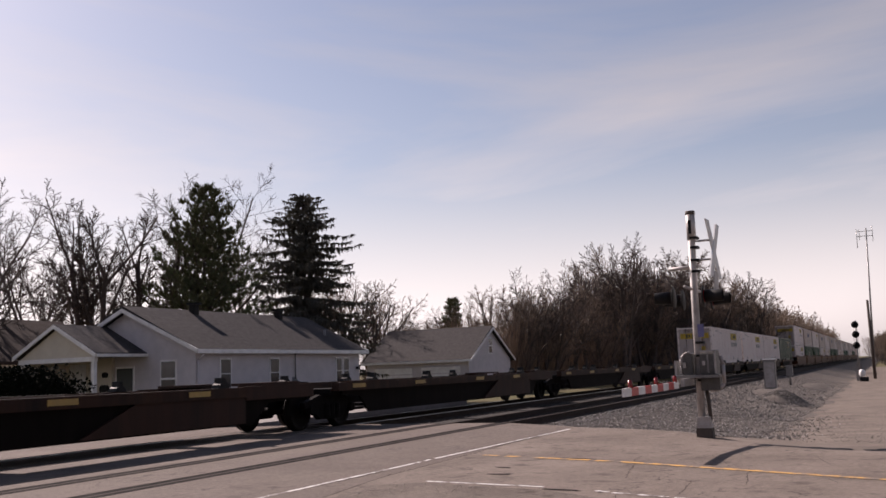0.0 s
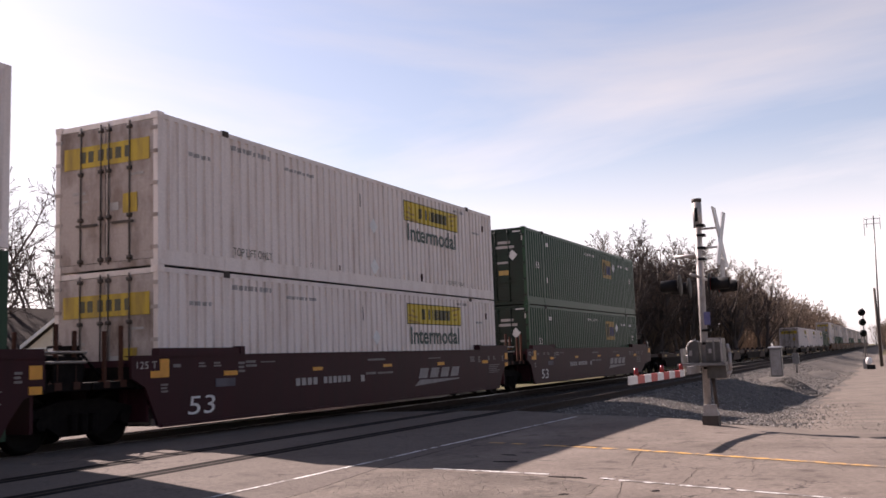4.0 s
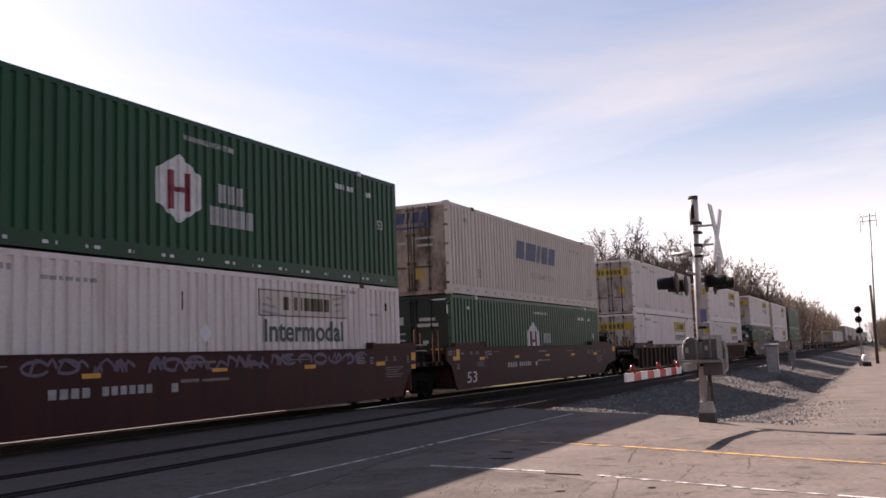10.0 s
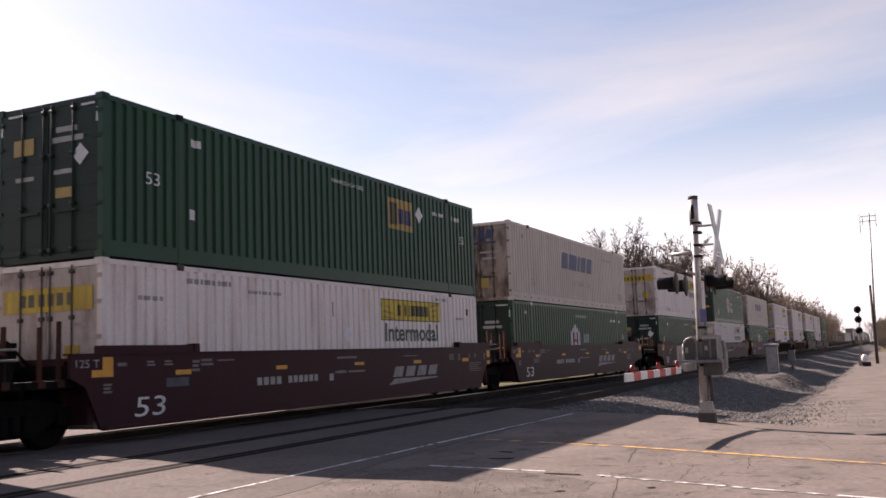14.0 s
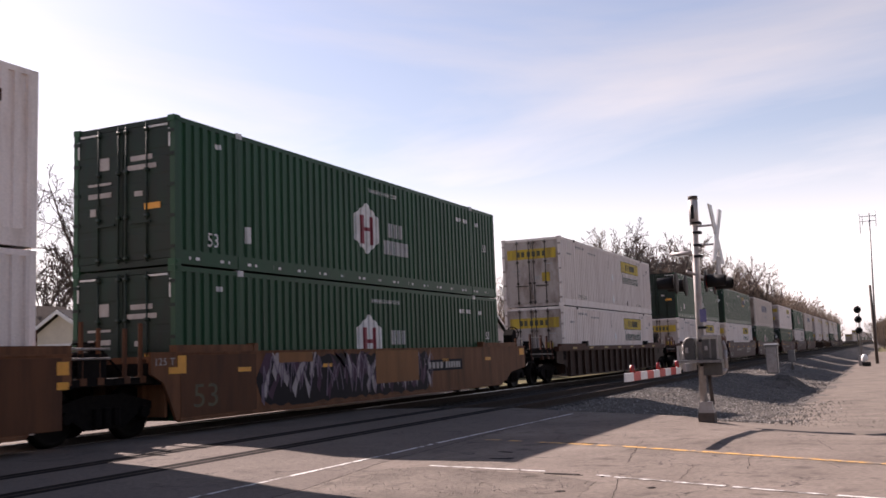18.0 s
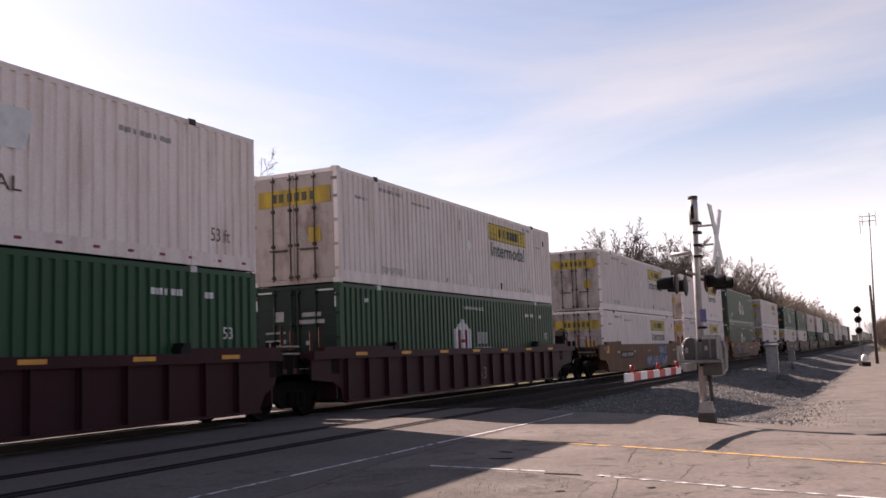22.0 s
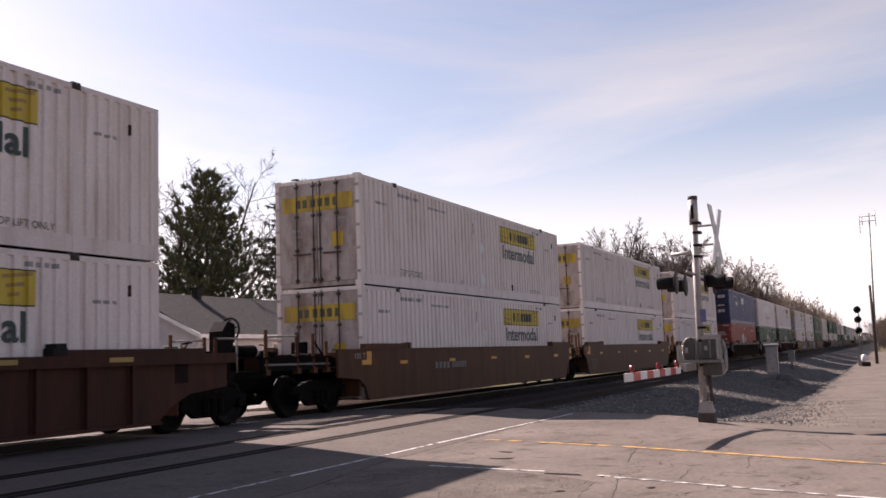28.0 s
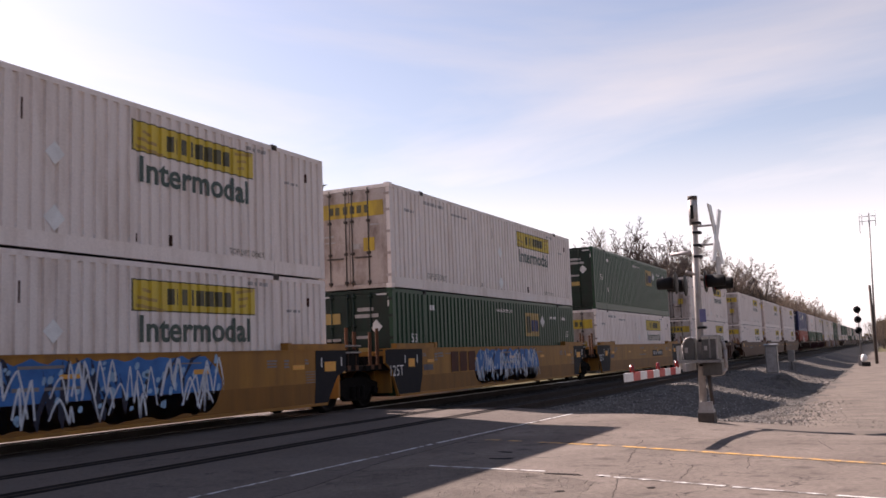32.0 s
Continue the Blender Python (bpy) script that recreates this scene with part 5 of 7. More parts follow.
def make_low_car(paint, tan, bogie=0.80):
    """An empty low well car, 17.1 m from joint to joint; x runs from its rear joint, over which it shares a bogie with the next."""
    c = thing("flat_car", "empty low-sided dark container car with a faded orange top rail", "rail car", "empty cars of the train")
    for g in (-1, 1):
        part("side_sill", lambda: low_side(g), M[paint], c, key=("low", g))
        part("gusset", lambda: low_gusset(g), M["dark_rib"], c, "dull grey-brown side plate", key=("gusset", g))
        part("top_rail", lambda: Shape().box(0.55, 14.0, *sorted((g * 1.48, g * 1.28)), 0.89, 1.09).box(1.0, 3.4, *sorted((g * 1.49, g * 1.25)), 1.09, 1.12), M[tan], c, "faded orange-brown top rail", key=("lowtop", g))
        part("end_rail", lambda: Shape().box(14.0, 16.5, *sorted((g * 1.45, g * 1.28)), 0.82, 1.11).box(14.6, 16.0, *sorted((g * 1.42, g * 0.6)), 1.11, 1.17), M["dark_rib"], c, "dark end rail", key=("lowend", g))
    part("floor", lambda: Shape().box(0.5, 2.1, -1.28, 1.28, 0.80, 0.95).box(14.9, 16.5, -1.28, 1.28, 0.80, 0.95).box(2.2, 14.4, -0.5, 0.5, 0.35, 0.42), M["truck_shaded"], c, key="lowfloor")
    for x in (3.9, 8.2, 12.6):
        part("cross_beam", lambda: Shape().box(-0.2, 0.2, -1.30, 1.30, 0.34, 0.5), M["truck_shaded"], c, key="lowbeam", at=pose(x, 0, 0))
    for x in (2.4, 5.6, 13.3):
        for y in (-1.34, 1.34):
            part("pedestal", lambda: Shape().prism([(-0.16, 1.09), (0.16, 1.09), (0.13, 1.16), (0.05, 1.20), (0.05, 1.30), (-0.05, 1.30), (-0.07, 1.20), (-0.13, 1.16)], -0.10, 0.10), M["black_paint"], c, key="ped", at=pose(x, y, 0))
    part("coupler", lambda: Shape().box(-0.6, 0.9, -0.16, 0.16, 0.72, 0.92).tube((0.0, 0, 0.7), (0.0, 0, 0.98), 0.3, sides=12), M["truck_shaded"], c, key="lowcoup")
    for x in (1.2, 4.6, 8.9, 12.2):
        part("reflector", lambda: dots(((0, 0.62, 0.95, 1.05),), -1.486), M["sign_gold"], c, key="lowrefl", at=pose(x, 0, 0))
    make_truck(c, bogie)
    return c


# ---------------------------------------------------------------- the train
SPEED, TRACK_Y, LOW_Z, HIGH_Z = 17.083, 13.345, 0.27, 3.175
MOVERS = []       # (thing, place along the track at the start, height)
MADE = {}


def put_container(kind, u, z):
    if kind not in MADE:
        MADE[kind] = make_container(kind)
        ob = MADE[kind]
        ob.matrix_basis = pose(u, TRACK_Y, z)
    else:
        ob = copy_thing(MADE[kind], pose(u, TRACK_Y, z))
    MOVERS.append((ob, u, z))


def put_car(ob, u):
    ob.matrix_basis = pose(u, TRACK_Y, 0)
    MOVERS.append((ob, u, 0.0))


CONSIST = [   # place of the container's rear end at the start, upper, lower, car, front, rear, marks
    (-35.60, "forest", "forest", "maroon", "coupled", "joint", ("53", "swoosh")),
    (-55.04, "white", "white", "maroon", "joint", "joint", ("53", "swoosh")),
    (-74.44, "white", "forest", "maroon", "joint", "coupled", ("53", "swoosh")),
    (-97.93, "white", "white", "brownrib", "coupled", "coupled", ()),
    (-121.23, "white", "white", "darkrib", "coupled", "coupled", ()),
    (-144.62, "beige", "green", "brownred", "coupled", "joint", ("53",)),
    (-164.18, "green", "pale", "brownred", "joint", "joint", ("53", "spray_grey|3.5|14.0|1.15|1.46")),
    (-184.05, "white", "forest", "brownred", "joint", "coupled", ("53", "spray_grey|10.2|13.4|0.3|1.40")),
    (-207.66, "beige", "green", "maroon", "coupled", "joint", ("53", "swoosh")),
    (-227.14, "forest", "white", "maroon", "joint", "joint", ("53", "swoosh")),
    (-246.56, "green", "white", "maroon", "joint", "coupled", ("53", "swoosh")),
    (-270.18, "white", "white", "darkrib", "coupled", "coupled", ()),
    (-293.64, "green", "green", "tan", "coupled", "joint", ("53dark", "patch|-0.1|2.2|0.33|1.46|tan_brown", "spray_wild|2.3|10.4|0.32|1.47", "patch|7.22|9.62|0.64|1.47|tan_light", "patch|3.0|4.3|1.26|1.48|tan_light", "plate|10.1")),
    (-313.00, "white", "white", "tan", "joint", "joint", ("patch|-0.1|1.2|0.33|1.46|tan_brown", "patch|1.23|2.3|0.33|1.47|tan_light", "53dark", "spray_pink|2.45|6.1|0.30|1.46", "darkname", "spray_cyan|9.6|13.4|0.32|1.46", "patch|13.6|16.5|0.33|1.46|tan_brown")),
    (-332.56, "white", "white", "tan", "joint", "coupled", ("53dark", "plate|2.2", "spray_navy|7.5|12.7|0.32|0.88", "spray_sky|10.5|12.75|0.86|1.47", "kings", "patch|13.8|16.3|0.33|1.46|tan_brown")),
    (-356.08, "white", "green", "maroonrib", "coupled", "joint", ("53mid",)),
    (-375.62, "ivory", "green", "maroonrib", "joint", "joint", ("53mid",)),
    (-395.00, "blue", "red", "darkrib", "joint", "coupled", ("53mid",)),
    (-418.57, "white", "white", "tanbrown", "coupled", "joint", ("plate|3.6",)),
    (-438.15, "white", "white", "tanbrown", "joint", "joint", ("53dark",)),
    (-457.50, "white", "white", "tanbrown", "joint", "coupled", ("plate|3.6",)),
    (-481.06, "white", "white", "rustrib", "coupled", "coupled", ()),
    (-504.45, "forest", "white", "yellow", "coupled", "joint", ("plate|10.1",)),
    (-524.18, "white", "forest", "yellow", "joint", "joint", ("redname", "spray_blue|5.0|10.9|0.32|1.48")),
    (-543.71, "white", "white", "yellow", "joint", "coupled", ("spray_blue|3.0|11.9|0.32|1.48",)),
]
for u, upper, lower, style, front, rear, marks in CONSIST:
    put_car(make_well_car(style, front, rear, marks), u)
    put_container(lower, u, LOW_Z)
    put_container(upper, u, HIGH_Z)
put_car(make_low_car("low_shaded", "low_rail", 1.5), -15.2)
low = None
for k, u in enumerate((1.9, 18.9, 35.95, 53.0, 74.0, 91.1, 108.2, 125.3)):
    if low is None:
        low = make_low_car("low_shaded", "low_rail")
        put_car(low, u)
    else:
        put_car(copy_thing(low, pose(u, TRACK_Y, 0)), u)
    if u > 70:
        put_container("white" if k < 7 else "forest", u + 0.47, 1.02)
lead = make_well_car("tanbrown", "joint", "joint", (), True)
for k in range(17):
    u = 148.0 + 19.5 * k
    if k == 0:
        put_car(lead, u)
    else:
        put_car(copy_thing(lead, pose(u, TRACK_Y, 0)), u)
    a, b = (("white", "white"), ("beige", "green"), ("white", "green"), ("beige", "white"))[k % 4]
    put_container(b, u, LOW_Z)
    put_container(a, u, HIGH_Z)


# ---------------------------------------------------------------- ground, roads, tracks
structure("ground", lambda: Shape().prism([(-2500, -3.0), (2500, -3.0), (2500, -0.5), (17.6, -0.5), (15.0, -1.25), (-2500, -1.25)], -2500, 2500, "x"), M["grass"], "dormant grass ground reaching the horizon", "ground")
NEAR_Y = 9.10
RAILS = (NEAR_Y - 0.7525, NEAR_Y + 0.7525, TRACK_Y - 0.7525, TRACK_Y + 0.7525)
EDGE = ((-25, 8.5), (-12, 10.8), (-4, 13.2), (0.2, 15.2), (1.1, 15.9), (3.0, 18.4), (4.5, 19.6), (6.2, 20.6))


SHOULDER = 14.2      # past this the road falls away towards the lot


def road_edge(y):
    for (y0, x0), (y1, x1) in zip(EDGE, EDGE[1:]):
        if y <= y1:
            return x0 + (x1 - x0) * (y - y0) / (y1 - y0)
    return EDGE[-1][1]


def road_height(x, y):
    return -0.075 - 0.037 * max(0.0, x - SHOULDER) * min(1.0, max(0.0, (3.6 - y) / 1.6))


def road_poly():
    pts = [(-70, -25), (8.5, -25), (10.8, -12), (13.2, -4), (SHOULDER, -1.9), (SHOULDER, 6.232), (11.0, 6.1), (8.6, 5.72), (-70, 5.2)]
    s = Shape().prism(pts, -1.26, -0.075, "z")
    rows, cols = 16, 8
    i0 = len(s.v)
    for j in range(rows + 1):
        v = j / rows
        y0 = -1.9 + 8.132 * v
        for i in range(cols + 2):
            x = SHOULDER + (road_edge(y0) - SHOULDER) * min(i, cols) / cols
            y = y0 + 0.268 * (x - SHOULDER) / 6.4 * v ** 4
            s.v.append((x, y, road_height(x, y) if i <= cols else -1.2))
    n = cols + 2
    s.f += [(i0 + j * n + i, i0 + j * n + i + 1, i0 + j * n + n + i + 1, i0 + j * n + n + i) for j in range(rows) for i in range(n - 1)]
    return s


road = structure("road", road_poly, M["old_asphalt"], "worn grey asphalt road with cracks and patches", "road")


cross = thing("crossing", "smooth asphalt panels of the level crossing between the rails", "level crossing", kind="structure")


def apron():
    """The ramp from the road up to the first rail."""
    low = [(-70, 5.2), (8.6, 5.72), (11.0, 6.1), (20.7, 6.5)]
    high = [(-70, 8.140), (8.7, 8.140), (11.2, 8.140), (21.0, 8.140)]
    s = Shape()
    for k in range(3):
        a, b, c, d = low[k], low[k + 1], high[k + 1], high[k]
        s.face((*a, -0.072), (*b, -0.072), (*c, 0.004), (*d, 0.004))
        s.face((*d, 0.004), (*c, 0.004), (*c, -0.3), (*d, -0.3))
    s.face((20.7, 6.5, -0.072), (20.7, 6.5, -1.2), (21.0, 8.140, -1.2), (21.0, 8.140, 0.004))
    return s


part("crossing_panel", apron, M["asphalt"], cross)
for y0, y1 in ((8.555, 9.64), (10.06, 12.55), (12.705, 13.985)):
    part("crossing_panel", Shape().box(-70, 21.1, y0, y1, -0.3, 0.004), M["asphalt"], cross)
part("crossing_panel", Shape().prism([(14.14, 0.004), (17.0, -0.05), (19.0, -0.12), (19.0, -0.4), (14.14, -0.4)], -70, 21.1, "x"), M["asphalt"], cross)
for y0, y1 in ((8.145, 8.31), (8.385, 8.55), (9.645, 9.815), (9.89, 10.055)):
    part("rail_seal", Shape().box(-70, 21.1, y0, y1, -0.1, 0.001), M["tar"], cross, "black rubber strip along the rail")
structure("track_bed", lambda: Shape().box(-70, 21.1, 8.16, 14.2, -1.26, -0.12), M["tar"], "dark filler under the flangeways", "track bed")


def ballast():
    s = Shape()
    pts = [(6.2, -1.26), (7.0, -0.20), (15.7, -0.20), (18.0, -0.5), (18.0, -1.26)]
    s.prism(pts, 21.0, 1200, "x")
    return s


structure("ballast", ballast, M["ballast"], "grey crushed stone ballast under the tracks", "ballast")
structure("far_street", lambda: Shape().box(-70, 40, 17.6, 21.5, -0.49, -0.10), M["far_asphalt"], "pale paved street beyond the tracks", "street")


LOT = ((15.0, -0.15), (16.0, -0.20), (17.5, -0.26), (20.5, -0.36), (24.0, -0.56), (30.0, -0.76), (45.0, -1.0), (60.0, -1.02), (1200.0, -1.02))


def land(x, y):
    """Height of the gravel lot, and of the bank that rises from it to the ballast."""
    low = LOT[0][1]
    for (x0, z0), (x1, z1) in zip(LOT, LOT[1:]):
        if x > x0:
            low = z0 + (z1 - z0) * min(1.0, (x - x0) / (x1 - x0))
    low += 0.13 * min(1.0, max(0.0, (y - 1.4) / 1.8)) * min(1.0, max(0.0, (24 - x) / 5))
    up = min(1.0, max(0.0, (y - 3.3) / 3.6)) ** 1.3
    z = low + (-0.20 - low) * up - 0.12 * min(1.0, max(0.0, (17.6 - x) / 1.6))
    calm = min(1.0, max(0.0, (x - 18.5) / 4)) * (1 - up)
    return z + calm * (0.06 * noise.noise((x * 0.3, y * 0.5, 0)) + 0.02 * noise.noise((x * 1.3, y * 1.3, 5)))


def land_sheet(xs, ys):
    s = Shape(True)
    s.v = [(x, y, land(x, y)) for y in ys for x in xs]
    n = len(xs)
    s.f = [(j * n + i, j * n + i + 1, j * n + n + i + 1, j * n + n + i) for j in range(len(ys) - 1) for i in range(n - 1)]
    return s


def bank_sheet(xs, ys):
    """The bank, its lower edge ragged over the lot."""
    s = land_sheet(xs, ys)
    last = len(ys) - 1
    for i, (x, y, z) in enumerate(s.v):
        k = 1 - (i // len(xs)) / last
        y -= k * k * (1.0 + 1.0 * noise.noise((x * 0.45, 2.0, 0)) + 0.5 * noise.noise((x * 1.7, 5.0, 0)))
        s.v[i] = (x, y, land(x, y) + 0.006)
    return s


structure("gravel_lot", lambda: land_sheet([16.0 + 184 * (k / 110) ** 2 for k in range(111)], [-40 + 43.8 * (1 - (1 - k / 60) ** 1.8) for k in range(61)]), M["gravel"], "pale tan gravel lot beside the tracks", "gravel")
structure("ballast_bank", lambda: bank_sheet([19.0 + 1180 * (k / 160) ** 3 + 20 * k / 160 for k in range(161)], [3.8 + 3.3 * k / 14 for k in range(15)]), M["bank"], "grey gravelly bank falling from the track to the lot", "bank")


def rail_body(y):
    return Shape().prism([(y - 0.07, -0.18), (y + 0.07, -0.18), (y + 0.07, -0.165), (y + 0.012, -0.15), (y + 0.012, -0.045), (y + 0.034, -0.035), (y + 0.034, -0.012),
                          (y - 0.034, -0.012), (y - 0.034, -0.035), (y - 0.012, -0.045), (y - 0.012, -0.15), (y - 0.07, -0.165)], -70, 1200, "x")


for name, pair in (("track_near", RAILS[:2]), ("track_far", RAILS[2:])):
    tr = thing(name, "pair of steel rails on wooden ties" if name == "track_far" else "empty pair of steel rails on wooden ties", "track", kind="structure")
    for y in pair:
        r = part("rail", rail_body(y), M["rail"], tr)
        part("rail_head", Shape().prism([(y - 0.034, -0.012), (y + 0.034, -0.012), (y + 0.03, 0.002), (y - 0.03, 0.002)], -70, 1200, "x"), M["rail_head"] if name == "track_far" else M["rail"], r, "polished running surface" if name == "track_far" else "")
    mid = sum(pair) / 2
    for k in range(150 if name == "track_near" else 60):
        part("tie", lambda: Shape().box(-0.11, 0.11, -1.3, 1.3, -0.36, -0.175), M["tie"], tr, key="tie", at=pose(21.6 + k * 0.52, mid, 0))
# road paint
paint = thing("road_marking", "worn white and yellow lines on the asphalt", "road marking", kind="structure")


def strip(pts, w, z=-0.069, z1=None):
    """A flat band along a line on the road, its ends a little uneven."""
    s = Shape()
    z1 = z if z1 is None else z1
    for k in range(len(pts)):
        a, b = Vector(pts[max(k - 1, 0)]), Vector(pts[min(k + 1, len(pts) - 1)])
        n = Vector((-(b - a).y, (b - a).x)).normalized() * w / 2
        h = z + (z1 - z) * k / (len(pts) - 1)
        s.v += [(pts[k][0] - n.x, pts[k][1] - n.y, h), (pts[k][0] + n.x, pts[k][1] + n.y, h)]
    s.f = [(2 * k, 2 * k + 2, 2 * k + 3, 2 * k + 1) for k in range(len(pts) - 1)]
    return s


EDGE_LINE = ((10.67, 5.27, 10.35, 3.65), (10.12, 2.98, 10.04, 2.81), (9.99, 2.75, 9.75, 2.12), (9.71, 2.05, 9.52, 1.54), (9.48, 1.46, 9.13, 0.60), (9.11, 0.52, 7.5, -4.3))
MID_LINE = ((14.03, 5.91, 13.94, 5.64), (13.86, 5.46, 13.78, 5.20), (13.68, 4.95, 13.34, 3.98), (13.28, 3.89, 13.20, 3.62), (13.15, 3.50, 11.48, 0.14), (11.48, 0.14, 9.2, -4.3))
STOP_LINE = ((7.4, 6.42, 11.72, 6.42), (11.81, 6.42, 12.80, 6.43), (12.93, 6.43, 13.15, 6.43), (13.32, 6.43, 19.9, 6.33))
for rows, w, mat, what in ((EDGE_LINE, 0.06, "line_white", "worn white edge line"), (MID_LINE, 0.12, "line_yellow", "worn yellow centre line"), (STOP_LINE, 0.062, "line_white", "worn white stop line")):
    for x0, y0, x1, y1 in rows:
        za, zb = (-0.0415 - 0.0022 * max(0, x0 - 7.4), -0.0415 - 0.0022 * max(0, x1 - 7.4)) if rows is STOP_LINE else (-0.069, -0.069)
        if rows is STOP_LINE:
            za, zb = [(-0.072 + 0.076 * (y - (5.2 + 0.52 * (x + 70) / 78.6 if x < 8.6 else 5.72 + 0.38 * (x - 8.6) / 2.4 if x < 11 else 6.1 + 0.4 * (x - 11) / 9.7)) / 2.3) + 0.007 for x, y in ((x0, y0), (x1, y1))]
        part("stripe", strip([(x0 + (x1 - x0) * k / 6, y0 + (y1 - y0) * k / 6) for k in range(7)], w, za, zb), M[mat], paint, what)

# tar, cracks and a broken patch in the road
rnd = random.Random(44)


def crack(x0, y0, x1, y1, w):
    pts = []
    n = max(5, int(math.hypot(x1 - x0, y1 - y0) / 0.09))
    side = Vector((-(y1 - y0), x1 - x0)).normalized()
    sway = 0.0
    for k in range(n + 1):
        sway += rnd.uniform(-0.018, 0.018)
        pts.append((x0 + (x1 - x0) * k / n + side.x * sway, y0 + (y1 - y0) * k / n + side.y * sway))
    return strip(pts, w * 0.24, -0.0715)


for x0, y0, x1, y1, w in ((14.1, 3.42, 11.32, 2.85, 0.03), (10.28, 2.74, 8.0, 2.3, 0.02), (11.18, 2.16, 9.93, 2.02, 0.022), (12.55, 1.68, 10.85, 1.49, 0.022), (13.64, 4.70, 13.48, 3.80, 0.03), (12.1, 0.9, 11.1, 0.6, 0.022), (14.1, 1.0, 12.9, 0.7, 0.025), (14.1, 2.4, 13.0, 2.1, 0.02), (9.0, 1.9, 7.6, 1.4, 0.018)):
    part("crack", crack(x0, y0, x1, y1, w), M["tar"], road, "dark open crack")


def blotch(x, y, rx, ry, turn, z=-0.0705):
    pts = []
    for k in range(22):
        a = 2 * math.pi * k / 22
        r = 1 + 0.35 * noise.noise((x + 2 * math.cos(a), y + 2 * math.sin(a), 3.0))
        u, v = rx * r * math.cos(a), ry * r * math.sin(a)
        pts.append((x + u * math.cos(turn) - v * math.sin(turn), y + u * math.sin(turn) + v * math.cos(turn)))
    return Shape().prism(pts, z - 0.006, z, "z")


for x, y, rx, ry, turn in ((10.15, 3.38, 0.24, 0.05, 1.4), (11.52, 4.65, 0.17, 0.05, 1.5), (10.07, 2.90, 0.06, 0.03, 0), (13.56, 4.27, 0.34, 0.05, 1.35), (9.3, 2.2, 0.05, 0.04, 0), (8.9, 3.0, 0.06, 0.05, 0), (12.3, 4.9, 0.12, 0.04, 1.2)):
    part("tar_patch", blotch(x, y, rx, ry, turn), M["tar"], road, "black tar patch")


def crumbled():
    """The broken strip before the crossing, its rim ragged."""
    rim = ((6.2, 5.55), (8.1, 5.62), (8.7, 5.66), (9.5, 5.72), (10.3, 5.70), (10.55, 5.30), (10.32, 4.4), (10.1, 3.5), (9.62, 2.86), (8.5, 2.7), (7.0, 2.9), (6.2, 3.6))
    pts = []
    for (ax, ay), (bx, by) in zip(rim, rim[1:] + rim[:1]):
        m = max(2, int(math.hypot(bx - ax, by - ay) / 0.12))
        pts += [(ax + (bx - ax) * k / m + 0.05 * noise.noise((ax + k, ay, 1.0)), ay + (by - ay) * k / m + 0.05 * noise.noise((ax, ay + k, 7.0))) for k in range(m)]
    return Shape().prism(pts, -0.08, -0.0725, "z")


part("asphalt_patch", crumbled, M["broken_asphalt"], road, "crumbling dark strip of old asphalt")


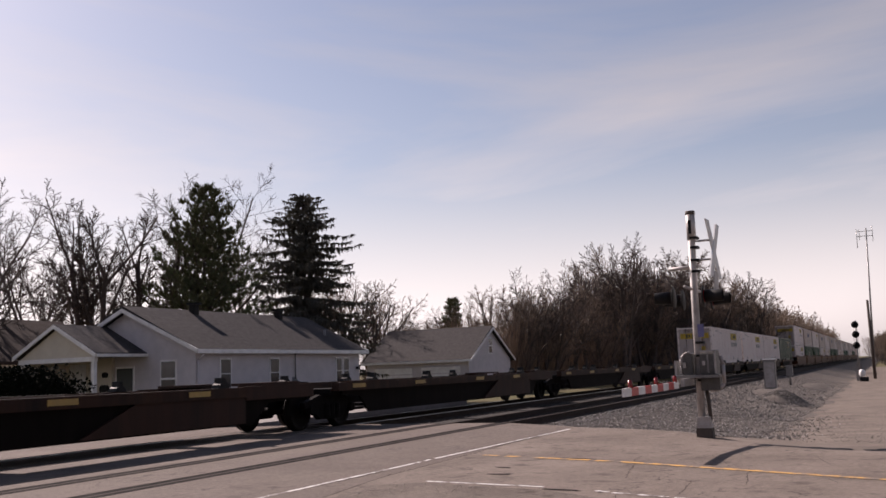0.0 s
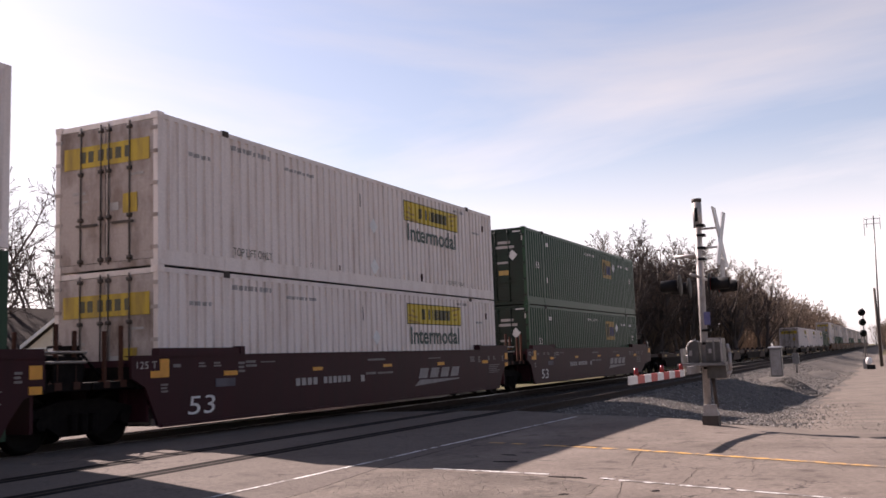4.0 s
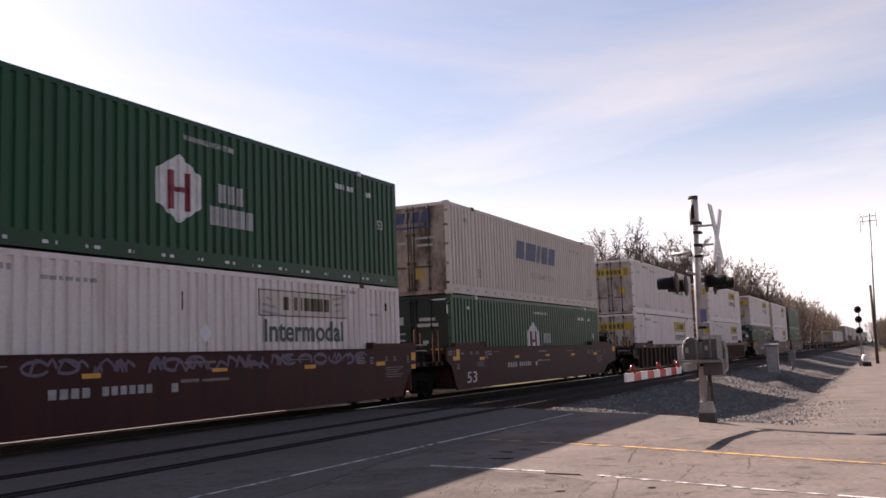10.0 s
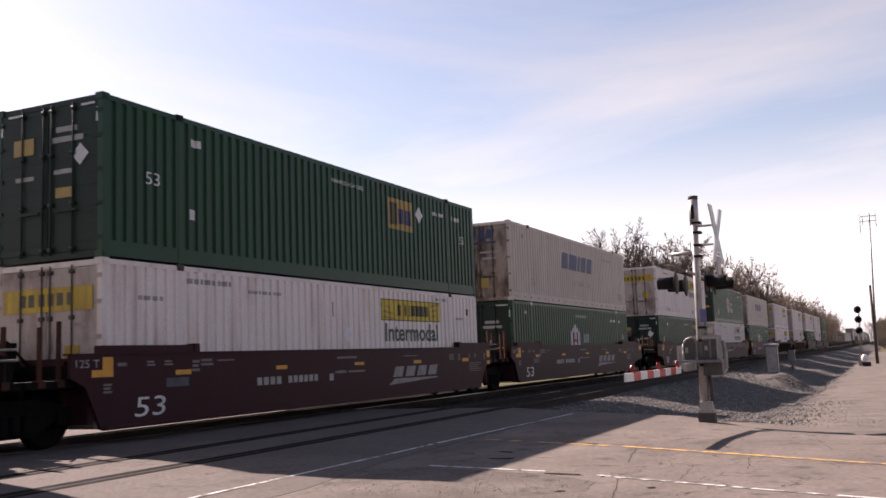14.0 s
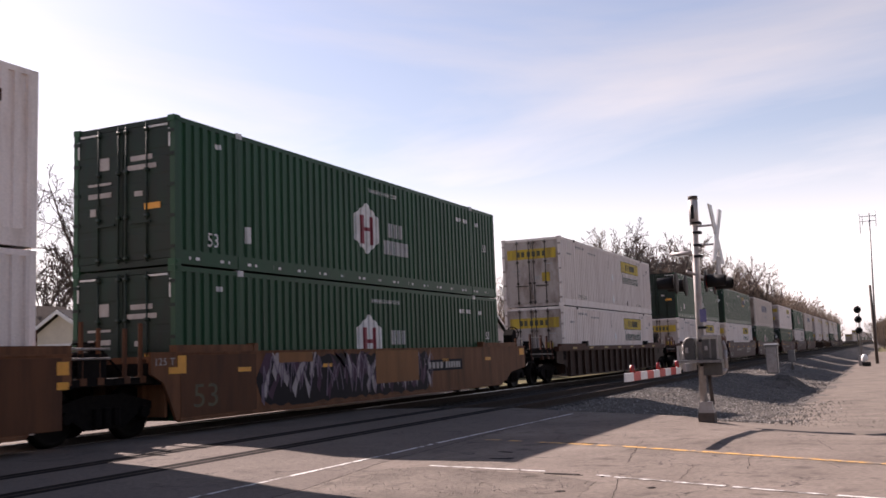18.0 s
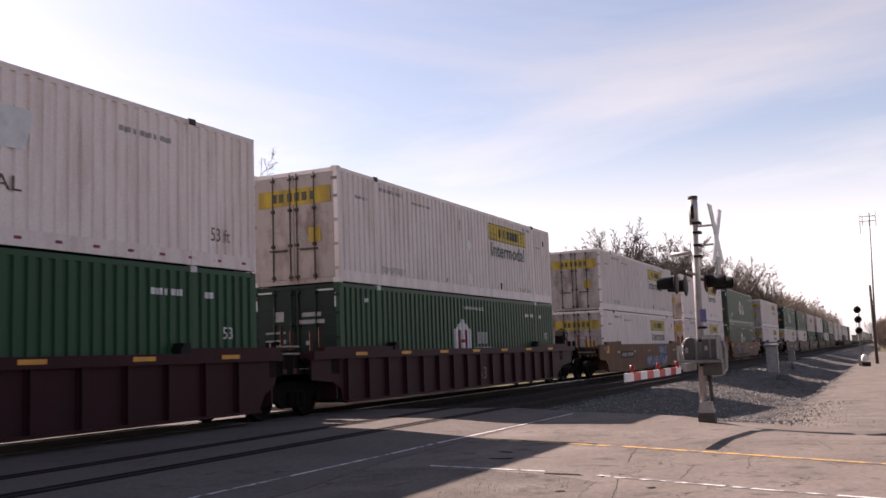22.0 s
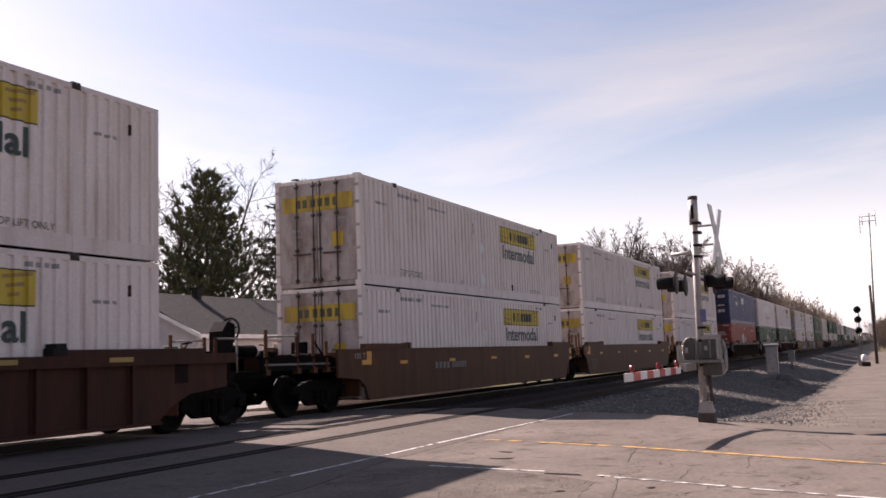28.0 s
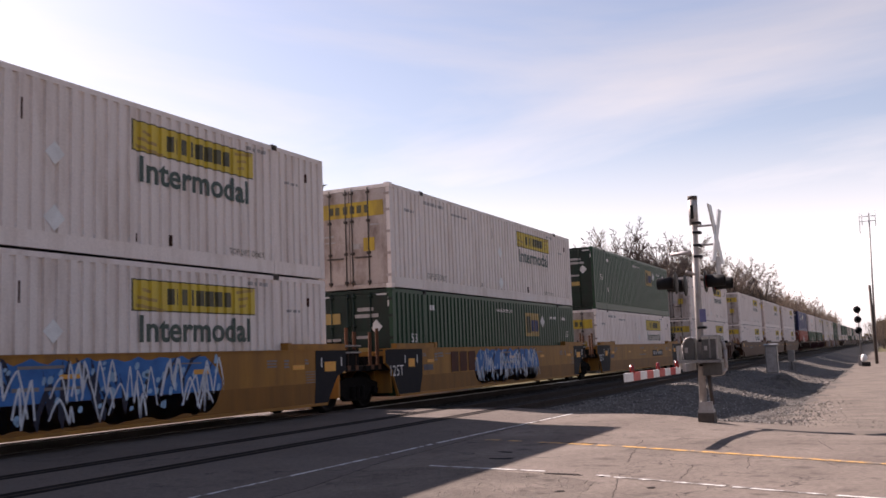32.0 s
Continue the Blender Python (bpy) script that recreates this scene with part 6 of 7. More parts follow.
# ---------------------------------------------------------------- crossing signal
def crossing_signal():
    x, y = 17.97, 3.19
    c = thing("crossing_signal", "silver mast with flashers, crossbuck and a lowered striped gate arm", "crossing signal", m=pose(x, y, 0))
    part("mast", lambda: Shape(True).tube((0, 0, 0.0), (0, -0.05, 4.03), 0.068, sides=14).tube((0, -0.05, 3.55), (0, -0.05, 4.05), 0.085, sides=14), M["silver_paint"], c)
    b = part("base", lambda: Shape().box(-0.12, 0.12, -0.19, 0.08, 0.05, 0.12).box(-0.10, 0.10, -0.17, 0.065, 0.11, 0.26), M["silver_paint"], c)
    g = part("gate_mechanism", lambda: Shape().prism([(-0.24, 1.03), (0.24, 1.03), (0.25, 1.12), (0.25, 1.40), (0.19, 1.47), (-0.19, 1.47), (-0.25, 1.40), (-0.25, 1.12)], -0.36, -0.085), M["housing"], c, "dark grey gate motor housing")
    part("cover_rib", lambda: Shape().box(-0.27, -0.25, -0.37, -0.34, 1.04, 1.46).box(-0.27, -0.25, -0.36, -0.08, 1.44, 1.475), M["silver_paint"], g)
    part("cover_rib", lambda: Shape().box(-0.262, -0.25, -0.24, -0.21, 1.06, 1.44), M["galvanised"], g)
    part("latch", lambda: Shape().box(-0.29, -0.25, -0.18, -0.13, 1.20, 1.28), M["silver_paint"], g)
    part("support_plate", lambda: Shape().box(-0.34, 0.34, -0.42, 0.44, 0.975, 1.025), M["galvanised"], c)
    h = part("gear_case", lambda: Shape().prism([(0.07, 1.03), (0.23, 1.03), (0.26, 1.14), (0.25, 1.30), (0.21, 1.40), (0.14, 1.44), (0.07, 1.42)], -0.18, 0.18, "x"), M["housing"], c, "dark rounded gear case")
    part("case_rim", lambda: Shape(True).tube((-0.19, 0.27, 1.04), (-0.19, 0.28, 1.2), 0.014, sides=6).tube((-0.19, 0.28, 1.2), (-0.19, 0.27, 1.32), 0.014, sides=6).tube((-0.19, 0.27, 1.32), (-0.19, 0.22, 1.41), 0.014, sides=6).tube((-0.19, 0.22, 1.41), (-0.19, 0.1, 1.46), 0.014, sides=6), M["silver_paint"], h)
    part("bolt", lambda: Shape().box(-0.26, -0.20, 0.18, 0.23, 1.16, 1.26), M["silver_paint"], h)
    part("gate_bracket", lambda: Shape().box(-0.16, 0.16, 0.36, 0.40, 0.86, 1.30), M["silver_paint"], c)
    for z in (0.93, 1.38, 1.62, 2.95, 3.16, 3.40, 3.58):
        part("u_bolt", lambda: Shape().box(-0.09, 0.09, -0.13, 0.02, -0.022, 0.022), M["black_paint"], c, key="ubolt", at=pose(0, -0.012 * z, z))
    part("conduit", lambda: Shape(True).tube((0.05, -0.16, 0.2), (0.05, -0.12, 0.80), 0.035, sides=8), M["grime"], c)
    part("junction_box", lambda: Shape().box(-0.14, 0.2, -0.40, -0.06, 0.74, 0.965), M["housing"], c, "dark box under the plate")
    part("counterweight", lambda: Shape(True).tube((-0.1, -0.43, 1.36), (-0.1, -0.47, 1.2), 0.035, sides=8).tube((-0.1, -0.47, 1.2), (-0.1, -0.47, 0.86), 0.035, sides=8).tube((-0.1, -0.47, 0.86), (-0.1, -0.38, 0.76), 0.035, sides=8).tube((-0.1, -0.38, 0.76), (-0.1, -0.20, 0.74), 0.035, sides=8), M["silver_paint"], c, "curved steel counterweight lever")
    part("notice_plate", lambda: Shape().box(-0.10, -0.085, -0.17, -0.06, 1.72, 1.96), M["plate_blue"], c, "small blue notice plate")
    part("mast_cap", lambda: Shape(True).tube((0, -0.05, 4.03), (0, -0.051, 4.10), 0.09, sides=14), M["grime"], c)
    part("mast_slot", lambda: Shape().box(-0.094, -0.082, -0.07, -0.015, 3.66, 3.92), M["black_paint"], c, "dark slot in the mast's head")
    part("base_plinth", lambda: Shape().box(-0.13, 0.13, -0.20, 0.09, -0.30, 0.06), M["grime"], c, "dark stained foot")
    arm = part("gate_arm", lambda: Shape().box(-0.9, 0.1, 0.10, 0.16, 0.84, 0.98), M["silver_paint"], c)
    for k in range(9):
        a = -4.75 + k * 0.43
        part("stripe", lambda: Shape().box(0, 0.43, 0.20, 0.235, 0.81, 0.93), M["white_paint" if k % 2 == 0 else "red_paint"], arm, key="armstripe", at=pose(a, 0, 0))
    for a in (-4.3, -2.6, -1.1):
        part("gate_lamp", lambda: Shape(True).tube((0, 0.22, 0.92), (0, 0.22, 1.04), 0.04, 0.03, sides=8), M["red_lens"], arm, "red lamp", key="armlamp", at=pose(a, 0, 0))
    # crossbuck and flashers
    for lean in (-1, 1):
        part("crossbuck_blade", lambda: Shape().prism([(-0.42 * lean - 0.14, -0.52), (-0.42 * lean + 0.14, -0.52), (0.42 * lean + 0.14, 0.52), (0.42 * lean - 0.14, 0.52)], -0.012 - lean * 0.006, 0.012 - lean * 0.006), M["white_paint"], c, "white crossbuck board", at=pose(0, -0.44, 3.33, 0, 0, -2.5))
    for z in (3.52, 3.16):
        part("bracket", lambda: Shape(True).tube((0, 0, z), (0, -0.44, z), 0.02, sides=6), M["silver_paint"], c, key=("signbr", z))
    part("sign_plate", lambda: Shape().box(-0.22, 0.22, -0.012, 0.012, -0.2, 0.2), M["silver_paint"], c, "grey plate under the crossbuck", at=pose(0, -0.44, 2.72))
    part("crossarm", lambda: Shape(True).tube((-0.75, 0, 2.62), (0.75, 0, 2.62), 0.03, sides=8), M["silver_paint"], c)
    part("bell_arm", lambda: Shape(True).tube((0, -0.16, 3.05), (0, 0.42, 3.02), 0.035, sides=8), M["silver_paint"], c)
    for ax in (-0.45, 0.45):
        for s_ in (-1, 1):
            f = part("flasher", lambda: Shape(True).lathe([(0.0, 0.012), (0.19, 0.012), (0.21, 0.0), (0.19, -0.012), (0.0, -0.012)], (0, 0, 0), "y", 20), M["black_paint"], c, "round black flasher background", key="disc", at=pose(ax, s_ * 0.27, 2.45, 0, 0, 0 if s_ < 0 else 180))
            part("hood", lambda: Shape(True).lathe([(0.105, -0.34), (0.12, -0.02), (0.11, -0.02), (0.095, -0.34)], (0, 0, 0), "y", 16), M["black_paint"], f, "black lamp hood", key="hood")
            part("lens", lambda: Shape(True).lathe([(0.0, -0.05), (0.08, -0.045), (0.13, -0.02)], (0, 0, 0), "y", 16), M["red_lens"], f, "red lens", key="lens")
    return c


crossing_signal()


# ---------------------------------------------------------------- houses
def house():
    h = thing("house", "single-storey white house with a grey shingle gable roof", "house", m=pose(29.75, 24.7, -0.35))
    L, D, E, R = 12.8, 7.0, 2.85, 4.62
    s = Shape().box(0.15, L - 0.15, 0.003, 0.15, 0, E - 0.05).box(0.15, L - 0.15, D - 0.15, D - 0.003, 0, E - 0.05)
    for x in (0, L - 0.15):
        s.prism([(0, 0), (D, 0), (D, E), (D / 2, R - 0.1), (0, E)], x, x + 0.15, "x")
    part("wall", s, M["siding"], h)
    for g in (0, 1):
        y0, y1 = (-0.35, D / 2) if g == 0 else (D + 0.35, D / 2)
        z0 = E - 0.15
        part("roof_slope", Shape().prism([(y0, z0), (y1, R), (y1, R + 0.14), (y0, z0 + 0.14)], -0.35, L + 0.35, "x"), M["shingle"], h)
    part("fascia", Shape().box(-0.35, L + 0.35, -0.40, -0.36, E - 0.19, E - 0.02), M["white_paint"], h, "white gutter board")
    for x in (-0.37, L + 0.31):
        for g in (-1, 1):
            a, b, top = D / 2 + g * (D / 2 + 0.36), D / 2, R + 0.02
            part("rake_board", Shape().prism([(a, E - 0.17), (b, top - 0.17), (b, top), (a, E)], x, x + 0.06, "x"), M["white_paint"], h, "white board under the gable's edge")
    for x in (1.55, 5.0, 10.55, 11.25):
        wide = 0.62 if x < 10 else 0.45
        w = part("window", Shape().box(x - 0.08, x + wide + 0.08, -0.03, 0.0, 1.17, 2.50), M["white_paint"], h)
        part("pane", Shape().box(x, x + wide, -0.04, -0.03, 1.25, 1.82), M["glass"], w)
        part("pane", Shape().box(x, x + wide, -0.04, -0.03, 1.86, 2.42), M["window_shade"], w, "window pane with a pale blind behind it")
        part("sill", Shape().box(x - 0.1, x + wide + 0.1, -0.08, 0.0, 1.12, 1.17), M["white_paint"], w)
    w = part("window", Shape().box(-0.03, 0, 0.93, 1.77, 1.0, 2.47), M["white_paint"], h)
    part("pane", Shape().box(-0.045, -0.03, 1.0, 1.7, 1.05, 1.68), M["glass"], w)
    part("pane", Shape().box(-0.045, -0.03, 1.0, 1.7, 1.76, 2.4), M["glass"], w)
    part("sash_bar", Shape().box(-0.05, -0.03, 1.0, 1.7, 1.68, 1.76), M["white_paint"], w)
    w = part("door", Shape().box(-0.03, 0, 3.13, 4.12, 0.05, 2.27), M["white_paint"], h)
    part("door_leaf", Shape().box(-0.045, -0.03, 3.2, 4.05, 0.1, 2.2), M["dark_door"], w, "dark storm door")
    for x in (3.7, 10.2):
        v = part("roof_vent", Shape().box(x - 0.15, x + 0.15, 3.0, 3.3, 4.3, 4.98), M["black_paint"], h, "black metal roof vent")
        part("vent_cap", Shape().box(x - 0.22, x + 0.22, 2.9, 3.4, 4.96, 5.06), M["black_paint"], v)
    part("vent_pipe", Shape(True).tube((11.6, 1.3, 3.3), (11.6, 1.3, 3.95), 0.06, sides=8), M["galvanised"], h, "grey plumbing vent pipe")
    part("power_mast", Shape(True).tube((6.85, -0.08, 1.5), (6.85, -0.08, 2.9), 0.03, sides=6), M["galvanised"], h)
    part("electric_meter", Shape(True).lathe([(0.0, -0.2), (0.12, -0.19), (0.14, -0.06), (0.14, 0.0)], (6.85, 0, 1.35), "y", 12).box(6.7, 7.0, -0.06, 0.0, 1.1, 1.6), M["galvanised"], h, "grey electric meter")
    part("wall_lamp", Shape().box(12.45, 12.62, -0.16, 0.0, 1.88, 2.02), M["black_paint"], h)
    part("siding_joint", Shape_join(*[Shape().box(0.2, L - 0.2, -0.003, 0.002, z, z + 0.012) for z in (0.4, 0.65, 0.9)]), M["siding"], h)
    # porch
    YR, YP, YL, X = 2.6, 4.68, 6.76, -2.75
    part("porch_roof", Shape().prism([(YR - 0.12, 2.68), (YP, 3.86), (YL + 0.12, 2.68), (YL + 0.12, 2.80), (YP, 3.99), (YR - 0.12, 2.80)], X, 0.0, "x"), M["shingle"], h)
    for a in (YR - 0.12, YL + 0.12):
        part("rake_board", Shape().prism([(a, 2.62), (YP, 3.82), (YP, 3.97), (a, 2.78)], X - 0.05, X - 0.005, "x"), M["white_paint"], h, "white board under the porch gable's edge")
    part("porch_gutter", Shape().box(X, 0.0, YR - 0.19, YR - 0.125, 2.64, 2.76), M["white_paint"], h)
    part("porch_gable", Shape().prism([(YR + 0.1, 2.66), (YL - 0.1, 2.66), (YP, 3.8)], X + 0.15, X + 0.25, "x"), M["cream"], h)
    part("porch_beam", Shape().box(X + 0.12, X + 0.28, YR + 0.05, YL - 0.05, 2.48, 2.655), M["white_paint"], h)
    part("porch_wall", Shape().box(-0.16, -0.005, 4.2, 6.9, 0, 2.66).box(X + 0.3, -0.16, YL - 0.15, YL, 0, 2.655), M["cream"], h)
    part("porch_panel", Shape().box(-0.2, -0.165, 5.6, 6.5, 0.2, 2.45), M["white_paint"], h, "white side panel of the porch")
    for y in (YR + 0.08, YL - 0.3):
        part("porch_post", Shape().box(X + 0.12, X + 0.27, y, y + 0.15, 0, 2.48), M["white_paint"], h)
    part("downspout", Shape(True).tube((0.10, -0.36, 2.62), (0.10, -0.06, 2.4), 0.04, sides=6).tube((0.10, -0.06, 2.4), (0.10, -0.06, 0.1), 0.04, sides=6), M["siding"], h)
    part("mailbox", Shape().prism([(4.32, 1.25), (4.72, 1.25), (4.72, 1.48), (4.62, 1.56), (4.42, 1.56), (4.32, 1.48)], -0.32, -0.165, "x"), M["black_paint"], h, "black wall mailbox")
    part("porch_lamp", Shape().prism([(4.42, 1.86), (4.58, 1.86), (4.62, 2.0), (4.5, 2.08), (4.38, 2.0)], -0.3, -0.165, "x"), M["black_paint"], h, "black wall lantern")
    return h


house()


def garage():
    h = thing("garage", "white garage with two wide doors and a gable roof", "garage", m=pose(59.7, 26.0, -0.4))
    W, D, E, R = 7.9, 8.0, 2.42, 4.70
    s = Shape().box(0.003, 0.15, 0.15, D - 0.15, 0, E - 0.05).box(W - 0.15, W - 0.003, 0.15, D - 0.15, 0, E - 0.05)
    for y in (0, D - 0.15):
        s.prism([(0, 0), (W, 0), (W, E), (W / 2, R - 0.1), (0, E)], y, y + 0.15, "y")
    part("wall", s, M["siding"], h)
    for g in (0, 1):
        x0, x1 = (-0.3, W / 2) if g == 0 else (W + 0.3, W / 2)
        part("roof_slope", Shape().prism([(x0, E - 0.12), (x1, R), (x1, R + 0.12), (x0, E)], -0.3, D + 0.3, "y"), M["shingle"], h)
    for y in (0.6, 4.3):
        d = part("garage_door", Shape().box(-0.04, 0, y, y + 3.1, 0.05, 2.0), M["siding"], h)
        for z in (0.1, 0.58, 1.06, 1.54):
            part("panel", Shape().box(-0.055, -0.04, y + 0.05, y + 3.05, z, z + 0.42), M["white_paint"], d)
    for g in (-1, 1):
        part("rake_board", Shape().prism([(W / 2 + g * (W / 2 + 0.31), E - 0.14), (W / 2, R - 0.14), (W / 2, R + 0.02), (W / 2 + g * (W / 2 + 0.31), E)], -0.34, -0.29, "y"), M["white_paint"], h, "white board under the gable's edge")
    part("gutter", Shape().box(-0.36, -0.305, -0.3, D + 0.3, E - 0.16, E - 0.01), M["white_paint"], h)
    w = part("window", Shape().box(W / 2 - 0.34, W / 2 + 0.42, -0.04, 0, 2.78, 3.95), M["white_paint"], h)
    for z in (2.86, 3.42):
        part("pane", Shape().box(W / 2 - 0.26, W / 2 + 0.34, -0.05, -0.04, z, z + 0.48), M["glass"], w)
    return h


garage()


# ---------------------------------------------------------------- trees
def bare_crown(seed, stems, splay, bole, counts, ratio, angle, lift, thin, start=0.45, wander=0.10, lean=0.0):
    """A leafless tree, 12 m high: stems that part into limbs, branches, twigs and fine shoots, each shorter and thinner than the last."""
    rnd = random.Random(seed)
    trunk, fine = Shape(True), Shape()
    last = len(counts)

    def any_way():
        return Vector((rnd.uniform(-1, 1), rnd.uniform(-1, 1), rnd.uniform(-1, 1)))

    def limb(p, d, length, r, level):
        if level == last:                       # a shoot: a thin flat sliver, bent once
            m = p + d * length * 0.5
            e = m + (d + any_way() * 0.35 + Vector((0, 0, 0.15))).normalized() * length * 0.5
            w = d.cross(any_way()).normalized() * thin
            fine.face(p - w, p + w, m + w * 0.8, m - w * 0.8)
            fine.face(m - w * 0.8, m + w * 0.8, e)
            return
        n = max(2, int(length / (0.7 if level == 0 else 0.5 if level < 3 else 0.3)))
        n = min(n, 7)
        line, ways = [p], [d]
        for k in range(n):
            d = (d + any_way() * wander * (0.7 + 0.22 * level) + Vector((0, 0, lift[level]))).normalized()
            p = p + d * (length / n)
            line.append(p)
            ways.append(d)
        tip = max(r * (0.62 if level == 0 else 0.34), thin * 1.1)
        sides = (8, 6, 4, 3, 3)[level]
        into = trunk if level < 3 and r > thin * 2.6 else fine
        for k in range(n):
            into.tube(line[k], line[k + 1], r + (tip - r) * k / n, r + (tip - r) * (k + 1) / n, sides=sides, caps=False)
        a0 = rnd.uniform(0, 6.28)
        for k in range(counts[level]):
            first = start if level == 0 else 0.22
            t = min(0.999, first + (1 - first) * (k + rnd.uniform(0.15, 1.0)) / counts[level])
            j = int(t * n)
            at = line[j].lerp(line[j + 1], t * n - j)
            way = ways[j + 1]
            a0 += 2.4 + rnd.uniform(-0.5, 0.5)
            side = way.orthogonal().normalized()
            side = side * math.cos(a0) + way.cross(side) * math.sin(a0)
            turn = radians(angle[level]) * rnd.uniform(0.65, 1.3) * (1.0 if level else 1.25 - 0.5 * t)
            out = (way * math.cos(turn) + side * math.sin(turn)).normalized()
            here = r + (tip - r) * t
            limb(at, out, length * ratio[level] * (1.12 - 0.55 * t if level else 1.0) * rnd.uniform(0.72, 1.15), max(here * (rnd.uniform(0.5, 0.72) if level == 0 else rnd.uniform(0.34, 0.55)), thin), level + 1)

    for k in range(stems):
        a = 2 * math.pi * k / stems + rnd.uniform(-0.5, 0.5)
        off = 0.0 if stems == 1 else 1.0
        d = Vector((math.cos(a) * splay * off + lean, math.sin(a) * splay * off, 1)).normalized()
        limb(Vector((math.cos(a) * 0.25 * off, math.sin(a) * 0.25 * off, -0.4)), d, bole * rnd.uniform(0.85, 1.1), 0.20 if stems == 1 else 0.15, 0)
    k = 12.0 / max(v[2] for v in trunk.v + fine.v)
    for s in (trunk, fine):
        s.v = [(x * k, y * k, z * k) for x, y, z in s.v]
    return trunk, fine


TREES = {}
GROWTH = {      # seed, stems, splay, bole, counts, ratio, angle, lift, thin, start, wander, lean; wood, label
    "elm": ((3, 1, 0.0, 5.4, (7, 9, 8, 8), (1.02, 0.62, 0.46, 0.62), (54, 50, 48, 48), (0.03, 0.05, 0.04, 0.03), 0.0095, 0.62, 0.13, 0.20), "twig", "tall leafless grey-brown tree with a crown high on a leaning stem"),
    "maple": ((8, 1, 0.0, 3.4, (9, 9, 8, 7), (1.45, 0.52, 0.42, 0.60), (52, 44, 44, 46), (0.02, 0.06, 0.05, 0.04), 0.011, 0.55, 0.10, 0.0), "twig", "spreading leafless tree with arching limbs and many fine twigs"),
    "yard": ((15, 3, 0.17, 6.6, (8, 8, 7, 6), (0.50, 0.48, 0.44, 0.60), (36, 40, 44, 46), (0.05, 0.07, 0.05, 0.04), 0.0105, 0.30, 0.09, 0.0), "twig", "leafless dark yard tree with three tall stems"),
    "slim": ((4, 2, 0.10, 8.0, (11, 8, 6, 5), (0.28, 0.46, 0.46, 0.6), (36, 40, 44, 46), (0.06, 0.10, 0.06, 0.04), 0.0085, 0.26, 0.07, 0.0), "twig", "slender leafless tree with upright limbs"),
    "round": ((12, 1, 0.0, 4.0, (9, 9, 7, 6), (0.95, 0.50, 0.44, 0.6), (46, 42, 44, 46), (0.03, 0.07, 0.05, 0.04), 0.0095, 0.35, 0.10, 0.0), "twig_brown", "leafless round-crowned brown tree behind the houses"),
    "ash": ((21, 2, 0.16, 6.0, (8, 9, 7, 5), (0.55, 0.50, 0.44, 0.6), (38, 42, 44, 46), (0.05, 0.08, 0.05, 0.04), 0.0095, 0.30, 0.09, 0.0), "twig", "leafless grey twin-stemmed tree beside the line"),
    "thicket": ((5, 5, 0.20, 6.8, (8, 8, 7, 4), (0.42, 0.44, 0.46, 0.65), (28, 32, 38, 44), (0.07, 0.09, 0.06, 0.04), 0.0095, 0.12, 0.08, 0.0), "twig_brown", "dense many-stemmed leafless brown thicket tree beside the line"),
    "scrub": ((11, 6, 0.34, 5.4, (8, 8, 7, 4), (0.46, 0.46, 0.48, 0.65), (32, 36, 40, 44), (0.06, 0.08, 0.06, 0.04), 0.0095, 0.08, 0.09, 0.0), "twig_brown", "bushy leafless brown scrub tree beside the line"),
    "far": ((17, 3, 0.24, 6.0, (8, 7, 6), (0.50, 0.48, 0.65), (32, 38, 44), (0.06, 0.08, 0.05), 0.026, 0.15, 0.09, 0.0), "twig_brown", "distant leafless brown tree along the line"),
}


def bare_tree(kind, x, y, high, turn, z=-0.5):
    growth, mat, label = GROWTH[kind]
    if kind not in TREES:
        trunk, fine = bare_crown(*growth)
        TREES[kind] = trunk.mesh("trunk", M["bark"]), fine.mesh("crown", M[mat])
    t = thing("tree", label, "tree", "bare trees", Matrix.Translation((x, y, z)) @ Matrix.Rotation(turn, 4, "Z"))
    for name, me in zip(("trunk", "crown"), TREES[kind]):
        ob = new(name, me)
        ob.parent = t
        ob.scale = (high / 12.0,) * 3
    return t


for kind, x, y, high, turn in (
        ("maple", 29.5, 37.9, 11.8, 0.3),
        ("maple", 40.8, 46.7, 13.4, 2.9),
        ("yard", 40.1, 40.5, 13.2, 0.4),
        ("maple", 57.4, 55.7, 11.9, 4.4),
        ("slim", 43.0, 38.9, 11.9, 3.3),
        ("elm", 51.7, 40.9, 16.9, 2.4),
        ("ash", 56.6, 44.5, 12.4, 3.0),
        ("round", 68.3, 41.6, 11.7, 1.0),
        ("round", 64.0, 41.0, 10.6, 3.9),
        ("round", 68.2, 37.8, 9.8, 0.9),
        ("ash", 64.1, 37.0, 8.9, 5.2),
        ("maple", 89.3, 45.0, 8.5, 1.1),
        ("ash", 88.4, 42.2, 8.6, 0.2),
        ("thicket", 95.5, 41.1, 10.2, 2.0),
        ("scrub", 81.3, 43.1, 7.2, 4.0),
        ("maple", 77.3, 27.4, 10.8, 2.2),
        ("scrub", 78.5, 30.0, 10.4, 0.6),
        ("maple", 81.7, 26.9, 10.7, 4.0),
        ("yard", 94.9, 24.3, 15.0, 1.6),
        ("ash", 88.3, 25.9, 12.4, 0.6),
        ("ash", 101.4, 23.2, 14.2, 2.6),
        ("yard", 109.8, 21.8, 15.7, 4.2),
        ("ash", 118.2, 20.8, 15.3, 1.2),
        ("round", 130.6, 18.9, 15.4, 3.0),
        ("yard", 139.0, 16.6, 14.8, 5.0)):
    bare_tree(kind, x, y, high, turn)
rnd = random.Random(7)
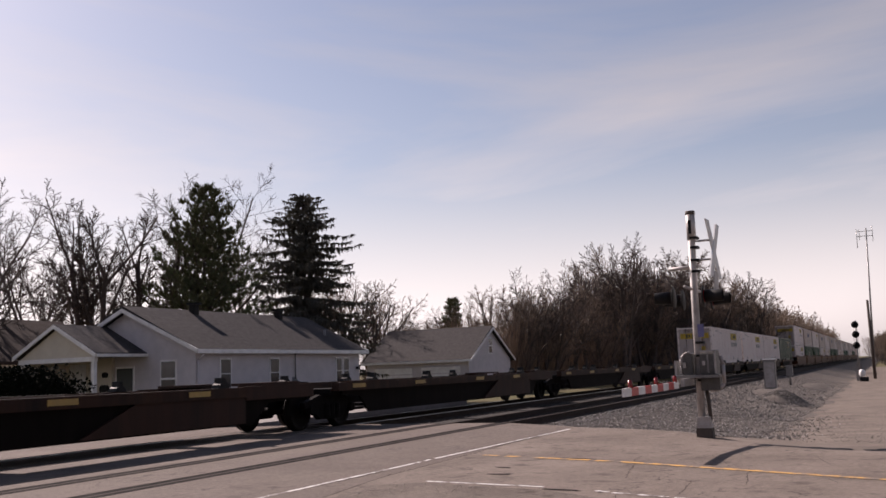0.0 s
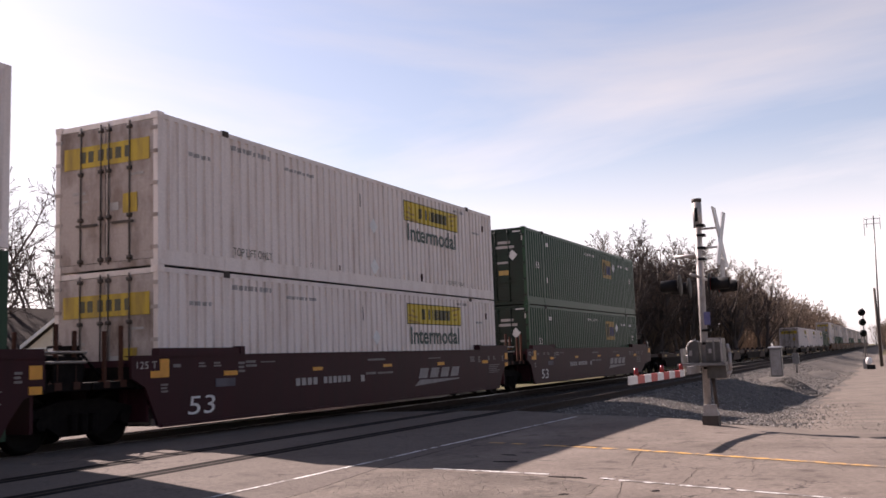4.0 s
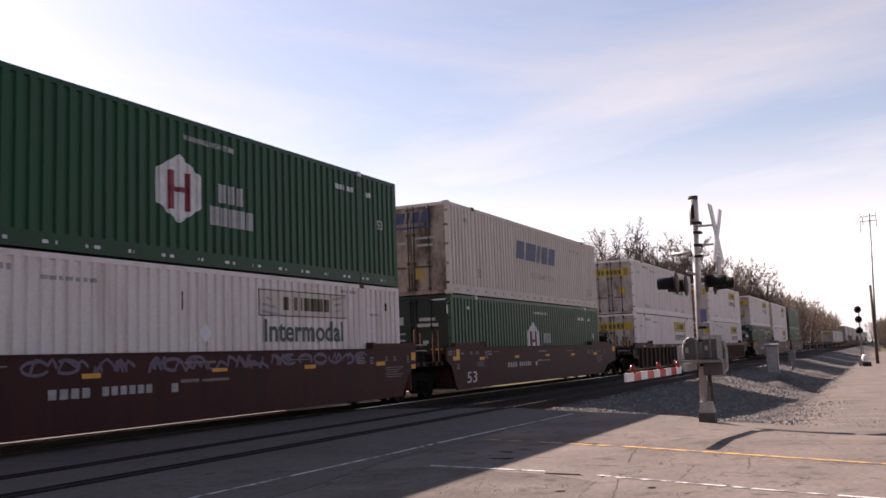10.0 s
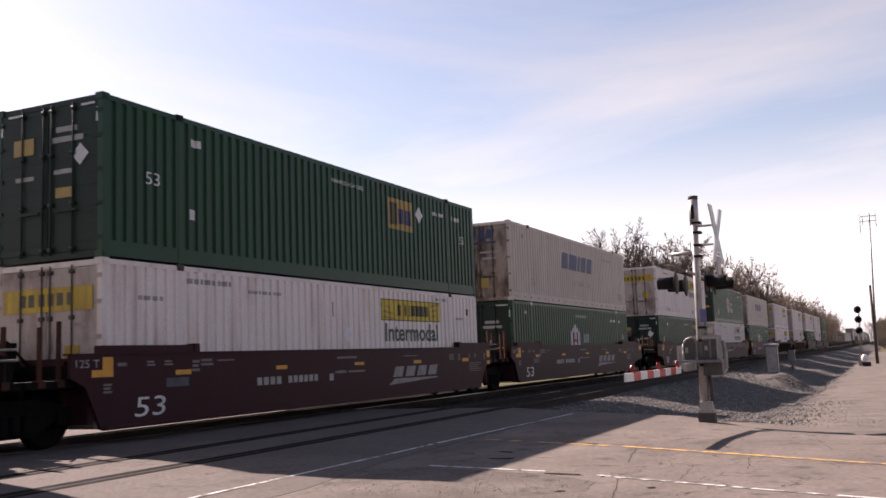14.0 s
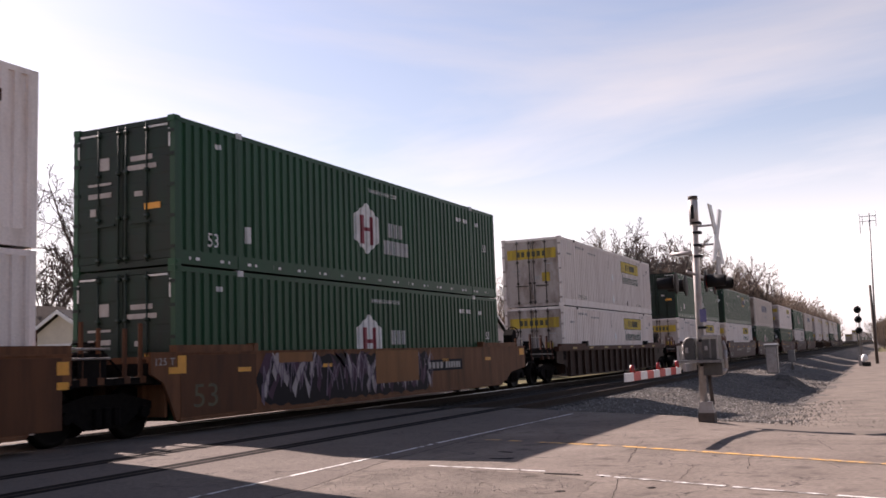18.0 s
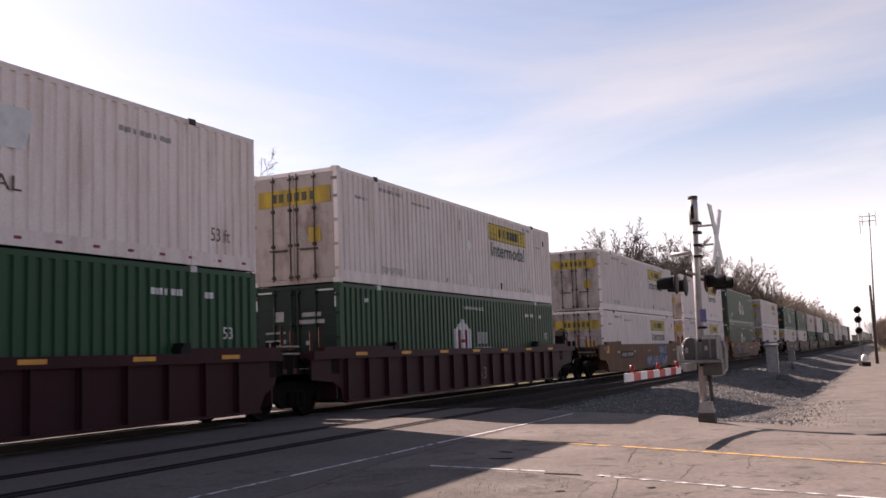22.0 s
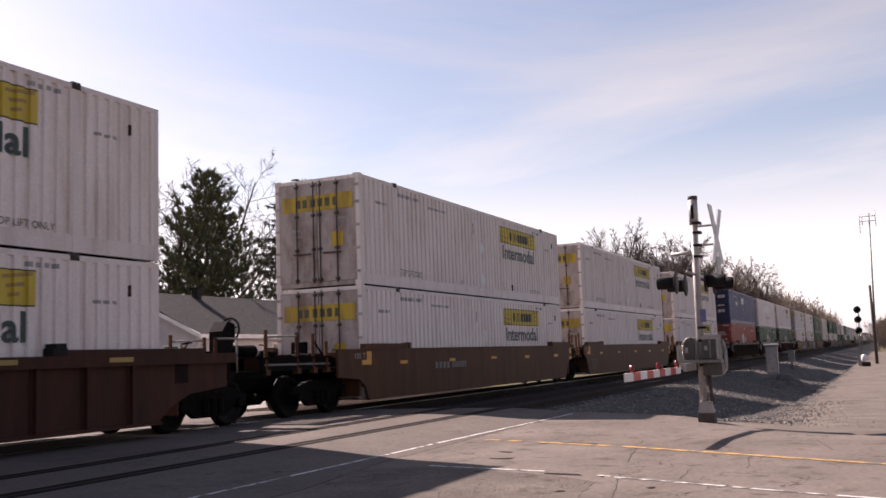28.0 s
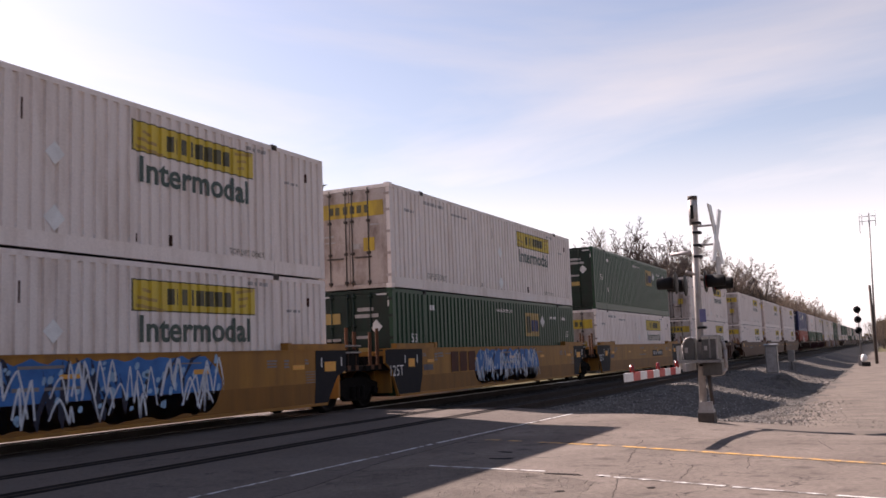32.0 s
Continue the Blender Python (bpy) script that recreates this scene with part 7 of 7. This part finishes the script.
SPINE = ((70, 29.0, 9.6), (80, 27.5, 10.8), (86, 26.6, 11.2), (91, 26.0, 12.6), (97, 25.0, 13.4), (110, 24.0, 15.6), (128, 22.6, 17.4), (150, 21.0, 18.4), (189, 20.5, 15.6), (240, 20.0, 14.6), (330, 20.0, 14.5), (430, 20.0, 14.5))
for (x0, y0, h0), (x1, y1, h1) in zip(SPINE, SPINE[1:]):
    n = max(1, round((x1 - x0) / (4.6 if x0 < 150 else 6.5)))
    for k in range(n):
        f = k / n
        for row in (0,) if x0 < 86 else (0, 1) if x0 < 150 else (0,):
            bare_tree("far" if x0 > 160 else rnd.choice(("thicket", "scrub", "thicket", "ash" if x0 > 85 else "scrub", "round" if x0 > 85 else "scrub")), x0 + (x1 - x0) * f + rnd.uniform(-1.6, 1.6), y0 + (y1 - y0) * f + row * 4.5 + rnd.uniform(-0.8, 1.4),
                      (h0 + (h1 - h0) * f) * rnd.uniform(0.72, 1.06) * (0.94 if row == 0 else 1.05), rnd.uniform(0, 6.28))
for x, y, h in ((210, -9, 7), (235, -7, 8), (260, -6, 8), (300, -3, 9), (340, 0, 9), (390, 3, 9), (180, -12, 6), (300, 1.2, 9), (322, 0.2, 10), (352, 1.9, 10), (275, -0.6, 8.5), (255, 0.2, 7), (420, 1.0, 11), (450, 3.5, 11), (480, 6, 11)):
    bare_tree("far", x, y, h + 0.7, rnd.uniform(0, 6.28), -1.25)


def conifer(kind, seed, high, reach, start, dense, mat, label, x, y, ragged=0.3, power=1.0, gap=0.34):
    """Trunk, boughs, and needles: upswept tufts at the ends of a pine's boughs, hanging fringes under a spruce's."""
    rnd = random.Random(seed)
    t = thing("conifer", label, "tree", "evergreens", pose(x, y, -0.5))
    wood, green = Shape(True), Shape()
    wood.tube((0, 0, -0.2), (0, 0, high), 0.018 * high, 0.02, sides=8)

    def tuft(c, way, size, count, spread):
        for _ in range(count):
            d = (way + Vector((rnd.uniform(-1, 1), rnd.uniform(-1, 1), rnd.uniform(-1, 1))) * spread).normalized()
            w = d.cross(Vector((rnd.uniform(-1, 1), rnd.uniform(-1, 1), rnd.uniform(-1, 1)))).normalized() * size * rnd.uniform(0.10, 0.2)
            s = size * rnd.uniform(0.6, 1.2)
            green.face(c - w, c + w, c + d * s)

    z = start
    while z < high - 0.1:
        f = (high - z) / (high - start)
        size = reach * f ** power
        n = max(4, int(dense * (0.5 + f)))
        a0 = rnd.uniform(0, 6.28)
        for k in range(n):
            a = a0 + 2 * math.pi * k / n + rnd.uniform(-0.3, 0.3)
            length = size * (1 - ragged + 1.25 * ragged * rnd.random() ** 0.8) + 0.2
            out = Vector((math.cos(a), math.sin(a), 0))
            side = Vector((-out.y, out.x, 0))
            steps = max(2, int(length / 0.4))
            slope = rnd.uniform(0.15, 0.55) if kind == "pine" else rnd.uniform(0.05, 0.3) + 0.35 * (1 - f)
            prev = Vector((0, 0, z))
            for i in range(1, steps + 1):
                u = i / steps
                if kind == "pine":
                    q = Vector((0, 0, z)) + out * (length * u) + side * (0.15 * math.sin(u * 5 + a)) + Vector((0, 0, length * (slope * u + 0.25 * u * u)))
                else:
                    q = Vector((0, 0, z)) + out * (length * u) + Vector((0, 0, length * (slope * u - 0.62 * u * u + 0.30 * u ** 4)))
                wood.tube(prev, q, 0.035 * (1.1 - u) + 0.008, 0.035 * (1.05 - u) + 0.006, sides=3, caps=False)
                way = (q - prev).normalized()
                if kind == "pine":
                    for _ in range(1 if u < 0.3 else 4):
                        g = rnd.uniform(-0.75, 0.75) * (1.15 - 0.7 * u)
                        c = prev.lerp(q, rnd.random()) + side * g + Vector((0, 0, rnd.uniform(-0.15, 0.2)))
                        tuft(c, (way * 0.6 + side * g * 0.6 + Vector((0, 0, 0.55))).normalized(), rnd.uniform(0.30, 0.46), 7, 0.6)
                else:
                    for _ in range(6):
                        g = rnd.uniform(-0.62, 0.62) * (1.25 - u)
                        c = prev.lerp(q, rnd.random()) + side * g
                        tuft(c, (way * 0.7 + side * g + Vector((0, 0, -0.35))).normalized(), rnd.uniform(0.20, 0.34), 3, 0.45)
                        tuft(c, Vector((0, 0, -1)), rnd.uniform(0.25, 0.62) * (1.1 - 0.5 * u), 3, 0.22)
                prev = q
        z += rnd.uniform(0.6, 1.5) * (0.2 + gap * f)
    part("trunk", wood, M["bark"], t)
    part("crown", green, M[mat], t)
    return t


conifer("pine", 4, 13.3, 4.5, 1.0, 7, "needle", "broad dark green pine behind the white house", 44.8, 36.5, 0.58, 0.66, 0.42)
conifer("spruce", 9, 13.4, 5.6, 1.0, 8, "needle_blue", "tall drooping dark spruce behind the white house", 50.1, 32.9, 0.5, 0.55, 0.5)
conifer("pine", 6, 9.6, 2.2, 0.8, 7, "needle", "small dark pine far behind the garage", 96.5, 43.8, 0.5, 0.6, 0.3)


# low growth under the trees along the line
def undergrowth():
    rnd = random.Random(31)
    s = Shape()
    for _ in range(60000):
        x = 66 + 100 * rnd.random() ** 1.3
        y = 29 - (x - 66) * 0.085 + rnd.uniform(-1.0, 9)
        h = rnd.uniform(0.8, 5.5)
        lean = Vector((rnd.uniform(-0.5, 0.5), rnd.uniform(-0.5, 0.5), 1)).normalized()
        p = Vector((x, y, -0.5 + rnd.uniform(0, 1.5)))
        q = p + lean * h
        w = Vector((rnd.uniform(-1, 1), rnd.uniform(-1, 1), 0)).normalized() * rnd.uniform(0.012, 0.04)
        s.face(p - w, p + w, q)
    return s


structure("undergrowth", undergrowth, M["brush"], "tangled dry brown brush under the lineside trees", "brush", kind="stuff")


# ---------------------------------------------------------------- loose stone
def stones(seed, count, place, r0, r1):
    rnd = random.Random(seed)
    s = Shape()
    base = [(1, 0, 0), (-1, 0, 0), (0, 1, 0), (0, -1, 0), (0, 0, 1), (0, 0, -1)]
    tri = [(0, 2, 4), (2, 1, 4), (1, 3, 4), (3, 0, 4), (2, 0, 5), (1, 2, 5), (3, 1, 5), (0, 3, 5)]
    for _ in range(count):
        x, y, z = place(rnd)
        r = rnd.uniform(r0, r1)
        rot = Euler((rnd.uniform(0, 6), rnd.uniform(0, 6), rnd.uniform(0, 6))).to_matrix()
        i = len(s.v)
        for b in base:
            v = rot @ Vector((b[0] * rnd.uniform(0.7, 1.2), b[1] * rnd.uniform(0.6, 1.1), b[2] * rnd.uniform(0.5, 0.9))) * r
            s.v.append((x + v.x, y + v.y, z + v.z))
        s.f += [tuple(i + k for k in t) for t in tri]
    return s


def heap_stones(r):
    a, d = r.uniform(0, 6.28), r.random() ** 0.6
    x, y = 48.0 + 2.3 * d * math.cos(a), 4.6 + 1.5 * d * math.sin(a)
    return x, y, land(x, y) + 0.55 * (0.5 + 0.5 * math.cos(math.pi * d))


def near_bank(r):
    x = 19.6 + 17.5 * r.random() ** 1.5
    y = r.uniform(1.2, 8.2)
    while y < 4.6 and r.random() > ((y - 1.2) / 3.4) ** 1.6:
        y = r.uniform(1.2, 8.2)
    return x, y, (-0.20 if y > 6.9 else land(x, y)) + r.uniform(-0.01, 0.02)


def far_bank(r):
    x = 34 + 50 * r.random() ** 1.5
    y = r.uniform(3.0, 8.2)
    return x, y, (-0.20 if y > 6.9 else land(x, y)) + 0.01


def lot(r):
    x = 19.0 + 26 * r.random() ** 1.3
    y = 4.2 - 11 * r.random() ** 1.4
    return x, y, land(x, y) + r.uniform(0, 0.015)


structure("ballast_stones", lambda: stones(1, 26000, near_bank, 0.013, 0.036), M["stone"], "loose grey crushed stones on the ballast bank", "stones", kind="stuff")
structure("ballast_stones", lambda: stones(4, 2600, near_bank, 0.014, 0.034), M["stone_pale"], "pale chips among the grey ballast stones", "stones", kind="stuff")
structure("ballast_stones", lambda: stones(2, 5000, far_bank, 0.035, 0.07), M["stone"], "loose grey crushed stones farther along the bank", "stones", kind="stuff")
def crumbs(r):
    return r.uniform(6.8, 10.5), r.uniform(2.9, 5.7), -0.071 + r.uniform(0, 0.004)


structure("heap_stones", lambda: stones(8, 2600, heap_stones, 0.03, 0.075), M["stone"], "loose stones on the gravel heap beside the cabinet", "stones", kind="stuff")
structure("asphalt_crumbs", lambda: stones(5, 500, crumbs, 0.004, 0.010), M["stone"], "crumbs of broken asphalt on the road", "crumbs", kind="stuff")
structure("gravel_stones", lambda: stones(3, 7000, lot, 0.005, 0.014), M["stone"], "scattered small stones on the gravel lot", "stones", kind="stuff")


def heap(x0, y0, rx, ry, high, seed):
    s = Shape(True)
    n = 16
    for j in range(n + 1):
        for i in range(n + 1):
            u, v = 2 * i / n - 1, 2 * j / n - 1
            r = min(1.0, math.hypot(u, v))
            z = high * (math.cos(r * math.pi) * 0.5 + 0.5) * (1 + 0.5 * noise.noise((u * 2 + seed, v * 2, seed)))
            s.v.append((x0 + u * rx, y0 + v * ry, land(x0 + u * rx, y0 + v * ry) - 0.02 + z))
    for j in range(n):
        for i in range(n):
            a = j * (n + 1) + i
            s.f.append((a, a + 1, a + n + 2, a + n + 1))
    return s


for x0, y0, rx, ry, high, seed in ((52.0, 5.4, 5.0, 1.3, 0.34, 1), (48.0, 4.6, 2.4, 1.6, 0.58, 6), (72.0, 4.6, 10.0, 1.3, 0.16, 3)):
    structure("gravel_heap", lambda: heap(x0, y0, rx, ry, high, seed), M["bank"], "low heap of spread gravel beside the track", "gravel heap")


# ---------------------------------------------------------------- lineside things
def cabinet():
    c = thing("relay_cabinet", "grey metal equipment cabinet on legs beside the track", "cabinet", m=Matrix.Translation((55.4, 5.94, -0.52)) @ Matrix.Scale(1.19, 4))
    part("body", Shape().box(-0.22, 0.22, -0.26, 0.26, 0.15, 1.42), M["galvanised"], c)
    part("roof", Shape().prism([(-0.28, 1.42), (0.28, 1.42), (0.28, 1.47), (0, 1.53), (-0.28, 1.47)], -0.32, 0.32, "y"), M["galvanised"], c)
    part("door", Shape().box(-0.24, -0.22, -0.22, 0.22, 0.2, 1.36), M["silver_paint"], c)
    part("foot", Shape().box(-0.27, 0.27, -0.32, 0.32, -0.1, 0.15), M["concrete"], c)
    return c


cabinet()
b = thing("track_box", "small grey post-mounted box beside the track", "signal box", m=Matrix.Translation((66.4, 5.89, -0.52)) @ Matrix.Scale(1.17, 4))
part("post", Shape(True).tube((0, 0, 0), (0, 0, 0.9), 0.06, sides=8), M["galvanised"], b)
part("box", Shape().box(-0.16, 0.16, -0.17, 0.17, 0.55, 1.15), M["galvanised"], b)


def block_signal():
    c = thing("block_signal", "grey mast with two dark round railway signal heads", "railway signal", m=pose(95.0, 2.42, -0.4))
    part("mast", Shape(True).tube((0, 0, -0.7), (0, -0.06, 4.9), 0.07, sides=10), M["galvanised"], c)
    part("base", Shape().box(-0.25, 0.25, -0.25, 0.25, -0.75, 0.3), M["concrete"], c)
    part("ladder", Shape(True).tube((0.25, 0.2, 0.2), (0.12, 0.15, 4.4), 0.02, sides=5).tube((0.25, -0.2, 0.2), (0.12, -0.15, 4.4), 0.02, sides=5), M["galvanised"], c)
    for z in (4.52, 3.62, 2.62):
        h = part("signal_head", Shape(True).lathe([(0.0, 0.10), (0.22, 0.08), (0.32, 0.02), (0.32, -0.02), (0.0, -0.04)], (0, 0, 0), "x", 20), M["black_paint"], c, "round black target", at=pose(-0.15, 0, z))
        part("hood", Shape(True).lathe([(0.13, -0.35), (0.13, -0.04), (0.12, -0.04), (0.12, -0.35)], (0, 0, 0), "x", 12), M["black_paint"], h)
    return c


block_signal()
w = thing("switch_lamp", "small white and dark trackside case", "signal box", m=pose(93.0, 2.12, -0.55))
part("case", Shape(True).lathe([(0.0, 0.62), (0.18, 0.56), (0.27, 0.35), (0.27, 0.12), (0.18, -0.03)], (0, 0, 0), "z", 12), M["white_paint"], w)
part("foot", Shape().box(-0.3, 0.3, -0.5, 0.2, -0.75, -0.08), M["black_paint"], w)


def radio_mast():
    c = thing("radio_mast", "thin grey radio mast with crossed antenna rods on top", "mast", m=pose(105.0, 1.18, -0.4))
    part("pole", Shape(True).tube((0.0, 0.06, -0.7), (0.0, -0.38, 14.6), 0.11, 0.06, sides=8), M["galvanised"], c)
    for z in (14.3, 13.8):
        part("antenna", Shape(True).tube((0, -0.95, z), (0, 0.55, z), 0.03, sides=5), M["galvanised"], c)
    for y, a, b in ((-0.95, 13.2, 14.8), (0.55, 12.6, 14.6), (0.30, 13.4, 14.5)):
        part("antenna", Shape(True).tube((0, y, a), (0, y, b), 0.03, sides=5), M["galvanised"], c)
    return c


radio_mast()
u = thing("utility_pole", "short weathered wooden utility pole", "pole", m=pose(104.0, 1.22, -0.4))
part("pole", Shape(True).tube((0, 0, -0.7), (0, 0.08, 7.2), 0.16, 0.12, sides=10), M["bark"], u)


def parked_car():
    c = thing("parked_car", "dark parked sedan beside the white house", "car", m=pose(31.6, 22.3, -0.46))
    part("body", Shape().prism([(0.0, 0.30), (0.05, 0.72), (0.25, 0.88), (1.0, 0.95), (3.1, 0.95), (4.3, 0.80), (4.5, 0.62), (4.5, 0.30)], -0.86, 0.86), M["car_paint"], c)
    part("roof", Shape().prism([(1.15, 1.40), (1.5, 1.45), (2.6, 1.45), (2.95, 1.40)], -0.62, 0.62), M["car_paint"], c)
    for y in (-0.74, 0.74):
        part("side_window", Shape().prism([(0.75, 0.95), (3.5, 0.95), (2.9, 1.40), (1.2, 1.40)], y - 0.04, y + 0.04), M["glass"], c)
    part("windscreen", Shape().prism([(2.9, 1.41), (3.5, 0.95), (3.44, 0.95), (2.84, 1.41)], -0.70, 0.70), M["glass"], c)
    part("rear_window", Shape().prism([(1.2, 1.41), (0.72, 0.95), (0.78, 0.95), (1.26, 1.41)], -0.70, 0.70), M["glass"], c)
    for x in (0.85, 3.6):
        for y in (-0.80, 0.80):
            w = part("wheel", lambda: Shape(True).lathe([(0.20, -0.1), (0.31, -0.09), (0.32, 0.0), (0.31, 0.09), (0.20, 0.1)], (0, 0, 0), "y", 18), M["black_paint"], c, "black tyre", key="cartyre", at=pose(x, y, 0.32))
            part("rim", lambda: Shape(True).lathe([(0.0, -0.07), (0.20, -0.08), (0.20, 0.08), (0.0, 0.07)], (0, 0, 0), "y", 14), M["galvanised"], w, key="carrim")


parked_car()


# hedge before the porch
def hedge():
    rnd = random.Random(2)
    t = thing("hedge", "rounded dark evergreen hedge in front of the porch", "hedge", m=pose(20.4, 22.4, -0.4))
    s = Shape()
    for _ in range(9000):
        u, v = rnd.uniform(-3.6, 1.35), rnd.gauss(0, 0.5)
        z = rnd.random() ** 0.6 * 2.22 * max(0.3, 1 - (max(0.0, u + 0.6) / 2.1) ** 2) ** 0.5
        c = Vector((u, v, max(0.05, z)))
        a = Vector((rnd.uniform(-1, 1), rnd.uniform(-1, 1), rnd.uniform(-1, 1))).normalized() * 0.07
        d = Vector((rnd.uniform(-1, 1), rnd.uniform(-1, 1), rnd.uniform(-1, 1))).normalized() * 0.09
        s.face(c, c + a, c + a + d, c + d)
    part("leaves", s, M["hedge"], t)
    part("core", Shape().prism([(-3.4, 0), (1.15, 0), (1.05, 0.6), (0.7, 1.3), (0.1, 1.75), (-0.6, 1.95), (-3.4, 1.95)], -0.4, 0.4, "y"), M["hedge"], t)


hedge()


def far_house():
    h = thing("house", "low house with a brown shingle roof behind the hedge", "house", m=pose(24.0, 34.0, -0.4))
    part("wall", Shape().box(0, 10.5, 0, 7, 0, 2.7), M["cream"], h)
    part("roof_slope", Shape().prism([(-0.4, 2.6), (3.5, 4.7), (3.5, 4.85), (-0.4, 2.75)], -0.4, 10.9, "x"), M["shingle_brown"], h)
    part("roof_slope", Shape().prism([(7.4, 2.6), (3.5, 4.7), (3.5, 4.85), (7.4, 2.75)], -0.4, 10.9, "x"), M["shingle_brown"], h)
    part("gable", Shape().prism([(0, 2.65), (7, 2.65), (3.5, 4.65)], 0, 0.1, "x"), M["cream"], h)


far_house()


shed = thing("shed", "small pale metal shed beside the line", "shed", m=pose(122.0, -4.6, -0.4))
part("wall", Shape().box(0, 5, 0, 3.2, -0.8, 2.8), M["silver_paint"], shed)
part("roof", Shape().prism([(-0.2, 2.8), (3.4, 2.8), (1.6, 3.5)], -0.2, 5.2, "x"), M["galvanised"], shed)


# ---------------------------------------------------------------- what moves
def motions():
    for ob, u, z in MOVERS:
        walk(ob, [(0.0, pose(u, TRACK_Y, z)), (32.0, pose(u + SPEED * 32.0, TRACK_Y, z))])


motions()
